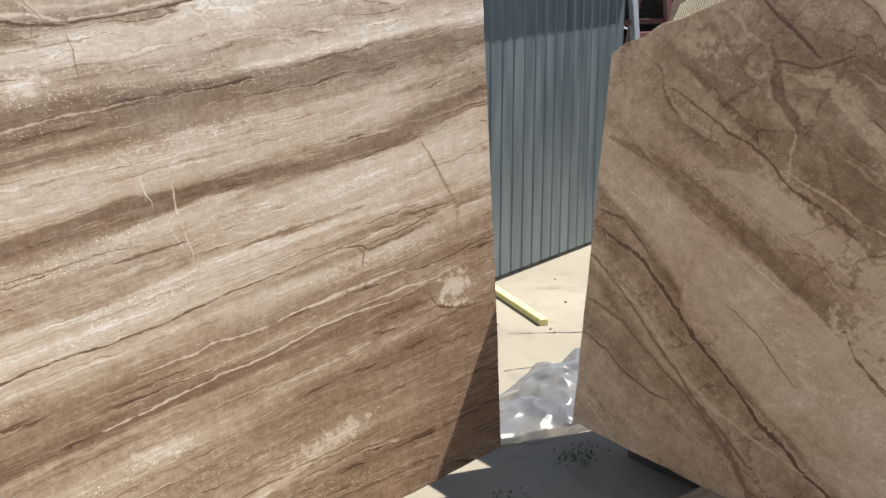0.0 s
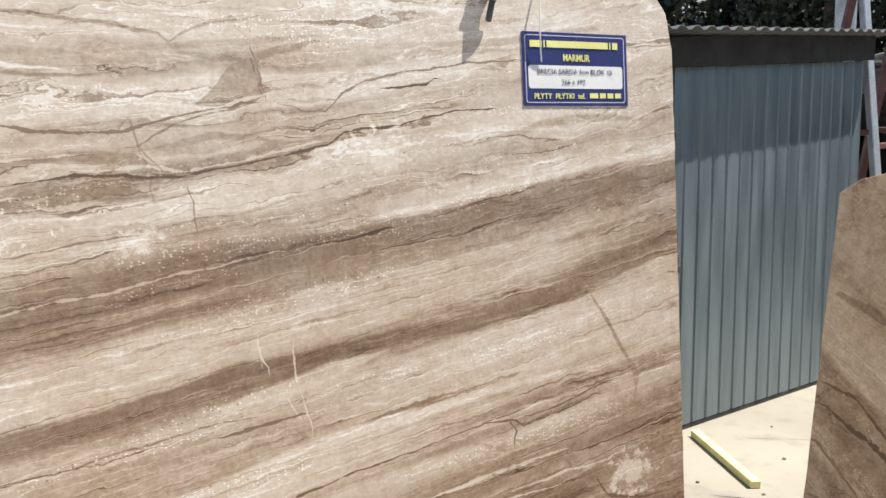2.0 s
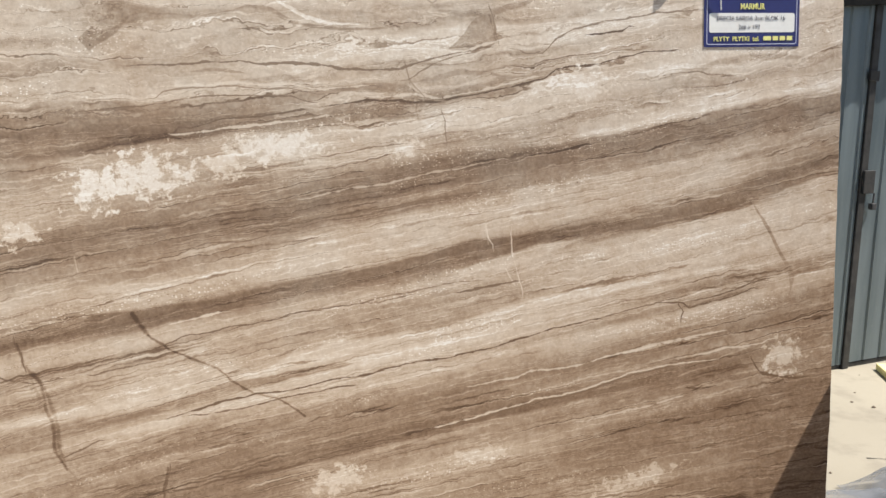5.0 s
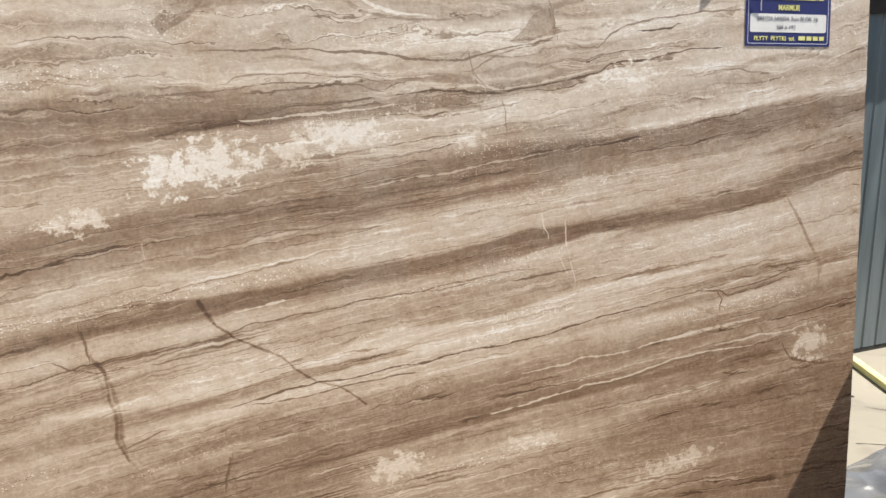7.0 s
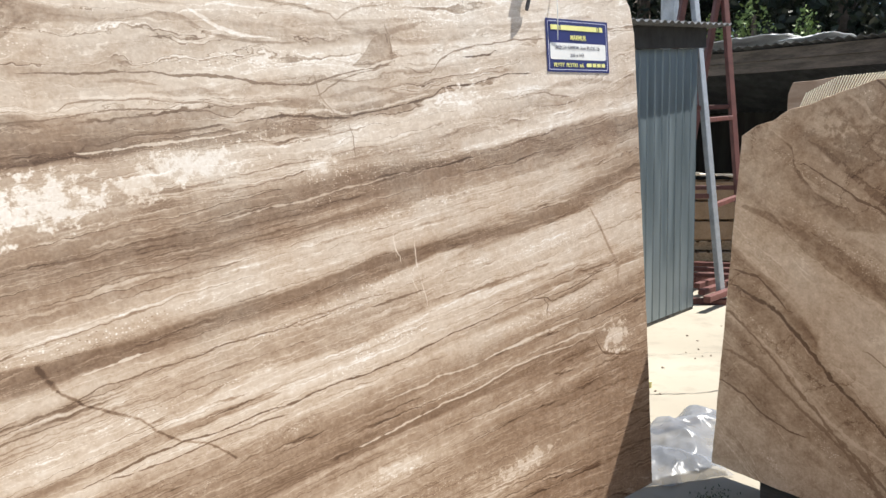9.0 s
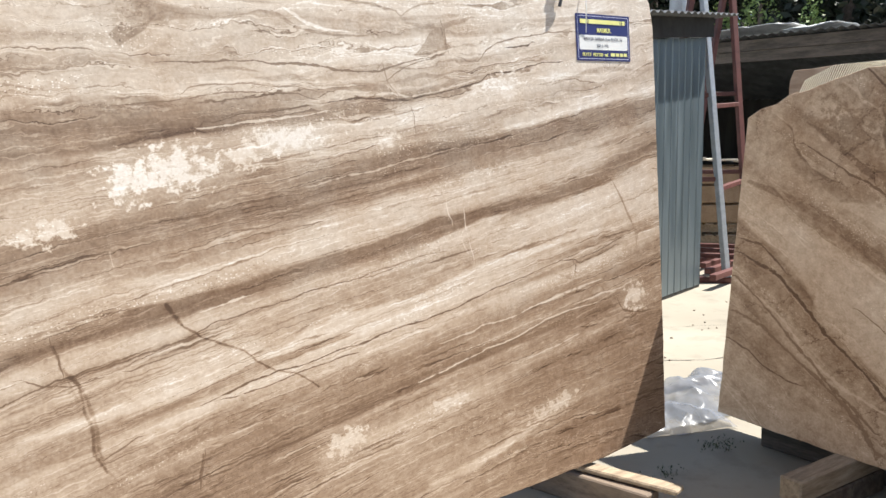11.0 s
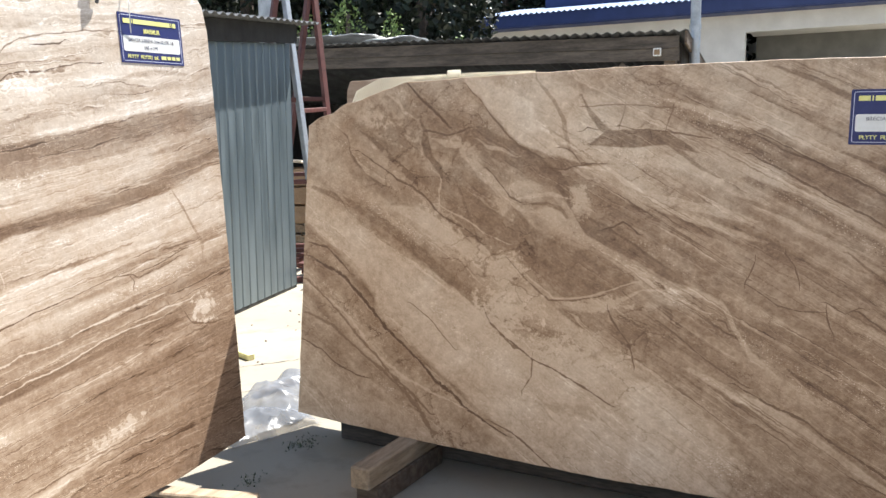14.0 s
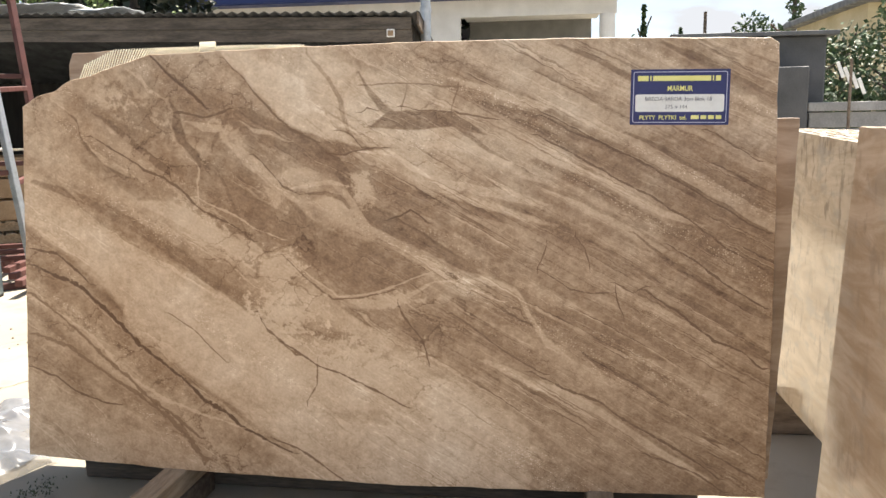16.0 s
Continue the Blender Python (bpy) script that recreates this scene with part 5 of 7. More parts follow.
PATCHES_B = [
    (1.585, 0.128, 0.357, 0.231, -20, 0.74, 0),
    (1.610, 0.528, 0.110, 0.064, -10, 0.42, 0),
    (1.450, 0.615, 0.140, 0.036, 5, 0.66, 1),
    (1.355, 0.974, 0.050, 0.090, -30, 0.62, 1),
    (1.300, 0.387, 0.231, 0.126, 0, 0.74, 1),
    (1.051, 0.546, 0.176, 0.132, 0, 0.76, 1),
    (0.540, 1.252, 0.198, 0.088, -40, 0.36, 1),
]
PATCHES_B_MORE = [
    (0.614, 0.537, 0.396, 0.115, -42, 0.70, 0),
    (1.042, 0.274, 0.330, 0.132, -35, 0.68, 0),
    (0.884, 1.193, 0.099, 0.037, -35, 0.60, 1),
    (1.148, 1.050, 0.062, 0.032, -10, 0.64, 1),
    (1.033, 0.976, 0.065, 0.034, -40, 0.62, 1),
    (1.269, 0.915, 0.074, 0.048, -30, 0.62, 1),
    (1.354, 1.022, 0.042, 0.065, -20, 0.68, 1),
    (0.755, 0.874, 0.170, 0.071, -38, 0.72, 1),
    (1.067, 0.724, 0.099, 0.085, -50, 0.72, 1),
    (0.457, 1.151, 0.163, 0.059, -42, 0.50, 1),
]


class Stone(Nodes):
    """Bedded marble on a plate that lies in local x and z."""

    def vec(self, x, y):
        n = self.add("ShaderNodeCombineXYZ")
        self.feed(x, n.inputs[0])
        self.feed(y, n.inputs[1])
        return n.outputs[0]

    def vop(self, op, a, b=None, scale=None):
        n = self.add("ShaderNodeVectorMath")
        n.operation = op
        self.feed(a, n.inputs[0])
        if b is not None:
            self.feed(b, n.inputs[1])
        if scale is not None:
            self.feed(scale, n.inputs["Scale"])
        return n.outputs["Value"] if op in ("LENGTH", "DOT_PRODUCT") else n.outputs["Vector"]

    def place(self, shake=0.006, rate=14.0):
        """Local x and z as a flat vector; and the same, shaken a little."""
        tc = self.add("ShaderNodeTexCoord")
        sep = self.add("ShaderNodeSeparateXYZ")
        self.link(tc.outputs["Object"], sep.inputs[0])
        flat = self.vec(sep.outputs["X"], sep.outputs["Z"])
        n = self.add("ShaderNodeTexNoise")
        n.inputs["Scale"].default_value, n.inputs["Detail"].default_value = rate, 4
        self.link(flat, n.inputs["Vector"])
        off = self.vop("SCALE", self.vop("SUBTRACT", n.outputs["Color"], (0.5, 0.5, 0.5)), None, shake * 2)
        return flat, self.vop("MULTIPLY", self.vop("ADD", flat, off), (1, 1, 0))

    def split(self, v):
        n = self.add("ShaderNodeSeparateXYZ")
        self.link(v, n.inputs[0])
        return n.outputs[0], n.outputs[1]

    def beds(self, along, depth, profiles):
        """Blends the bedding's tones from place to place along the slab."""
        tone = None
        for k, (u, stops) in enumerate(profiles):
            n = self.add("ShaderNodeValToRGB")
            r = n.color_ramp
            while len(r.elements) < len(stops):
                r.elements.new(1.0)
            for e, (pos, level) in zip(r.elements, stops):
                e.position, e.color = pos, (1, 1, 1, level)
            self.feed(depth, n.inputs[0])
            here = n.outputs["Alpha"]
            if tone is None:
                tone = here
            else:
                fac = self.step(along, profiles[k - 1][0], u)
                n = self.add("ShaderNodeMix")
                self.feed(fac, n.inputs[0])
                self.feed(tone, n.inputs[2])
                self.feed(here, n.inputs[3])
                tone = n.outputs[0]
        return tone

    def veins(self, p, tone, rows, uneven):
        """Cracks as the distance from short straight runs, of uneven width and strength."""
        for width, change, *pts in rows:
            near = None
            for a, b in zip(pts, pts[1:]):
                ba = (b[0] - a[0], b[1] - a[1], 0.0)
                pa = self.vop("SUBTRACT", p, (a[0], a[1], 0.0))
                k = 1.0 / (ba[0] ** 2 + ba[1] ** 2)
                h = self.math("MINIMUM", self.math("MAXIMUM", self.math("MULTIPLY", self.vop("DOT_PRODUCT", pa, ba), k), 0.0), 1.0)
                d = self.vop("LENGTH", self.vop("SUBTRACT", pa, self.vop("SCALE", ba, None, h)))
                near = d if near is None else self.math("MINIMUM", near, d)
            near = self.math("MULTIPLY_ADD", self.math("SUBTRACT", uneven, 0.5), width * 3.0, near)
            tone = self.math("ADD", tone, self.step(near, width * 0.2, width * 1.6, change * 0.8, 0.0))
        return tone

    def strokes(self, u, v, tone, rows, vary):
        """Bands and lines that run along the slab, with their own width at each corner."""
        for k in range(0, len(rows), 5):
            n = self.add("ShaderNodeGroup")
            n.node_tree = stroke_group(rows[k:k + 5])
            for value, socket in zip((u, v, vary, tone), n.inputs):
                self.link(value, socket)
            tone = n.outputs[0]
        return tone

    def few_strokes(self, u, v, vary, tone, rows):
        for level, strength, above, below, *pts in rows:
            du, dv = abs(pts[-1][0] - pts[0][0]), abs(pts[-1][1] - pts[0][1])
            k = 0 if du >= 0.8 * dv else 1
            turn = self.math("MULTIPLY_ADD", tone, 1e-7, (u, v)[k])  # one after the other
            mask = self.stroke(turn, (v, u)[k], [(p[k], p[1 - k], p[2]) for p in pts], strength, above, below, vary)
            n = self.add("ShaderNodeMix")
            self.feed(mask, n.inputs[0])
            self.feed(tone, n.inputs[2])
            n.inputs[3].default_value = level
            tone = n.outputs[0]
        return tone

    def stroke(self, run, rise, pts, strength, above, below, vary):
        lo, hi = min(p[1] for p in pts), max(p[1] for p in pts)
        a, b = pts[0][0] - 0.03, pts[-1][0] + 0.03
        span = max(hi - lo, 0.001)
        slope = math.hypot(1.0, (pts[-1][1] - pts[0][1]) / (pts[-1][0] - pts[0][0]))
        n = self.add("ShaderNodeValToRGB")
        r = n.color_ramp
        stops = [(a, pts[0][1], 0.0), *pts, (b, pts[-1][1], 0.0)]
        while len(r.elements) < len(stops):
            r.elements.new(1.0)
        for e, (x, y, w) in zip(r.elements, stops):
            wide = w * slope / 0.3
            e.position, e.color = (x - a) / (b - a), (wide, wide, wide, (y - lo) / span)
        self.feed(self.math("MULTIPLY_ADD", run, 1 / (b - a), -a / (b - a)), n.inputs[0])
        off = self.math("SUBTRACT", rise, self.math("MULTIPLY_ADD", n.outputs["Alpha"], span, lo))
        wide = self.math("MULTIPLY", n.outputs["Color"], vary)
        top = self.step(self.math("SUBTRACT", wide, off), 0.0, above * slope, 0.0, strength)
        low = self.step(self.math("ADD", wide, off), 0.0, below * slope)
        return self.math("MULTIPLY", top, low)

    def patches(self, p, tone, rows, crumb, soft):
        for x, z, rx, rz, turn, level, crust in rows:
            m = self.add("ShaderNodeMapping")
            m.vector_type = "TEXTURE"
            m.inputs["Location"].default_value = (x, z, 0)
            m.inputs["Rotation"].default_value = (0, 0, radians(turn))
            m.inputs["Scale"].default_value = (rx, rz, 1)
            self.link(p, m.inputs["Vector"])
            d = self.vop("LENGTH", m.outputs[0])
            if crust:
                mask = self.step(self.math("MULTIPLY_ADD", self.math("SUBTRACT", crumb, 0.5), 5.0, d), 0.35, 0.95, 0.9, 0.0)
            else:
                mask = self.step(self.math("MULTIPLY_ADD", soft, 2.2, d), 1.95, 2.3, 0.85, 0.0)
            n = self.add("ShaderNodeMix")
            self.feed(mask, n.inputs[0])
            self.feed(tone, n.inputs[2])
            n.inputs[3].default_value = level
            tone = n.outputs[0]
        return tone

    def colour(self, tone, cool):
        warm = self.ramp(tone, [(0.0, (0.085, 0.045, 0.024)), (0.2, (0.175, 0.105, 0.062)), (0.4, (0.315, 0.215, 0.142)), (0.6, (0.50, 0.385, 0.285)), (0.8, (0.66, 0.555, 0.45)), (1.0, (0.84, 0.79, 0.73))])
        grey = self.ramp(tone, [(0.0, (0.07, 0.05, 0.036)), (0.2, (0.16, 0.12, 0.09)), (0.4, (0.29, 0.235, 0.18)), (0.6, (0.47, 0.40, 0.33)), (0.8, (0.64, 0.57, 0.49)), (1.0, (0.84, 0.80, 0.75))])
        return self.mix(cool, warm, grey)


def stroke_group(rows):
    """A node group that lays a few strokes over the tone."""
    tree = bpy.data.node_groups.new("stone_strokes", "ShaderNodeTree")
    for key in ("u", "v", "vary", "tone"):
        tree.interface.new_socket(key, in_out="INPUT", socket_type="NodeSocketFloat")
    tree.interface.new_socket("tone", in_out="OUTPUT", socket_type="NodeSocketFloat")
    sub = Stone("", tree)
    entry, leave = sub.add("NodeGroupInput"), sub.add("NodeGroupOutput")
    sub.link(sub.few_strokes(*entry.outputs[:4], rows), leave.inputs[0])
    return tree


def bedded_marble(name, poly, centre, lo, hi, profiles, bands, lines, gritty, cracks, patches, rough, wave, tint, mixture):
    """poly: how the bedding bends over the slab; lo, hi: the depth range of the profiles."""
    s = Stone(name)
    m_broad, m_fine, m_blotch, m_cloud, m_line, m_net, (quiet, loud, hush), (keen, lift) = mixture
    flat, p = s.place(0.011, 12.0)
    u, v = s.split(flat)
    d = s.math("SUBTRACT", u, centre)
    depth = v
    for c, du, dv in poly:
        term = s.math("POWER", s.math("ABSOLUTE", d), 2.0) if du == 2 else d
        if du == 3:
            term = s.math("MULTIPLY", s.math("MULTIPLY", d, d), d)
        for _ in range(dv):
            term = s.math("MULTIPLY", term, v)
        depth = s.math("MULTIPLY_ADD", term, c, depth)
    # waves grow where the bedding is loose
    raw = s.vec(u, depth)
    swell = s.noise(s.vop("MULTIPLY", raw, (1.6, 5.0, 0)), 1.0, 4, 0.5)
    ripple = s.noise(s.vop("MULTIPLY", raw, (6.0, 18.0, 0)), 1.0, 4, 0.55)
    amp = s.step(u if wave[4] else v, wave[0], wave[1], wave[2], wave[3])
    depth = s.math("ADD", depth, s.math("MULTIPLY", s.math("SUBTRACT", swell, 0.5), s.math("MULTIPLY", amp, 1.2)))
    depth = s.math("ADD", depth, s.math("MULTIPLY", s.math("SUBTRACT", ripple, 0.5), amp))
    tone = s.beds(u, s.math("DIVIDE", s.math("SUBTRACT", depth, lo), hi - lo), profiles)
    tone = s.math("MULTIPLY_ADD", s.math("SUBTRACT", tone, 0.48), keen, 0.48 + lift)
    blotch = s.noise(flat, 5.0, 6, 0.62)
    cloud = s.noise(flat, 30.0, 6, 0.72)
    tone = s.patches(p, tone, [r for r in patches if not r[6]], cloud, blotch)
    pu, pv = s.split(p)
    uneven = s.math("MULTIPLY_ADD", blotch, 0.24, 0.18)
    tone = s.strokes(pu, pv, tone, bands, uneven)
    # broad to fine striping along the beds
    shiver = s.noise(flat, 24.0, 5, 0.6)
    bed = s.vec(u, s.math("MULTIPLY_ADD", s.math("SUBTRACT", shiver, 0.5), 0.022, depth))
    broad = s.noise(s.vop("MULTIPLY", bed, (1.5, 24.0, 0)), 1.0, 3, 0.6)
    fine = s.noise(s.vop("MULTIPLY", bed, (9.0, 70.0, 0)), 1.0, 4, 0.65)
    calm = s.step(u, quiet, loud, hush, 1.0)
    tone = s.math("MULTIPLY_ADD", s.math("SUBTRACT", broad, 0.5), s.math("MULTIPLY", calm, m_broad), tone)
    tone = s.math("MULTIPLY_ADD", s.math("SUBTRACT", fine, 0.5), s.math("MULTIPLY", calm, m_fine), tone)
    tone = s.math("MULTIPLY_ADD", s.math("SUBTRACT", blotch, 0.5), m_blotch, tone)
    tone = s.math("MULTIPLY_ADD", s.math("SUBTRACT", cloud, 0.5), m_cloud, tone)
    # thin dark partings that come and go, often with a pale lip
    gate = s.step(s.noise(s.vop("MULTIPLY", bed, (1.6, 7.0, 3.0)), 1.0, 3), 0.44, 0.56)
    part_a = s.math("SUBTRACT", s.noise(s.vop("MULTIPLY", bed, (0.55, 19.0, 0)), 1.0, 3, 0.5), 0.5)
    line = s.step(s.math("ABSOLUTE", part_a), 0.002, 0.011, -0.42 * m_line, 0.0)
    tone = s.math("MULTIPLY_ADD", line, s.math("MULTIPLY", gate, calm), tone)
    lip = s.step(s.math("ABSOLUTE", s.math("SUBTRACT", part_a, 0.022)), 0.003, 0.012, 0.15, 0.0)
    tone = s.math("MULTIPLY_ADD", lip, gate, tone)
    part_b = s.math("SUBTRACT", s.noise(s.vop("MULTIPLY", bed, (0.7, 34.0, 9.0)), 1.0, 3, 0.5), 0.47)
    line = s.step(s.math("ABSOLUTE", part_b), 0.003, 0.017, -0.24 * m_line, 0.0)
    tone = s.math("MULTIPLY_ADD", line, s.math("MULTIPLY", calm, s.math("SUBTRACT", 1.0, gate)), tone)
    tone = s.patches(p, tone, [r for r in patches if r[6]], cloud, blotch)
    grain = s.noise(flat, 105.0, 3, 0.6)
    tone = s.math("MULTIPLY_ADD", s.math("SUBTRACT", grain, 0.5), 0.30, tone)
    if m_net:
        # broken pieces healed by thin dark seams
        bent = s.vop("ADD", s.vop("MULTIPLY", p, (5.2, 8.0, 0)), s.vec(s.math("MULTIPLY", cloud, 0.7), s.math("MULTIPLY", blotch, 1.6)))
        cell = s.add("ShaderNodeTexVoronoi")
        cell.feature = "DISTANCE_TO_EDGE"
        cell.inputs["Scale"].default_value = 1.0
        s.link(bent, cell.inputs["Vector"])
        where = s.math("MULTIPLY", s.step(s.noise(flat, 2.1, 2), 0.47, 0.6, 0.0, m_net), s.step(u, 1.5, 1.9, 1.0, 0.35))
        tone = s.math("MULTIPLY_ADD", s.step(cell.outputs["Distance"], 0.003, 0.022, -1.0, 0.0), where, tone)
        mottle = s.noise(flat, 11.0, 5, 0.68)
        tone = s.math("MULTIPLY_ADD", s.math("SUBTRACT", mottle, 0.5), 0.42, tone)
    part_c = s.math("SUBTRACT", s.noise(s.vop("MULTIPLY", bed, (1.3, 55.0, 17.0)), 1.0, 2, 0.5), 0.52)
    tone = s.math("MULTIPLY_ADD", s.step(s.math("ABSOLUTE", part_c), 0.003, 0.02, 0.2 * m_line, 0.0), calm, tone)
    tone = s.veins(p, tone, cracks, cloud)
    broken = s.math("MULTIPLY_ADD", s.math("SUBTRACT", cloud, 0.5), 1.6, 0.3, clamp=True)
    tone = s.strokes(pu, pv, tone, lines, broken)
    # shell grit and pits, in some beds
    grit = s.add("ShaderNodeTexVoronoi")
    grit.inputs["Scale"].default_value = 165.0
    s.link(s.vop("MULTIPLY", flat, (0.8, 1.2, 0)), grit.inputs["Vector"])
    bedsel = s.step(s.noise(s.vop("MULTIPLY", bed, (1.2, 11.0, 7.0)), 1.0, 3), 0.54, 0.66)
    bedsel = s.strokes(pu, pv, bedsel, gritty, uneven)
    pick = s.math("GREATER_THAN", s.split(grit.outputs["Color"])[0], 0.62)
    dot = s.math("MULTIPLY", s.step(grit.outputs["Distance"], 0.22, 0.42, 1.0, 0.0), s.math("MULTIPLY", pick, bedsel))
    tone = s.math("ADD", tone, s.math("MULTIPLY", dot, 0.36))
    pick2 = s.math("LESS_THAN", s.split(grit.outputs["Color"])[0], 0.14)
    pit = s.math("MULTIPLY", s.step(grit.outputs["Distance"], 0.15, 0.35, 1.0, 0.0), s.math("MULTIPLY", pick2, bedsel))
    tone = s.math("SUBTRACT", tone, s.math("MULTIPLY", pit, 0.42), clamp=True)
    cool = s.step(s.math("ADD", s.math("MULTIPLY", v, 0.35), s.math("MULTIPLY", blotch, 0.9)), 0.6, 1.4)
    s.bump(s.noise(s.coords((0.5, 1, 1.5)), 55, 4, 0.65), 0.10, 0.003)
    return s.done(s.mix(1.0, s.colour(tone, cool), tint, "MULTIPLY"), s.step(cloud, 0.3, 0.7, rough, rough + 0.14))


M_SLAB_A = bedded_marble("striped_marble", [(-0.1071, 1, 0), (-0.1948, 1, 1), (0.0639, 2, 0), (-0.0756, 2, 1), (0.1134, 1, 2)], -1.2, -0.1, 1.9,
                         [BEDS_A_0, BEDS_A_1, BEDS_A_2, BEDS_A_3, BEDS_A_4], BANDS_A + BANDS_A_LOW, LINES_A, GRIT_A, CRACKS_A, PATCHES_A, 0.45, (1.15, 1.5, 0.016, 0.085, 0), (1.0, 1.0, 1.0), (0.24, 0.18, 0.28, 0.46, 0.8, 0.0, (-3.0, -2.9, 1.0), (1.05, 0.02)))
M_SLAB_B = bedded_marble("veined_marble", [(0.7587, 1, 0), (-0.0113, 1, 1), (-0.0647, 2, 0), (-0.0109, 2, 1), (0.0053, 3, 0)], 0.0, 0.0, 3.1,
                         [BEDS_B_0, BEDS_B_1, BEDS_B_2, BEDS_B_3, BEDS_B_4, BEDS_B_5], BANDS_B + BANDS_B_SIDE, LINES_B, GRIT_B, [], PATCHES_B + PATCHES_B_MORE, 0.42, (1.2, 1.8, 0.075, 0.016, 1), (1.05, 0.98, 0.875), (0.20, 0.12, 0.36, 0.56, 0.5, 0.24, (0.7, 1.9, 0.35), (0.9, 0.05)))


def plain_marble(name, turn, low, high, scale=3.0, rough=0.45, spots=0.0):
    """Banded marble of lesser slabs; turn: the bands' tilt in degrees."""
    n = Nodes(name)
    v = n.coords((1.0, 1, 4), (0, radians(turn), 0))
    band, fine = n.noise(v, scale, 8, 0.62, 1.4), n.noise(n.coords(), 60, 4)
    col = n.mix(n.step(band, 0.3, 0.7), low, high)
    col = n.mix(n.step(fine, 0.55, 0.75, 0, 0.2), col, high)
    col = n.mix(n.step(n.noise(n.coords(), 7, 6, 0.65), 0.48, 0.7, 0, 0.5), col, low)
    if spots:
        blot = n.noise(n.coords((1.6, 1, 0.7)), 13, 4, 0.55)
        where = n.step(n.noise(n.coords(), 2.4, 2), 0.42, 0.6)
        col = n.mix(n.math("MULTIPLY", n.step(blot, 0.52, 0.64, 0, spots), where), col, (0.22, 0.17, 0.125))
        veil = n.step(n.noise(n.coords((1, 1, 2.2)), 5, 6, 0.6), 0.5, 0.66, 0, spots)
        col = n.mix(veil, col, (0.42, 0.38, 0.32))
    n.bump(fine, 0.05, 0.002)
    return n.done(col, rough)


M_SLAB_C = plain_marble("brown_marble", 20, (0.25, 0.17, 0.11), (0.46, 0.36, 0.27))
M_TAN = plain_marble("tan_marble", 12, (0.46, 0.33, 0.21), (0.68, 0.54, 0.40), 2.6, 0.22, 0.3)
M_CREAM = plain_marble("cream_travertine", 85, (0.50, 0.40, 0.28), (0.74, 0.63, 0.48), 2.4, 0.12, 0.6)

# ---- ground ----
bm = bmesh.new()
bmesh.ops.create_grid(bm, x_segments=2, y_segments=2, size=1500)
ground = tagged(obj_from("ground", bm, M_CONCRETE), "pale dusty concrete yard with cracks", "ground", kind="structure")


def crack(points, width, seed):
    """A crack in the concrete: a dark thin gap with uneven width."""
    rnd = random.Random(seed)
    bm = bmesh.new()
    rows = []
    for i in range(len(points) - 1):
        (x0, y0), (x1, y1) = points[i], points[i + 1]
        for k in range(8):
            s = k / 8
            w = width * rnd.uniform(0.3, 1.0)
            x, y = x0 + (x1 - x0) * s + rnd.uniform(-1, 1) * width, y0 + (y1 - y0) * s + rnd.uniform(-1, 1) * width
            rows.append((bm.verts.new((x, y - w, 0.003)), bm.verts.new((x, y + w, 0.003))))
    for a, b in zip(rows, rows[1:]):
        bm.faces.new((a[0], b[0], b[1], a[1]))
    ob = part("crack", bm, M_BLACK, ground)
    return ob


crack([(1.35, 1.32), (1.75, 1.02), (2.0, 0.93)], 0.006, 1)
crack([(0.9, 0.9), (1.3, 0.75), (2.3, 0.45)], 0.004, 2)
crack([(2.2, 1.9), (2.9, 1.5), (4.1, 1.3)], 0.003, 3)


# ---- the two slabs ----
LEAN_A, LEAN_B, TURN_B = 2.05, 2.58, -92.47
POSE_A = pose(0, 0, 0.2, -LEAN_A, 0, 0)
POSE_B = pose(0.3357, -0.0334, 0.2326) @ pose(0, 0, 0, 0, 0, TURN_B) @ pose(0, 0, 0, -LEAN_B, 0, 0)


def slab(name, m, outline, thick, material, label, seed, category="stone slab", group="stone slabs"):
    ob = obj_from(name, plate(ragged(outline, 0.02, 0.003, seed), thick), material)
    ob.matrix_world = m
    return tagged(ob, label, category, group)


slab("marble_slab", POSE_A, [(0, 0), (-0.012, 0.48), (-0.037, 1.1), (-0.062, 1.72), (-0.085, 1.815), (-0.115, 1.85), (-0.19, 1.862), (-0.38, 1.868), (-0.66, 1.848),
     (-1.3, 1.82), (-2.68, 1.80), (-2.70, -0.06), (-0.9, -0.05), (-0.4, -0.038), (-0.12, -0.012)], 0.03, M_SLAB_A,
     "tall beige and brown striped marble slab, sunlit, set on timber", 3)
slab("marble_slab", POSE_B, [(0.003, -0.022), (0.036, 0.65), (0.068, 1.312), (0.13, 1.35), (0.2, 1.365), (0.27, 1.405), (0.35, 1.418), (0.46, 1.455), (0.581, 1.487),
     (1.485, 1.502), (2.237, 1.492), (2.70, 1.478), (2.727, 1.46), (2.735, 0.7), (2.728, -0.04), (1.458, -0.067), (0.6, -0.05)], 0.03, M_SLAB_B,
     "wide brown veined marble slab with one broken corner", 7)
slab("marble_slab", POSE_B @ pose(0, 0.17, 0), [(-0.07, -0.03), (-0.06, 0.9), (-0.05, 1.24), (1.3, 1.26), (2.84, 1.23), (2.815, 0.6), (2.775, -0.04)], 0.03, M_SLAB_C,
     "lower brown marble slab standing behind another", 11)
slab("marble_slab", POSE_B @ pose(0, 0.31, 0), [(0.06, -0.03), (0.06, 0.8), (0.062, 1.50), (0.08, 1.545), (0.3, 1.552), (2.6, 1.45), (2.62, -0.03)], 0.03, M_SLAB_C,
     "beige marble slab standing at the back of the stack", 13)
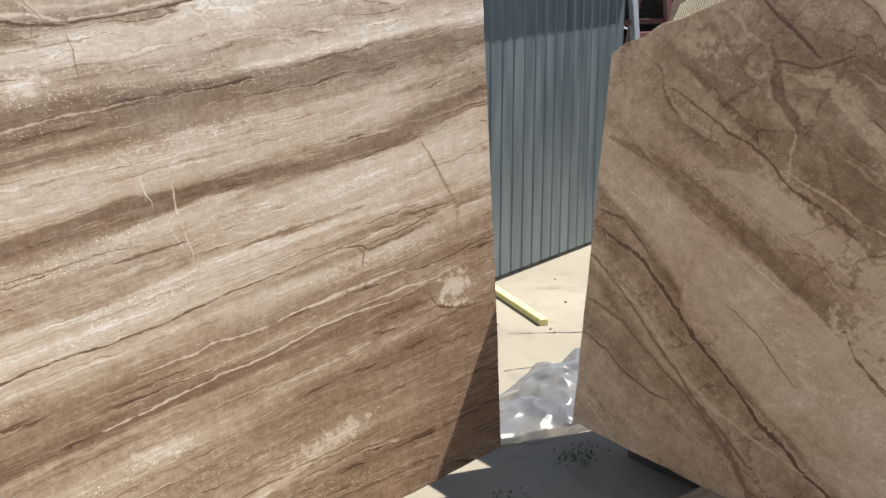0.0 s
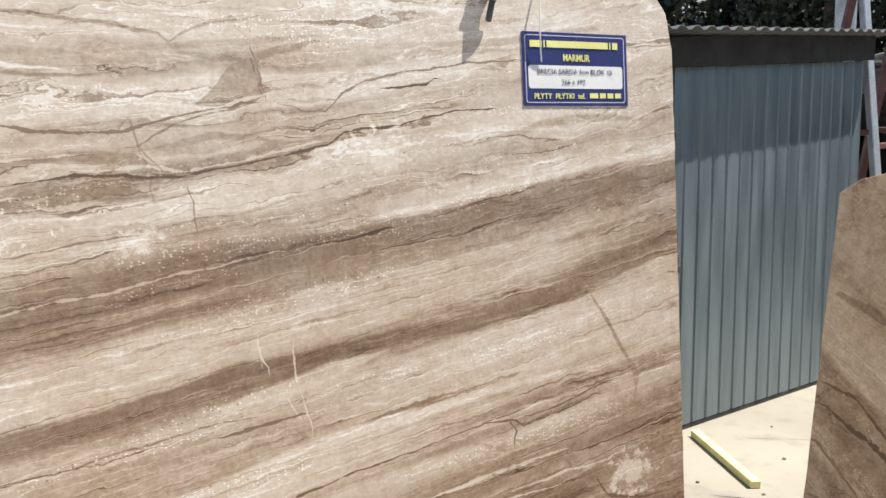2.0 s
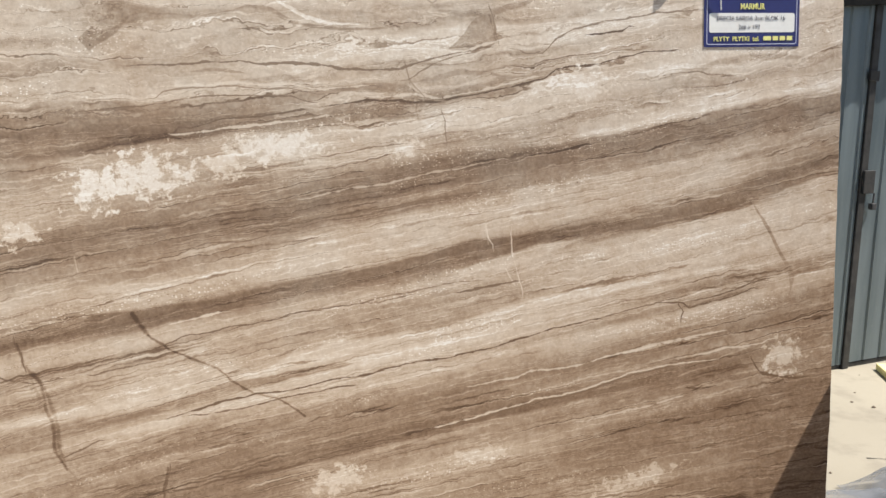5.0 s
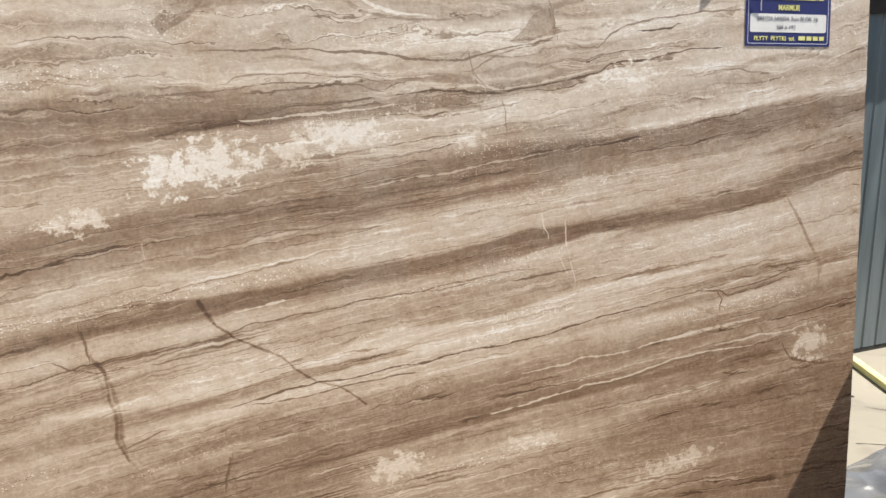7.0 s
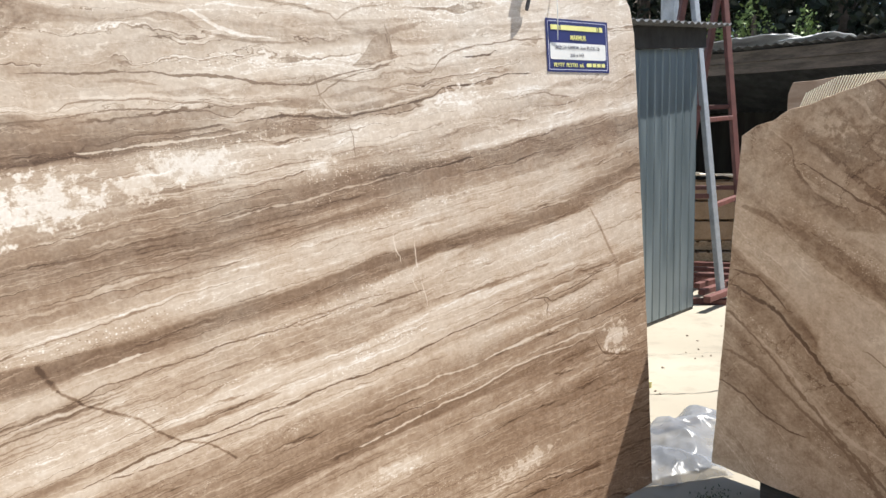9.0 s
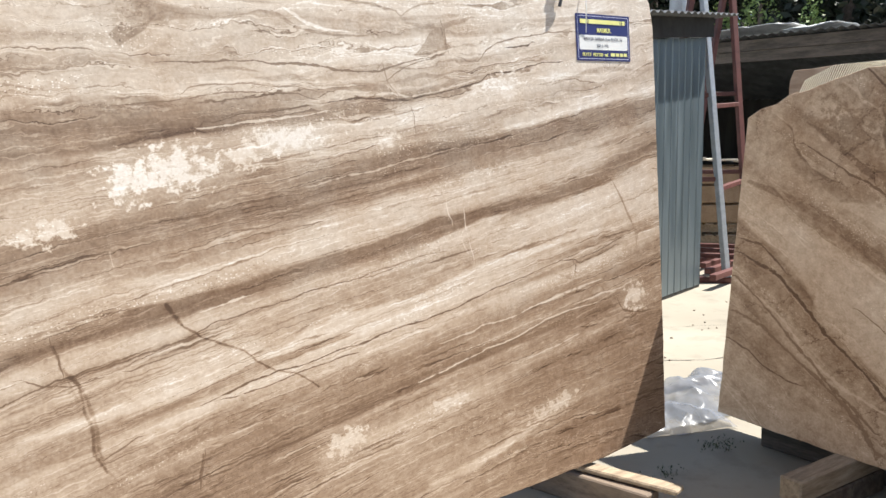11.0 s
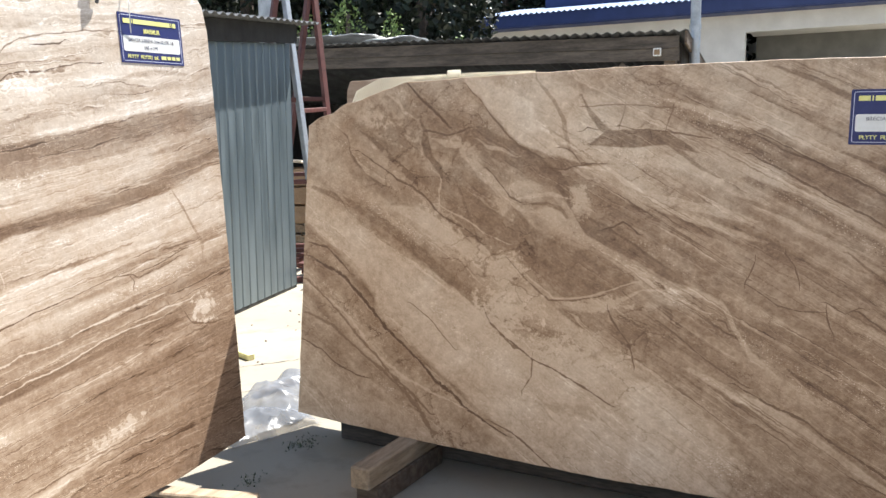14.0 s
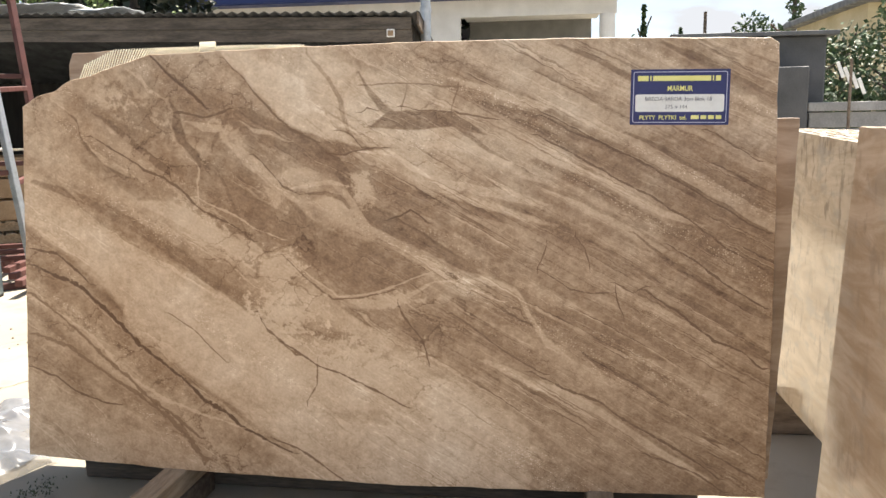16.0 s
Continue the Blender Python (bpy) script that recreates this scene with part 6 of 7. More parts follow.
# hidden slab, added to widen the stack's shadow on the concrete
slab("marble_slab", POSE_B @ pose(0, 0.42, 0), [(-0.16, -0.03), (-0.15, 0.7), (-0.15, 1.2), (1.3, 1.22), (2.5, 1.2), (2.52, -0.03)], 0.03, M_SLAB_C,
     "unseen brown slab added behind the stack to cast its shadow", 17)


def mesh_net(m):
    """The glass-fibre backing left standing where the corner broke off."""
    net = thing("backing_net", m, "white glass-fibre net along the slab's broken corner", "net")
    top = lambda u: 1.515 if u < 0.9 else 1.515 - (u - 0.9) * 0.02
    low = lambda u: 1.40 + max(0.0, u - 0.3) * 0.28
    k = 0
    u = 0.30
    bm = bmesh.new()
    while u < 1.15:
        hi, lo = top(u) - 0.05 * max(0, 0.42 - u) / 0.12, min(low(u), 1.49)
        beam((u - 0.02, 0, lo), (u + 0.008, 0.003, hi), 0.0075, 0.0015, 0, bm)
        u += 0.0105
    part("strand", bm, M_NET, net)
    for z in range(5):
        a = 0.33 + 0.055 * z
        part("strand", beam((a, 0.001, low(a) + 0.02), (1.15, 0.002, 1.505 - 0.006 * (4 - z)), 0.003, 0.0015, 0), M_NET, net)
    part("strip", box(0.76, -0.004, 1.497, 0.82, 0.004, 1.53, 0.002), M_NET, net)


mesh_net(POSE_B @ pose(0, 0.034, 0))


# ---- printed cards ----
def lettering(text, size, m, material, parent, depth=0.0006, bold=0.0):
    cu = bpy.data.curves.new("lettering", "FONT")
    cu.body, cu.size, cu.extrude, cu.offset = text, size, depth, bold
    cu.align_x = "CENTER"
    ob = new("lettering", cu)
    dg = bpy.context.evaluated_depsgraph_get()
    mesh = bpy.data.meshes.new_from_object(ob.evaluated_get(dg))
    bpy.data.objects.remove(ob)
    bpy.data.curves.remove(cu)
    out = new("lettering", mesh)
    mesh.materials.clear()
    mesh.materials.append(material)
    out.parent = parent
    out.matrix_basis = m
    return out


def rounded(x0, z0, x1, z1, r):
    out = []
    for cx, cz, a0 in ((x1 - r, z1 - r, 0), (x0 + r, z1 - r, 90), (x0 + r, z0 + r, 180), (x1 - r, z0 + r, 270)):
        for k in range(5):
            a = radians(a0 + 22.5 * k)
            out.append((cx + r * math.cos(a), cz + r * math.sin(a)))
    return out


def ring(x0, z0, x1, z1, r, w):
    bm = bmesh.new()
    a = [bm.verts.new((x, 0, z)) for x, z in rounded(x0, z0, x1, z1, r)]
    b = [bm.verts.new((x, 0, z)) for x, z in rounded(x0 + w, z0 + w, x1 - w, z1 - w, max(r - w, 0.001))]
    for i in range(len(a)):
        j = (i + 1) % len(a)
        bm.faces.new((a[i], a[j], b[j], b[i]))
    r = bmesh.ops.extrude_face_region(bm, geom=bm.faces[:])
    bmesh.ops.translate(bm, vec=(0, -0.0006, 0), verts=[v for v in r["geom"] if isinstance(v, bmesh.types.BMVert)])
    bmesh.ops.recalc_face_normals(bm, faces=bm.faces)
    return bm


def bars(text_widths, x0, z0, height, gap, material, parent):
    """Plain bars in place of writing that is not spelt out."""
    x = x0
    for w in text_widths:
        part("print_bar", box(x, -0.0016, z0, x + w, -0.0008, z0 + height, 0), material, parent)
        x += w + gap


def product_card(m, lines, label):
    """A blue card, 31 x 18 cm, with a white field for handwriting."""
    W, H = 0.3115, 0.178
    card = thing("product_card", m, label, "sign", "product cards")
    part("board", plate(rounded(0, 0, W, H, 0.003), 0.0015, 0), M_NAVY, card, "navy blue printed card")
    part("border", ring(0.008, 0.007, W - 0.008, H - 0.007, 0.007, 0.0022), M_LILAC, card)
    part("writing_field", plate(rounded(0.016, 0.042, W - 0.016, 0.098, 0.007), 0.0006, 0), M_WHITE, card, "white writing field").location.y = -0.0007
    face = lambda x, z: pose(x, -0.0009, z, 90, 0, 0)
    lettering("MARMUR", 0.024, face(W / 2, 0.109) @ Matrix.Diagonal((0.8, 1, 1, 1)), M_PRINT, card, bold=0.0004)
    lettering("PŁYTY  PŁYTKI  tel.", 0.0185, face(0.105, 0.0175) @ Matrix.Diagonal((0.98, 1, 1, 1)), M_PRINT, card, bold=0.0003)
    bars([0.025, 0.018, 0.018, 0.018], 0.193, 0.0185, 0.0125, 0.0055, M_PRINT, card)
    bars([0.034, 0.004, 0.182, 0.004, 0.016], 0.022, 0.141, 0.0165, 0.005, M_PRINT, card)
    lettering(lines[0], 0.0175, pose(W / 2 - 0.004, -0.0016, 0.0775, 90, 0, 0) @ Matrix.Shear("XZ", 4, (0, 0)), M_INK, card, 0.0003, -0.0002)
    lettering(lines[1], 0.0175, pose(W / 2 - 0.01, -0.0016, 0.0525, 90, 0, 0), M_INK, card, 0.0003, -0.0002)
    return card


product_card(POSE_A @ pose(-0.5203, -0.002, 1.5575, 0, -2.2, 0), ("BRECIA SARDA 3cm BLOK 16", "266 x 192"), "navy and yellow paper card on the tall striped slab")
product_card(POSE_B @ pose(2.2665, -0.002, 1.2095, 0, 1.0, 0), ("BRECIA SARDA 3cm Blok 18", "275 x 144"), "navy and yellow paper card on the wide veined slab")


# ---- lifting hook on the tall slab ----
def hook(m):
    h = thing("slab_hook", m, "dark steel hook hung over the slab's top edge", "hook")
    bm = beam((0.012, -0.022, 0.09), (0.004, -0.022, -0.035), 0.02, 0.012, 0.003)
    beam((0.004, -0.022, -0.03), (-0.002, -0.012, -0.075), 0.018, 0.01, 0.003, bm)
    part("shank", bm, M_HOOK, h)
    part("bracket", box(-0.012, -0.03, 0.028, 0.03, 0.05, 0.04, 0.003), M_HOOK, h)
    part("back_plate", box(-0.008, 0.034, -0.06, 0.026, 0.044, 0.05, 0.003), M_HOOK, h)
    bm = bmesh.new()
    for k in range(10):
        a = radians(k * 36)
        b = radians(k * 36 + 36)
        beam((0.012 + 0.02 * math.cos(a), -0.022, 0.115 + 0.026 * math.sin(a)), (0.012 + 0.02 * math.cos(b), -0.022, 0.115 + 0.026 * math.sin(b)), 0.008, 0.008, 0, bm, 8)
    part("ring", bm, M_HOOK, h)


hook(POSE_A @ pose(-0.62, 0, 1.822))

bm = bmesh.new()
prev = None
for k in range(18):
    s = k / 17
    p = Vector((-0.475 - 0.012 * math.sin(s * 2.4) + 0.01 * s * s, -0.006 - 0.012 * math.sin(s * 3.1), 1.865 - 0.2 * s))
    if prev:
        beam(prev, p, 0.0035, 0.0035, 0, bm, 6)
    prev = p
cord = obj_from("cord", bm, M_WHITE)
cord.matrix_world = POSE_A
tagged(cord, "thin white cord hanging over the slab and card", "cord")


# ---- timbers under the slabs ----
def timber(name, a, b, w, h, material, label, group="timber supports"):
    ob = obj_from(name, beam(a, b, w, h, 0.006), material)
    return tagged(ob, label, "timber", group)


for x in (-0.52, -2.1):
    timber("timber_batten", (x + 0.14, -0.36, 0.134), (x - 0.06, 0.42, 0.134), 0.075, 0.022, M_TIMBER, "pale sawn batten laid under the tall slab")
    timber("timber_block", (x + 0.08, -0.28, 0.06), (x - 0.05, 0.40, 0.06), 0.10, 0.118, M_OLDWOOD, "dark weathered block under the batten")
for y in (-0.62, -2.2):
    timber("timber_beam", (-0.07, y, 0.14), (0.53, y - 0.03, 0.14), 0.09, 0.09, M_TIMBER, "rough squared beam carrying the slab stack")
    timber("timber_block", (-0.02, y, 0.047), (0.53, y - 0.03, 0.047), 0.10, 0.093, M_OLDWOOD, "dark weathered block under the beam")


# added blocker: keeps the sun off the ground beneath the stack
timber("timber_beam", (0.68, -0.1, 0.096), (0.57, -2.6, 0.096), 0.16, 0.19, M_GREYWOOD, "dark sill added along the slab stack's foot to block sunlight")


# ---- slabs beside the wide one ----
for k in range(6):
    s = slab("stone_slab", pose(2.6, -3.1 - 0.045 * k, 0.2, -1.2, 0, 180), [(0.0, 0.0), (0.0, 1.2), (1.3, 1.2), (2.3, 1.15), (3.0, 1.12), (3.0, 0)], 0.03, M_CREAM,
             "polished cream stone slab in a close row", 20 + k)
for k in range(3):
    slab("stone_slab", pose(0.16, -2.93 - 0.045 * k, 0.12, 0, 0, 180), [(-0.09, 0), (0.11, 1.305), (1.4, 1.29), (1.4, 0)], 0.03, M_TAN if k == 0 else M_CREAM,
         "brown marble slab standing next to a cream row", 30 + k)
timber("timber_block", (1.35, -2.98, 0.1), (1.35, -3.5, 0.1), 0.12, 0.195, M_OLDWOOD, "dark weathered block under the cream slabs")
timber("timber_block", (2.2, -2.98, 0.1), (2.2, -3.5, 0.1), 0.12, 0.195, M_OLDWOOD, "dark weathered block under the cream slabs")
timber("timber_block", (-0.3, -2.86, 0.06), (-0.3, -3.2, 0.06), 0.12, 0.118, M_OLDWOOD, "dark weathered block under the brown slab")


# ---- sheet-metal shed ----
def metal_shed():
    """Its front runs along local x, from the left to the corner at x = 0; local y goes back."""
    m = pose(4.18, 2.755, 0, 0, 0, 14.2)
    shed = thing("metal_shed", m, "blue-grey ribbed sheet-metal shed with a lean-to roof", "shed")
    L, depth = 4.6, 2.6
    roof_z = lambda x: 2.485 + 0.105 * x

    def ribbed(x0, x1, z0, pitch=0.155):
        """A sheet with narrow pressed grooves; its top follows the roof."""
        bm = bmesh.new()
        prof = []
        x = x0
        while x < x1 - 0.02:
            for dx, dy in ((0, 0), (pitch * 0.80, 0), (pitch * 0.86, 0.008), (pitch * 0.91, 0.008), (pitch * 0.96, -0.003)):
                if x + dx < x1:
                    prof.append((x + dx, dy))
            x += pitch
        prof.append((x1, 0))
        cols = [(bm.verts.new((px, py, z0)), bm.verts.new((px, py, roof_z(px)))) for px, py in prof]
        for a, b in zip(cols, cols[1:]):
            bm.faces.new((a[0], b[0], b[1], a[1]))
        r = bmesh.ops.extrude_face_region(bm, geom=bm.faces[:])
        bmesh.ops.translate(bm, vec=(0, 0.004, 0), verts=[v for v in r["geom"] if isinstance(v, bmesh.types.BMVert)])
        bmesh.ops.recalc_face_normals(bm, faces=bm.faces)
        return bm

    door_x = -2.53
    part("front_sheet", ribbed(-L, door_x - 0.03, 0.03), M_ZINC, shed)
    door = part("door", ribbed(door_x + 0.03, -0.30, 0.035), M_ZINC, shed, "ribbed zinc door leaf")
    part("front_sheet", ribbed(-0.295, 0.0, 0.03), M_ZINC, shed)
    part("door_post", box(door_x - 0.028, -0.014, 0.0, door_x + 0.028, 0.03, roof_z(door_x), 0.003), M_BLACK, shed, "black angle-iron post")
    part("bottom_rail", box(-L, 0.006, 0.0, 0.0, 0.03, 0.028, 0.002), M_BLACK, shed)
    lock = part("lock_box", box(door_x - 0.02, -0.034, 1.11, door_x + 0.075, -0.014, 1.25, 0.004), M_BLACK, door)
    part("padlock", box(door_x + 0.06, -0.045, 1.01, door_x + 0.10, -0.012, 1.05, 0.006), M_HOOK, door, "steel padlock")
    part("shackle", beam((door_x + 0.08, -0.03, 1.04), (door_x + 0.085, -0.028, 1.11), 0.012, 0.012, 0, None, 8), M_HOOK, door)
    part("hasp", box(door_x - 0.05, -0.03, 1.78, door_x + 0.03, -0.012, 1.84, 0.003), M_BLACK, door)
    # side and back walls
    for name, a, b in (("side_sheet", (0, 0.0), (0, depth)), ("back_sheet", (0, depth), (-L, depth)), ("side_sheet", (-L, depth), (-L, 0))):
        bm = bmesh.new()
        n = 34
        cols = []
        for k in range(n + 1):
            s = k / n
            x, y = a[0] + (b[0] - a[0]) * s, a[1] + (b[1] - a[1]) * s
            off = 0.01 * (k % 2) if 0 < k < n else 0
            if name == "side_sheet":
                x += off * (-1 if a[0] == 0 else 1)
            else:
                y -= off
            cols.append((bm.verts.new((x, y + 0.002, 0)), bm.verts.new((x, y + 0.002, roof_z(min(x, 0))))))
        for p, q in zip(cols, cols[1:]):
            bm.faces.new((p[0], q[0], q[1], p[1]))
        part(name, bm, M_ZINC, shed)
    # dark fascia and ribbed roof sheet
    over = 0.07
    bm = bmesh.new()
    pts = [(-L - 0.1, roof_z(-L - 0.1)), (0.03, roof_z(0.03)), (0.03, roof_z(0.03) + 0.19), (-L - 0.1, roof_z(-L - 0.1) + 0.15)]
    fa = [bm.verts.new((x, -over, z)) for x, z in pts]
    bm.faces.new(fa)
    r = bmesh.ops.extrude_face_region(bm, geom=bm.faces[:])
    bmesh.ops.translate(bm, vec=(0, 0.025, 0), verts=[v for v in r["geom"] if isinstance(v, bmesh.types.BMVert)])
    bmesh.ops.recalc_face_normals(bm, faces=bm.faces)
    part("fascia", bm, M_FASCIA, shed, "dark sheet fascia under the roof")
    bm = bmesh.new()
    cols = []
    n = 140
    for k in range(n + 1):
        x = -L - 0.2 + (L + 0.42) * k / n
        z = roof_z(x) + 0.185 + 0.02 * (1 if k % 4 < 2 else 0) - 0.01 * (x < -3)
        cols.append((bm.verts.new((x, -0.24, z)), bm.verts.new((x, depth + 0.1, z - 0.05))))
    for p, q in zip(cols, cols[1:]):
        bm.faces.new((p[0], q[0], q[1], p[1]))
    r = bmesh.ops.extrude_face_region(bm, geom=bm.faces[:])
    bmesh.ops.translate(bm, vec=(0, 0, 0.005), verts=[v for v in r["geom"] if isinstance(v, bmesh.types.BMVert)])
    bmesh.ops.recalc_face_normals(bm, faces=bm.faces)
    part("roof_sheet", bm, M_ROOF, shed, "ribbed grey roof sheet")


metal_shed()
yp = beam((1.94, 2.07, 0.022), (1.625, 1.29, 0.022), 0.055, 0.042, 0.004)
tagged(obj_from("yellow_plank", yp, M_YELLOW), "yellow-painted timber batten lying on the concrete", "plank")
tagged(obj_from("wood_strip", beam((0.95, 0.72, 0.015), (2.1, 0.62, 0.015), 0.05, 0.025, 0.003), M_OLDWOOD), "brown wooden strip lying on the concrete", "plank")


# ---- steel slab rack ----
def rack():
    r = thing("slab_rack", pose(5.0, 3.1, 0), "tall A-frame slab rack in red and grey steel tube", "rack")
    o = Vector((5.0, 3.1, 0))
    frames = [((4.61, 3.16, 3.12), (4.60, 2.72, 0.06), (4.10, 3.45, 0.06)), ((5.83, 3.61, 3.25), (5.73, 3.17, 0.06), (5.25, 3.85, 0.06))]
    for (apex, fr, bk), steel, tone in zip(frames, (M_GALV, M_REDSTEEL), ("grey steel leg", "dark red steel leg")):
        apex, fr, bk = Vector(apex) - o, Vector(fr) - o, Vector(bk) - o
        part("leg", beam(apex + Vector((0.02, -0.03, 0)), fr, 0.075, 0.06, 0.006), steel, r, tone)
        part("leg", beam(apex + Vector((-0.03, 0.03, 0)), bk, 0.07, 0.06, 0.006), M_REDSTEEL, r, "red steel leg")
        part("foot_bar", beam(fr + Vector((0.25, -0.35, -0.03)), bk + Vector((-0.2, 0.2, -0.03)), 0.08, 0.06, 0.006), M_REDSTEEL, r)
        for z in (1.05, 1.95):
            s = z / 3.15
            a, b = fr.lerp(apex, s), bk.lerp(apex, s)
            part("cross_bar", beam(a, b, 0.05, 0.05, 0.005), M_REDSTEEL, r)
    for z, s in ((1.86, 0.58), (0.98, 0.30)):
        a = Vector(frames[0][1]).lerp(Vector(frames[0][0]), s) - o
        b = Vector(frames[1][1]).lerp(Vector(frames[1][0]), s) - o
        part("rail", beam(a, b, 0.06, 0.05, 0.006), M_REDSTEEL, r)
    for k in range(4):
        part("base_rail", beam((-0.9 + 0.32 * k, -0.55 + 0.28 * k, 0.13), (0.8 + 0.25 * k, -0.15 + 0.25 * k, 0.13), 0.07, 0.06, 0.006), M_REDSTEEL, r)
    for k in range(3):
        part("base_rail", beam((0.2 + 0.5 * k, -0.5 + 0.1 * k, 0.22), (-0.35 + 0.5 * k, 0.75, 0.22), 0.06, 0.05, 0.006), M_REDSTEEL, r)


rack()


# ---- pallets with goods under the dark shelter ----
def pallet_stack(m, layers, label):
    p = thing("pallet_stack", m, label, "pallet", "pallets")
    for k in range(layers):
        z = k * 0.145
        for x in (-0.5, -0.05, 0.4):
            part("block", box(x, -0.4, z, x + 0.1, 0.4, z + 0.1, 0.004), M_TIMBER, p)
        for j in range(6):
            y = -0.4 + 0.14 * j
            part("board", box(-0.6, y, z + 0.102, 0.6, y + 0.1, z + 0.124, 0.003), M_TIMBER, p)
    return p


pallet_stack(pose(6.9, 4.5, 0, 0, 0, 40), 3, "stacked wooden pallets beside the dark shelter")
crate = thing("goods_crate", pose(6.9, 4.5, 0.42, 0, 0, 40), "wooden crate with pale boards on top, on pallets", "crate")
for k in range(3):
    part("side_board", box(-0.58, -0.40, 0.02 + 0.25 * k, 0.58, -0.37, 0.24 + 0.25 * k, 0.004), M_CARTON, crate)
    part("side_board", box(-0.58, 0.37, 0.02 + 0.25 * k, 0.58, 0.40, 0.24 + 0.25 * k, 0.004), M_CARTON, crate)
    part("end_board", box(-0.61, -0.37, 0.02 + 0.25 * k, -0.582, 0.37, 0.24 + 0.25 * k, 0.004), M_CARTON, crate)
    part("end_board", box(0.582, -0.37, 0.02 + 0.25 * k, 0.61, 0.37, 0.24 + 0.25 * k, 0.004), M_CARTON, crate)
part("base", box(-0.58, -0.4, 0, 0.58, 0.4, 0.018, 0.003), M_CARTON, crate)
for k in range(4):
    pb = obj_from("pale_board", box(-0.62, -0.46 + 0.23 * k, 0.79 + 0.012 * k, 0.62, -0.28 + 0.23 * k, 0.815 + 0.012 * k, 0.004), M_PALE)
    pb.matrix_world = pose(6.9, 4.5, 0.42, 0, 1.2 * (k % 2), 40 + 3 * k)
    tagged(pb, "pale sawn board lying on a crate", "board", "pale boards")


# ---- dark open shelter with wooden fascia ----
def shelter():
    sh = thing("open_shelter", pose(8, 0, 0), "dark open timber shelter with ribbed sheet roof", "shelter")
    y0, y1 = -0.42, 8.5
    ez = lambda y: 2.84 + 0.028 * y
    for name, lo, hi, x in (("fascia_board", -0.34, -0.19, -0.03), ("fascia_board", -0.185, -0.035, -0.045)):
        part(name, tilted_board(x, y0, y1, ez, lo, hi), M_GREYWOOD, sh)
    bm = bmesh.new()
    cols = []
    n = 260
    for k in range(n + 1):
        y = y0 - 0.12 + (y1 - y0 + 0.2) * k / n
        z = ez(y) + 0.012 + 0.016 * math.sin(k * 2 * math.pi / 4)
        cols.append((bm.verts.new((-0.12, y, z)), bm.verts.new((4.2, y, z - 0.75))))
    for p, q in zip(cols, cols[1:]):
        bm.faces.new((p[0], q[0], q[1], p[1]))
    r = bmesh.ops.extrude_face_region(bm, geom=bm.faces[:])
    bmesh.ops.translate(bm, vec=(0, 0, 0.006), verts=[v for v in r["geom"] if isinstance(v, bmesh.types.BMVert)])
    bmesh.ops.recalc_face_normals(bm, faces=bm.faces)
    part("roof_sheet", bm, M_ROOF, sh, "ribbed dark roof sheet")
    for y in (-0.3, 8.3):
        part("post", box(0.0, y - 0.07, 0, 0.14, y + 0.07, ez(y) - 0.05, 0.006), M_OLDWOOD, sh)
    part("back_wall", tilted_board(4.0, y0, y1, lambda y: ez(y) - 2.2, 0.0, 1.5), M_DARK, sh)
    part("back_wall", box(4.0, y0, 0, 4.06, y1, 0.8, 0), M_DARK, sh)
    for y in (y0, y1):
        bm = bmesh.new()
        pts = [(0.15, 0), (4.0, 0), (4.0, ez(y) - 0.77), (0.15, ez(y) - 0.1)]
        f0 = [bm.verts.new((x, y, z)) for x, z in pts]
        bm.faces.new(f0)
        r = bmesh.ops.extrude_face_region(bm, geom=bm.faces[:])
        bmesh.ops.translate(bm, vec=(0, 0.06, 0), verts=[v for v in r["geom"] if isinstance(v, bmesh.types.BMVert)])
        bmesh.ops.recalc_face_normals(bm, faces=bm.faces)
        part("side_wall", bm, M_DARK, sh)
    # barge board and knee brace at the open corner
    part("barge_board", beam((-0.1, y0 - 0.09, ez(y0) - 0.06), (1.6, y0 - 0.09, ez(y0) - 0.36), 0.03, 0.16, 0.004), M_OLDWOOD, sh)
    part("knee_brace", beam((0.05, y0 + 0.15, 1.9), (0.05, y0 + 0.75, ez(0) - 0.35), 0.07, 0.07, 0.005), M_GREYWOOD, sh)


def tilted_board(x, y0, y1, ez, lo, hi):
    bm = bmesh.new()
    pts = [(y0, ez(y0) + lo), (y1, ez(y1) + lo), (y1, ez(y1) + hi), (y0, ez(y0) + hi)]
    bm.faces.new([bm.verts.new((x, y, z)) for y, z in pts])
    r = bmesh.ops.extrude_face_region(bm, geom=bm.faces[:])
    bmesh.ops.translate(bm, vec=(0.03, 0, 0), verts=[v for v in r["geom"] if isinstance(v, bmesh.types.BMVert)])
    bmesh.ops.recalc_face_normals(bm, faces=bm.faces)
    return bm


shelter()
socket = thing("socket_box", pose(7.93, -0.16, 2.6), "white plastic socket box on the shelter's fascia", "socket box")
part("case", box(-0.03, -0.05, -0.05, 0.0, 0.05, 0.05, 0.006), M_WHITE, socket)
part("cover", box(-0.036, -0.035, -0.035, -0.031, 0.035, 0.03, 0.002), M_CARTON, socket)
pole = thing("steel_pole", pose(8.35, -0.55, 0), "grey-blue round steel pole beside the shelter", "pole")
part("tube", beam((0, 0, 0), (0, 0, 5.2), 0.13, 0.13, 0, None, 20), M_GALV, pole)
part("collar", beam((0, 0, 2.9), (0, 0, 2.96), 0.15, 0.15, 0, None, 20), M_GALV, pole)
tagged(obj_from("utility_post", beam((6.95, 5.15, 0), (6.95, 5.15, 4.6), 0.24, 0.24, 0, None, 14), M_GALV), "thick grey post behind the metal shed", "post")


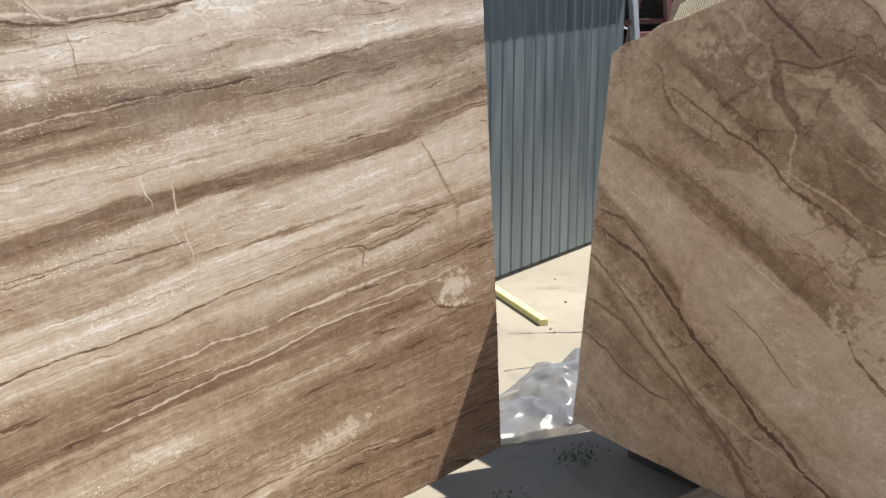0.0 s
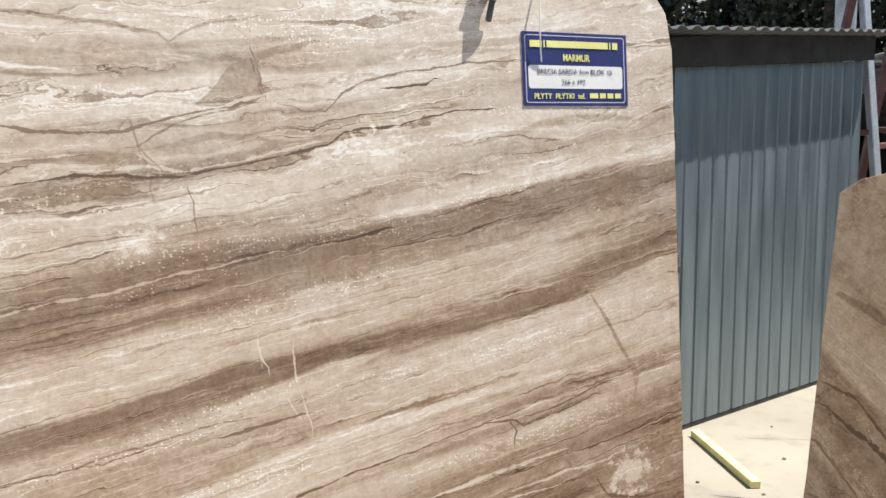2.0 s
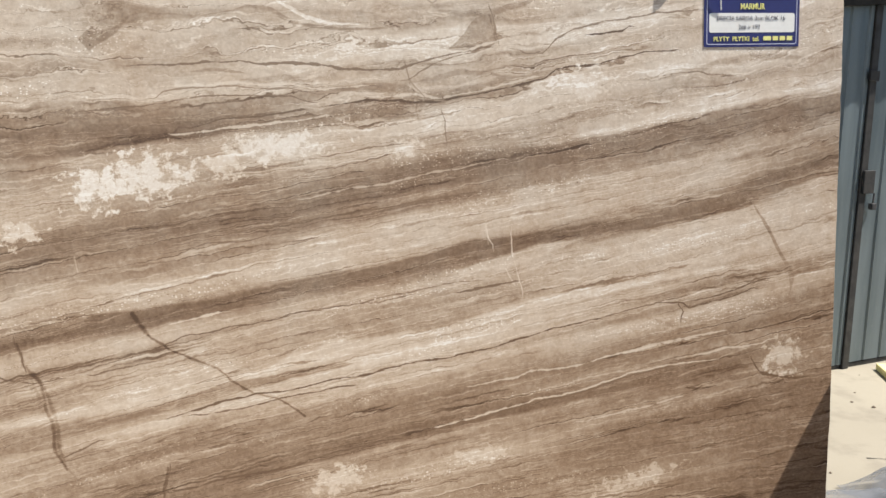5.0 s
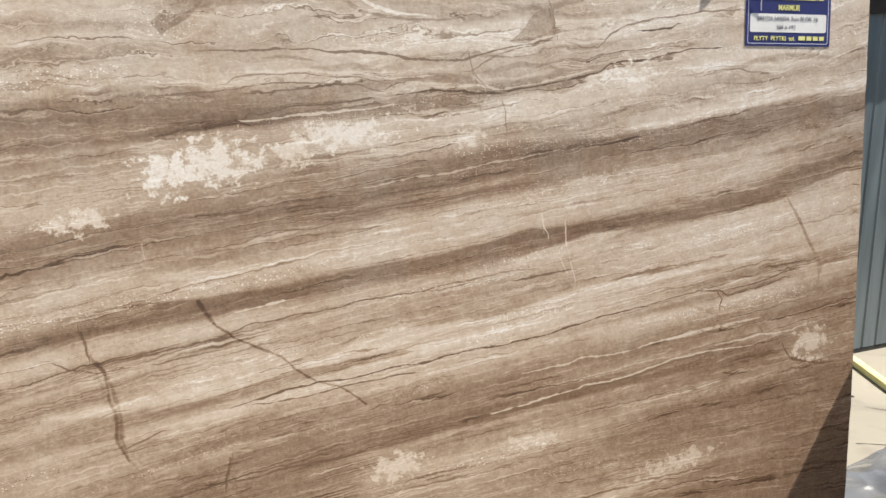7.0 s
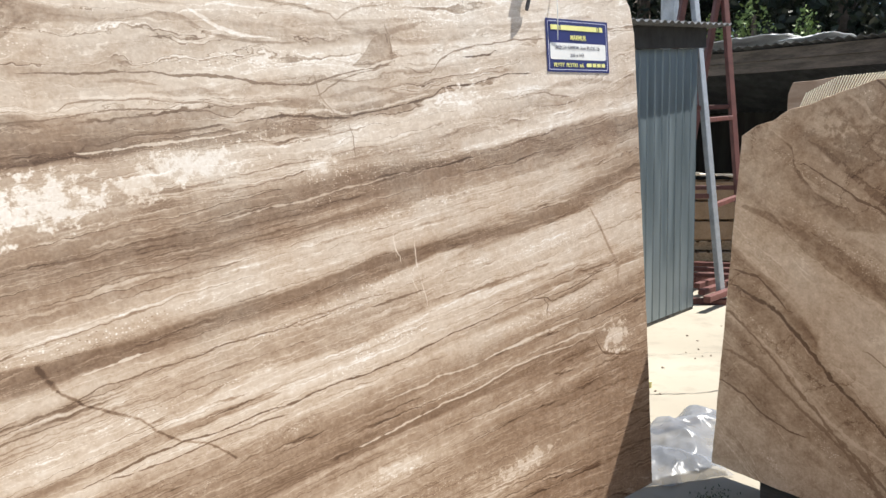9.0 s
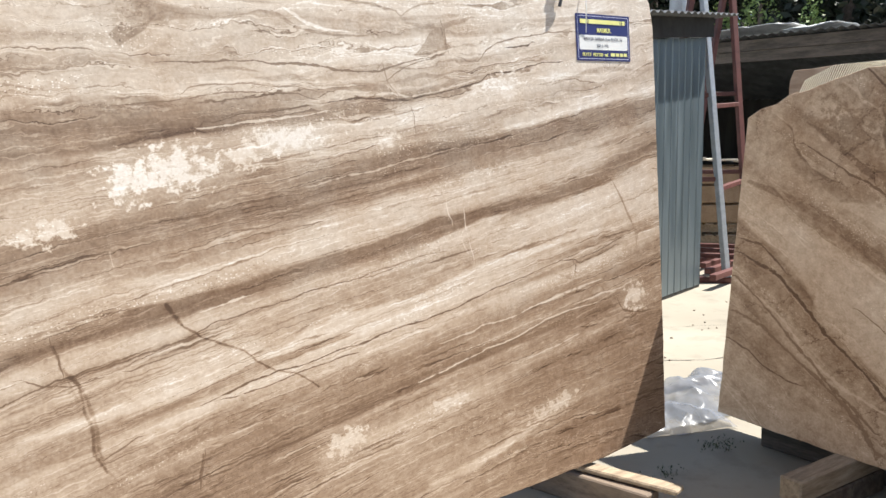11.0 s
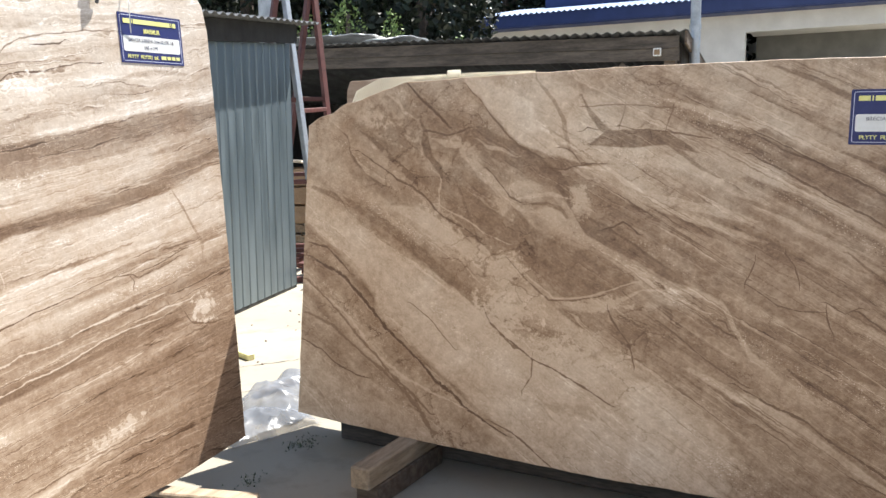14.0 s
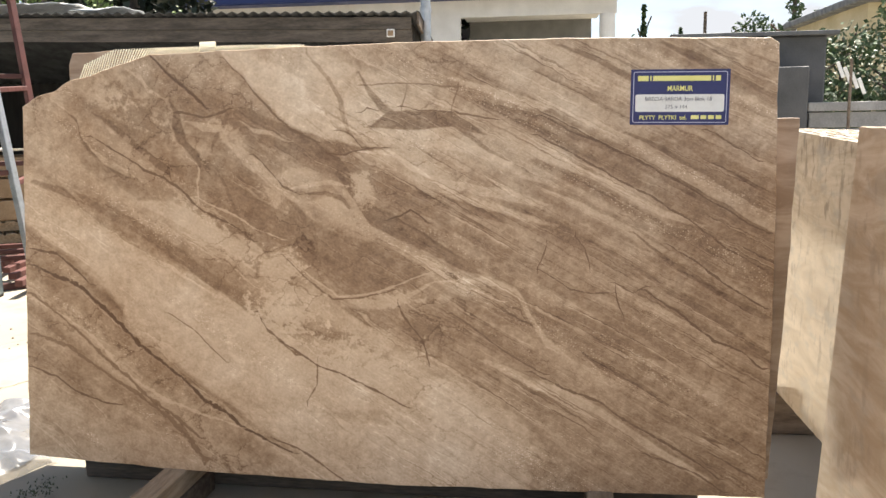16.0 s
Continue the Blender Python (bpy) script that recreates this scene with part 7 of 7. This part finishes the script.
# ---- sheets on the shelter roof ----
def tarp(m, w, d, seed, label):
    bm = bmesh.new()
    bmesh.ops.create_grid(bm, x_segments=26, y_segments=18, size=0.5)
    for v in bm.verts:
        v.co.x *= w
        v.co.y *= d
        q = Vector((v.co.x * 3, v.co.y * 3, seed))
        v.co.z = 0.035 * noise.fractal(q, 0.9, 2.1, 4) + 0.06 * (1 - (2 * v.co.x / w) ** 2)
    r = bmesh.ops.extrude_face_region(bm, geom=bm.faces[:])
    bmesh.ops.translate(bm, vec=(0, 0, -0.01), verts=[v for v in r["geom"] if isinstance(v, bmesh.types.BMVert)])
    bmesh.ops.recalc_face_normals(bm, faces=bm.faces)
    ob = obj_from("roof_tarp", bm, M_WHITE)
    ob.matrix_world = m
    return tagged(ob, label, "tarpaulin")


tarp(pose(8.5, 5.0, 3.06, 0, 9, 8), 1.0, 1.7, 2.0, "crumpled white sheet lying on the shelter roof")
tarp(pose(8.4, 3.75, 2.98, 0, 9, -5), 0.8, 0.8, 5.0, "small pale sheet lying on the shelter roof")


# ---- white building with a blue roof ----
def building():
    b = thing("white_building", pose(27, 0, 0), "white rendered building with a blue metal roof", "building")
    # front wall with one wide opening
    z_top, y_l, y_r = 6.0, 10.1, -4.7
    oy0, oy1, oz = -4.0, 0.72, 5.16
    part("wall", box(0, oy1, 0, 0.35, y_l, z_top), M_WHITEWALL, b)
    part("wall", box(0, oy0, oz, 0.35, oy1, z_top), M_WHITEWALL, b)
    part("column", beam((0.2, -4.4, 0), (0.2, -4.4, oz), 0.55, 0.55, 0, None, 20), M_WHITEWALL, b)
    part("wall", box(0, y_r, oz, 0.35, oy0, z_top), M_WHITEWALL, b)
    # white wall's shade inside the opening, painted as a grey base colour
    part("porch_wall", box(2.6, -4.0, 0, 2.9, 0.6, z_top), M_PORCH_SHADE, b, "inner porch wall with its shade put into the grey colour")
    part("side_wall", box(2.9, -4.0, 0, 9, -3.7, z_top), M_WHITEWALL, b)
    part("back_wall", box(9, -4.0, 0, 9.3, 10.1, z_top), M_WHITEWALL, b)
    part("side_wall", box(0.35, 9.8, 0, 9, 10.1, z_top), M_WHITEWALL, b)
    part("porch_ceiling", box(0.35, -4.2, 5.3, 2.6, 0.7, 5.4), M_WHITEWALL, b)
    part("soffit", box(-0.75, -4.95, 5.74, 0.0, 10.6, 5.82), M_BLUETRIM, b)
    part("gutter_board", box(-0.80, -5.0, 5.78, -0.752, 10.6, 6.2, 0.01), M_BLUETRIM, b, "dark blue eaves board")
    bm = bmesh.new()
    cols = []
    n = 300
    for k in range(n + 1):
        y = -5.05 + 15.75 * k / n
        z = 6.21 + 0.035 * math.sin(k * math.pi / 2)
        cols.append((bm.verts.new((-0.9, y, z)), bm.verts.new((4.8, y, z + 1.1))))
    for p, q in zip(cols, cols[1:]):
        bm.faces.new((p[0], q[0], q[1], p[1]))
    part("roof", bm, M_BLUEROOF, b, "blue corrugated roof")
    part("roof_back", beam((7.2, -5.05, 6.9), (7.2, 10.7, 6.9), 5.0, 0.05, 0), M_BLUEROOF, b)
    part("upper_trim", box(3.6, -2.5, 7.0, 4.6, 9.0, 8.0, 0.02), M_BLUETRIM, b)


building()


# ---- right-hand distance ----
gb = thing("site_container", pose(9, -5.35, 0), "dark grey sheet-clad site box beyond the yard", "container")
part("body", box(0, -0.22, 0, 1.6, 1.2, 2.13, 0.02), M_GREYBOX, gb)
part("upper_body", box(0.6, -0.62, 0, 3.0, 1.4, 2.58, 0.03), M_GREYBOX, gb)
part("roof", box(0.5, -0.75, 2.58, 3.1, 1.5, 2.64, 0.01), M_ROOF, gb)
lw = thing("block_wall", pose(9.2, -6.2, 0), "low grey block wall beyond the yard", "wall")
for k in range(7):
    part("course", box(0, -3.5, 0.22 * k, 0.24, 0.55, 0.22 * k + 0.205, 0.008), M_BLOCK, lw)
part("capping", box(-0.05, -3.55, 1.54, 0.29, 0.58, 1.66, 0.01), M_BLOCK, lw, "pale grey capping")
hs = thing("far_house", pose(24.5, -14.6, 0), "ochre rendered house with a dark roof far off", "house")
part("wall", box(0, -4, 0, 7, 2.6, 4.9), M_HOUSE, hs)
part("roof", box(-0.4, -4.4, 4.9, 7.4, 3.0, 5.15, 0.05), M_ROOF, hs)
part("window", box(-0.03, -0.3, 2.8, 0.02, 0.9, 4.1, 0.02), M_GREYBOX, hs)
tagged(obj_from("mast", beam((40, -10.17, 0), (40, -10.17, 6.7), 0.16, 0.16, 0, None, 10), M_OLDWOOD), "wooden pole far off among trees", "mast")


# ---- trees ----
def foliage(name, centre, radius, count, size, material, parent, seed, shape="round", gaps=0.35):
    rnd = random.Random(seed)
    verts, faces = [], []
    cx, cy, cz = centre
    rx, ry, rz = radius
    tries = 0
    while len(faces) < count and tries < count * 8:
        tries += 1
        if shape == "cone":
            h = rnd.random() ** 1.3
            a = rnd.uniform(0, 2 * math.pi)
            r = (1 - h) * math.sqrt(rnd.uniform(0.25, 1)) * (0.82 + 0.3 * math.sin(h * 46 + seed))
            p = Vector((r * math.cos(a), r * math.sin(a), -1 + 2 * h))
        else:
            p = Vector((rnd.gauss(0, 1), rnd.gauss(0, 1), rnd.gauss(0, 1))).normalized() * rnd.uniform(0.45, 1) ** 0.6
        q = Vector((cx + p.x * rx, cy + p.y * ry, cz + p.z * rz))
        if noise.noise(q * (1.6 / max(0.6, rx * 0.5)) + Vector((seed, 0, 0))) < -gaps + 0.1:
            continue
        u = Vector((rnd.gauss(0, 1), rnd.gauss(0, 1), rnd.gauss(0, 1))).normalized()
        w = u.orthogonal().normalized()
        w = Matrix.Rotation(rnd.uniform(0, 6.28), 3, u) @ w
        s = size * rnd.uniform(0.6, 1.3)
        i = len(verts)
        verts += [q - w * s * 0.5, q + u.cross(w) * s * 0.28, q + w * s * 0.6, q - u.cross(w) * s * 0.28]
        faces.append((i, i + 1, i + 2, i + 3))
    mesh = bpy.data.meshes.new(name)
    mesh.from_pydata(verts, [], faces)
    mesh.materials.append(material)
    ob = new(name, mesh)
    ob.parent = parent
    return ob


def tree(x, y, height, spread, material, label, seed, count=3000, leaf=0.12, shape="round", group="trees"):
    rnd = random.Random(seed)
    t = thing("tree", pose(x, y, 0), label, "tree", group)
    bm = bmesh.new()
    bmesh.ops.create_cone(bm, cap_ends=True, segments=10, radius1=height * 0.03, radius2=height * 0.008, depth=height * 0.9, matrix=Matrix.Translation((0, 0, height * 0.45)))
    for k in range(7):
        a, z = rnd.uniform(0, 6.28), height * rnd.uniform(0.35, 0.8)
        beam((0, 0, z), (math.cos(a) * spread * 0.7, math.sin(a) * spread * 0.7, z + height * 0.12), height * 0.012, height * 0.012, 0, bm, 6)
    part("trunk", bm, M_BARK, t)
    if shape == "cone":
        foliage("crown", (0, 0, height * 0.53), (spread, spread, height * 0.48), count, leaf, material, t, seed, "cone")
    else:
        foliage("crown", (0, 0, height * 0.62), (spread, spread, height * 0.38), count, leaf, material, t, seed)


for k in range(8):
    tree(15.2 + 1.3 * (k % 3), 6.9 + 1.75 * k, 8.5 + 1.5 * (k % 2), 1.9, M_PINE, "tall dense tree behind the shelter, backlit shade in its leaf colour", 40 + k, 9000, 0.2)
for k in range(9):
    tree(37 + 1.5 * (k % 2), -0.5 + 2.3 * k, 12.5 + 1.5 * (k % 3), 2.6, M_PINE, "tall tree behind the white building, backlit shade in its leaf colour", 140 + k, 3600, 0.42)
for k, (x, y, h, s) in enumerate(((12.6, 7.35, 4.75, 0.55), (12.6, 6.25, 4.3, 0.36), (12.8, 8.4, 4.5, 0.6), (12.7, 4.75, 3.75, 0.28))):
    tree(x, y, h, s, M_LEAF, "young tree with bright green leaves", 60 + k, 1300, 0.085)
for k, (x, y, h, s) in enumerate(((35, -5.2, 6.6, 0.5), (35, -6.6, 6.5, 0.55), (40, -9.0, 5.9, 0.6), (36, -13.2, 8.0, 1.5), (38, -12.0, 6.4, 1.4), (38, -15.5, 6.6, 1.8))):
    tree(x, y, h, s, M_FAR, "slim green tree in the distance", 70 + k, 1500, 0.22, "cone" if k < 4 else "round")
for k in range(9):
    tree(13.2 + 0.6 * (k % 3), -6.6 - 0.62 * k, 2.6 + 0.35 * (k % 4), 0.85, M_FAR, "leafy green garden bush beyond the wall", 80 + k, 1700, 0.11)
belt = new("far_trees")
tagged(belt, "belt of green trees along the horizon", "trees", kind="stuff")
for k in range(26):
    foliage("crown", (46 + 3 * (k % 3), -30 + 2.0 * k, 2.8), (2.2, 1.6, 2.7 + 0.5 * (k % 4)), 420, 0.5, M_FAR, belt, 200 + k)


# ---- crumpled plastic film and weeds ----
def film_material():
    """Thin milky polythene: part clear, part scattering, with a soft gloss."""
    n = Nodes("clear_film")
    v = n.coords()
    n.bump(n.noise(v, 22, 5), 0.25, 0.01)
    n.done((0.30, 0.32, 0.36), 0.25)
    tl = n.add("ShaderNodeBsdfTranslucent")
    tl.inputs["Color"].default_value = (0.30, 0.32, 0.36, 1)
    tr = n.add("ShaderNodeBsdfTransparent")
    m1, m2 = n.add("ShaderNodeMixShader"), n.add("ShaderNodeMixShader")
    m1.inputs[0].default_value = 0.5
    n.feed(n.step(n.noise(v, 5, 4), 0.35, 0.65, 0.25, 0.6), m2.inputs[0])
    n.link(n.bsdf.outputs[0], m1.inputs[1])
    n.link(tl.outputs[0], m1.inputs[2])
    n.link(m1.outputs[0], m2.inputs[1])
    n.link(tr.outputs[0], m2.inputs[2])
    n.link(m2.outputs[0], n.tree.nodes["Material Output"].inputs["Surface"])
    return n.mat


def film(m, w, d, h, seed, label):
    bm = bmesh.new()
    bmesh.ops.create_grid(bm, x_segments=70, y_segments=60, size=0.5)
    for v in bm.verts:
        e = max(0.0, 1 - (2 * v.co.x) ** 4) * max(0.0, 1 - (2 * v.co.y) ** 4)
        q = Vector((v.co.x * w * 3.2, v.co.y * d * 3.2, seed))
        ridge = 1 - abs(noise.noise(q)) * 2
        fine = 1 - abs(noise.noise(q * 3.1)) * 2
        v.co.z = 0.012 + e * h * max(0.0, 0.3 + 0.5 * ridge + 0.16 * fine)
        k = 1 + 0.25 * noise.noise(Vector((v.co.x * 4, v.co.y * 4, seed + 5)))
        v.co.x *= w * k
        v.co.y *= d * k
    for f in bm.faces:
        f.smooth = True
    ob = obj_from("plastic_film", bm, M_FILM)
    ob.matrix_world = m
    return tagged(ob, label, "plastic film")


M_FILM = film_material()
film(pose(0.98, 0.50, 0, 0, 0, 8), 0.8, 0.42, 0.15, 3.3, "crumpled clear plastic wrapping heaped on the concrete")
film(pose(0.55, 0.36, 0, 0, 0, -20), 0.5, 0.34, 0.10, 8.1, "crumpled clear plastic wrapping by the slab's foot")


def weeds(x, y, spread, count, seed):
    rnd = random.Random(seed)
    verts, faces = [], []
    for _ in range(count):
        px, py = x + rnd.gauss(0, spread), y + rnd.gauss(0, spread * 0.7)
        a, hgt, w = rnd.uniform(0, 6.28), rnd.uniform(0.003, 0.012), 0.003
        lean = Vector((math.cos(a), math.sin(a), 0)) * rnd.uniform(0.004, 0.014)
        side = Vector((-math.sin(a), math.cos(a), 0)) * w
        p = Vector((px, py, 0))
        i = len(verts)
        verts += [p - side, p + side, p + lean * 0.5 + side * 0.7 + Vector((0, 0, hgt * 0.6)), p + lean * 0.5 - side * 0.7 + Vector((0, 0, hgt * 0.6)), p + lean + Vector((0, 0, hgt))]
        faces += [(i, i + 1, i + 2, i + 3), (i + 3, i + 2, i + 4)]
    mesh = bpy.data.meshes.new("weeds")
    mesh.from_pydata(verts, [], faces)
    mesh.materials.append(M_GRASS)
    return tagged(new("weeds", mesh), "tuft of thin green weeds in a concrete joint", "weeds", kind="stuff")


weeds(0.46, 0.04, 0.06, 130, 1)
weeds(-0.01, -0.02, 0.04, 60, 2)


# ---- grit on the yard, stake in the garden ----
def grit(count, seed):
    rnd = random.Random(seed)
    bm = bmesh.new()
    for _ in range(count):
        x, y, r = rnd.uniform(0.4, 4.2), rnd.uniform(0.3, 2.2), rnd.uniform(0.004, 0.012)
        res = bmesh.ops.create_icosphere(bm, subdivisions=1, radius=r)
        for v in res["verts"]:
            v.co = Vector((v.co.x * rnd.uniform(0.7, 1.3) + x, v.co.y * rnd.uniform(0.7, 1.3) + y, v.co.z * 0.6 + r * 0.4))
    return tagged(obj_from("grit", bm, M_OLDWOOD), "scattered small stones and chips on the concrete", "grit", kind="stuff")


grit(46, 5)
stake = thing("garden_stake", pose(8.75, -6.0, 0), "dark garden stake with white slats", "stake")
part("pole", beam((0, 0, 0), (0, 0, 2.2), 0.04, 0.04, 0, None, 8), M_OLDWOOD, stake)
for k in range(4):
    part("slat", beam((0, 0.17 - 0.09 * k, 2.16 - 0.07 * k), (0, 0.09 - 0.09 * k, 1.96 - 0.07 * k), 0.012, 0.045, 0.003), M_WHITE, stake)
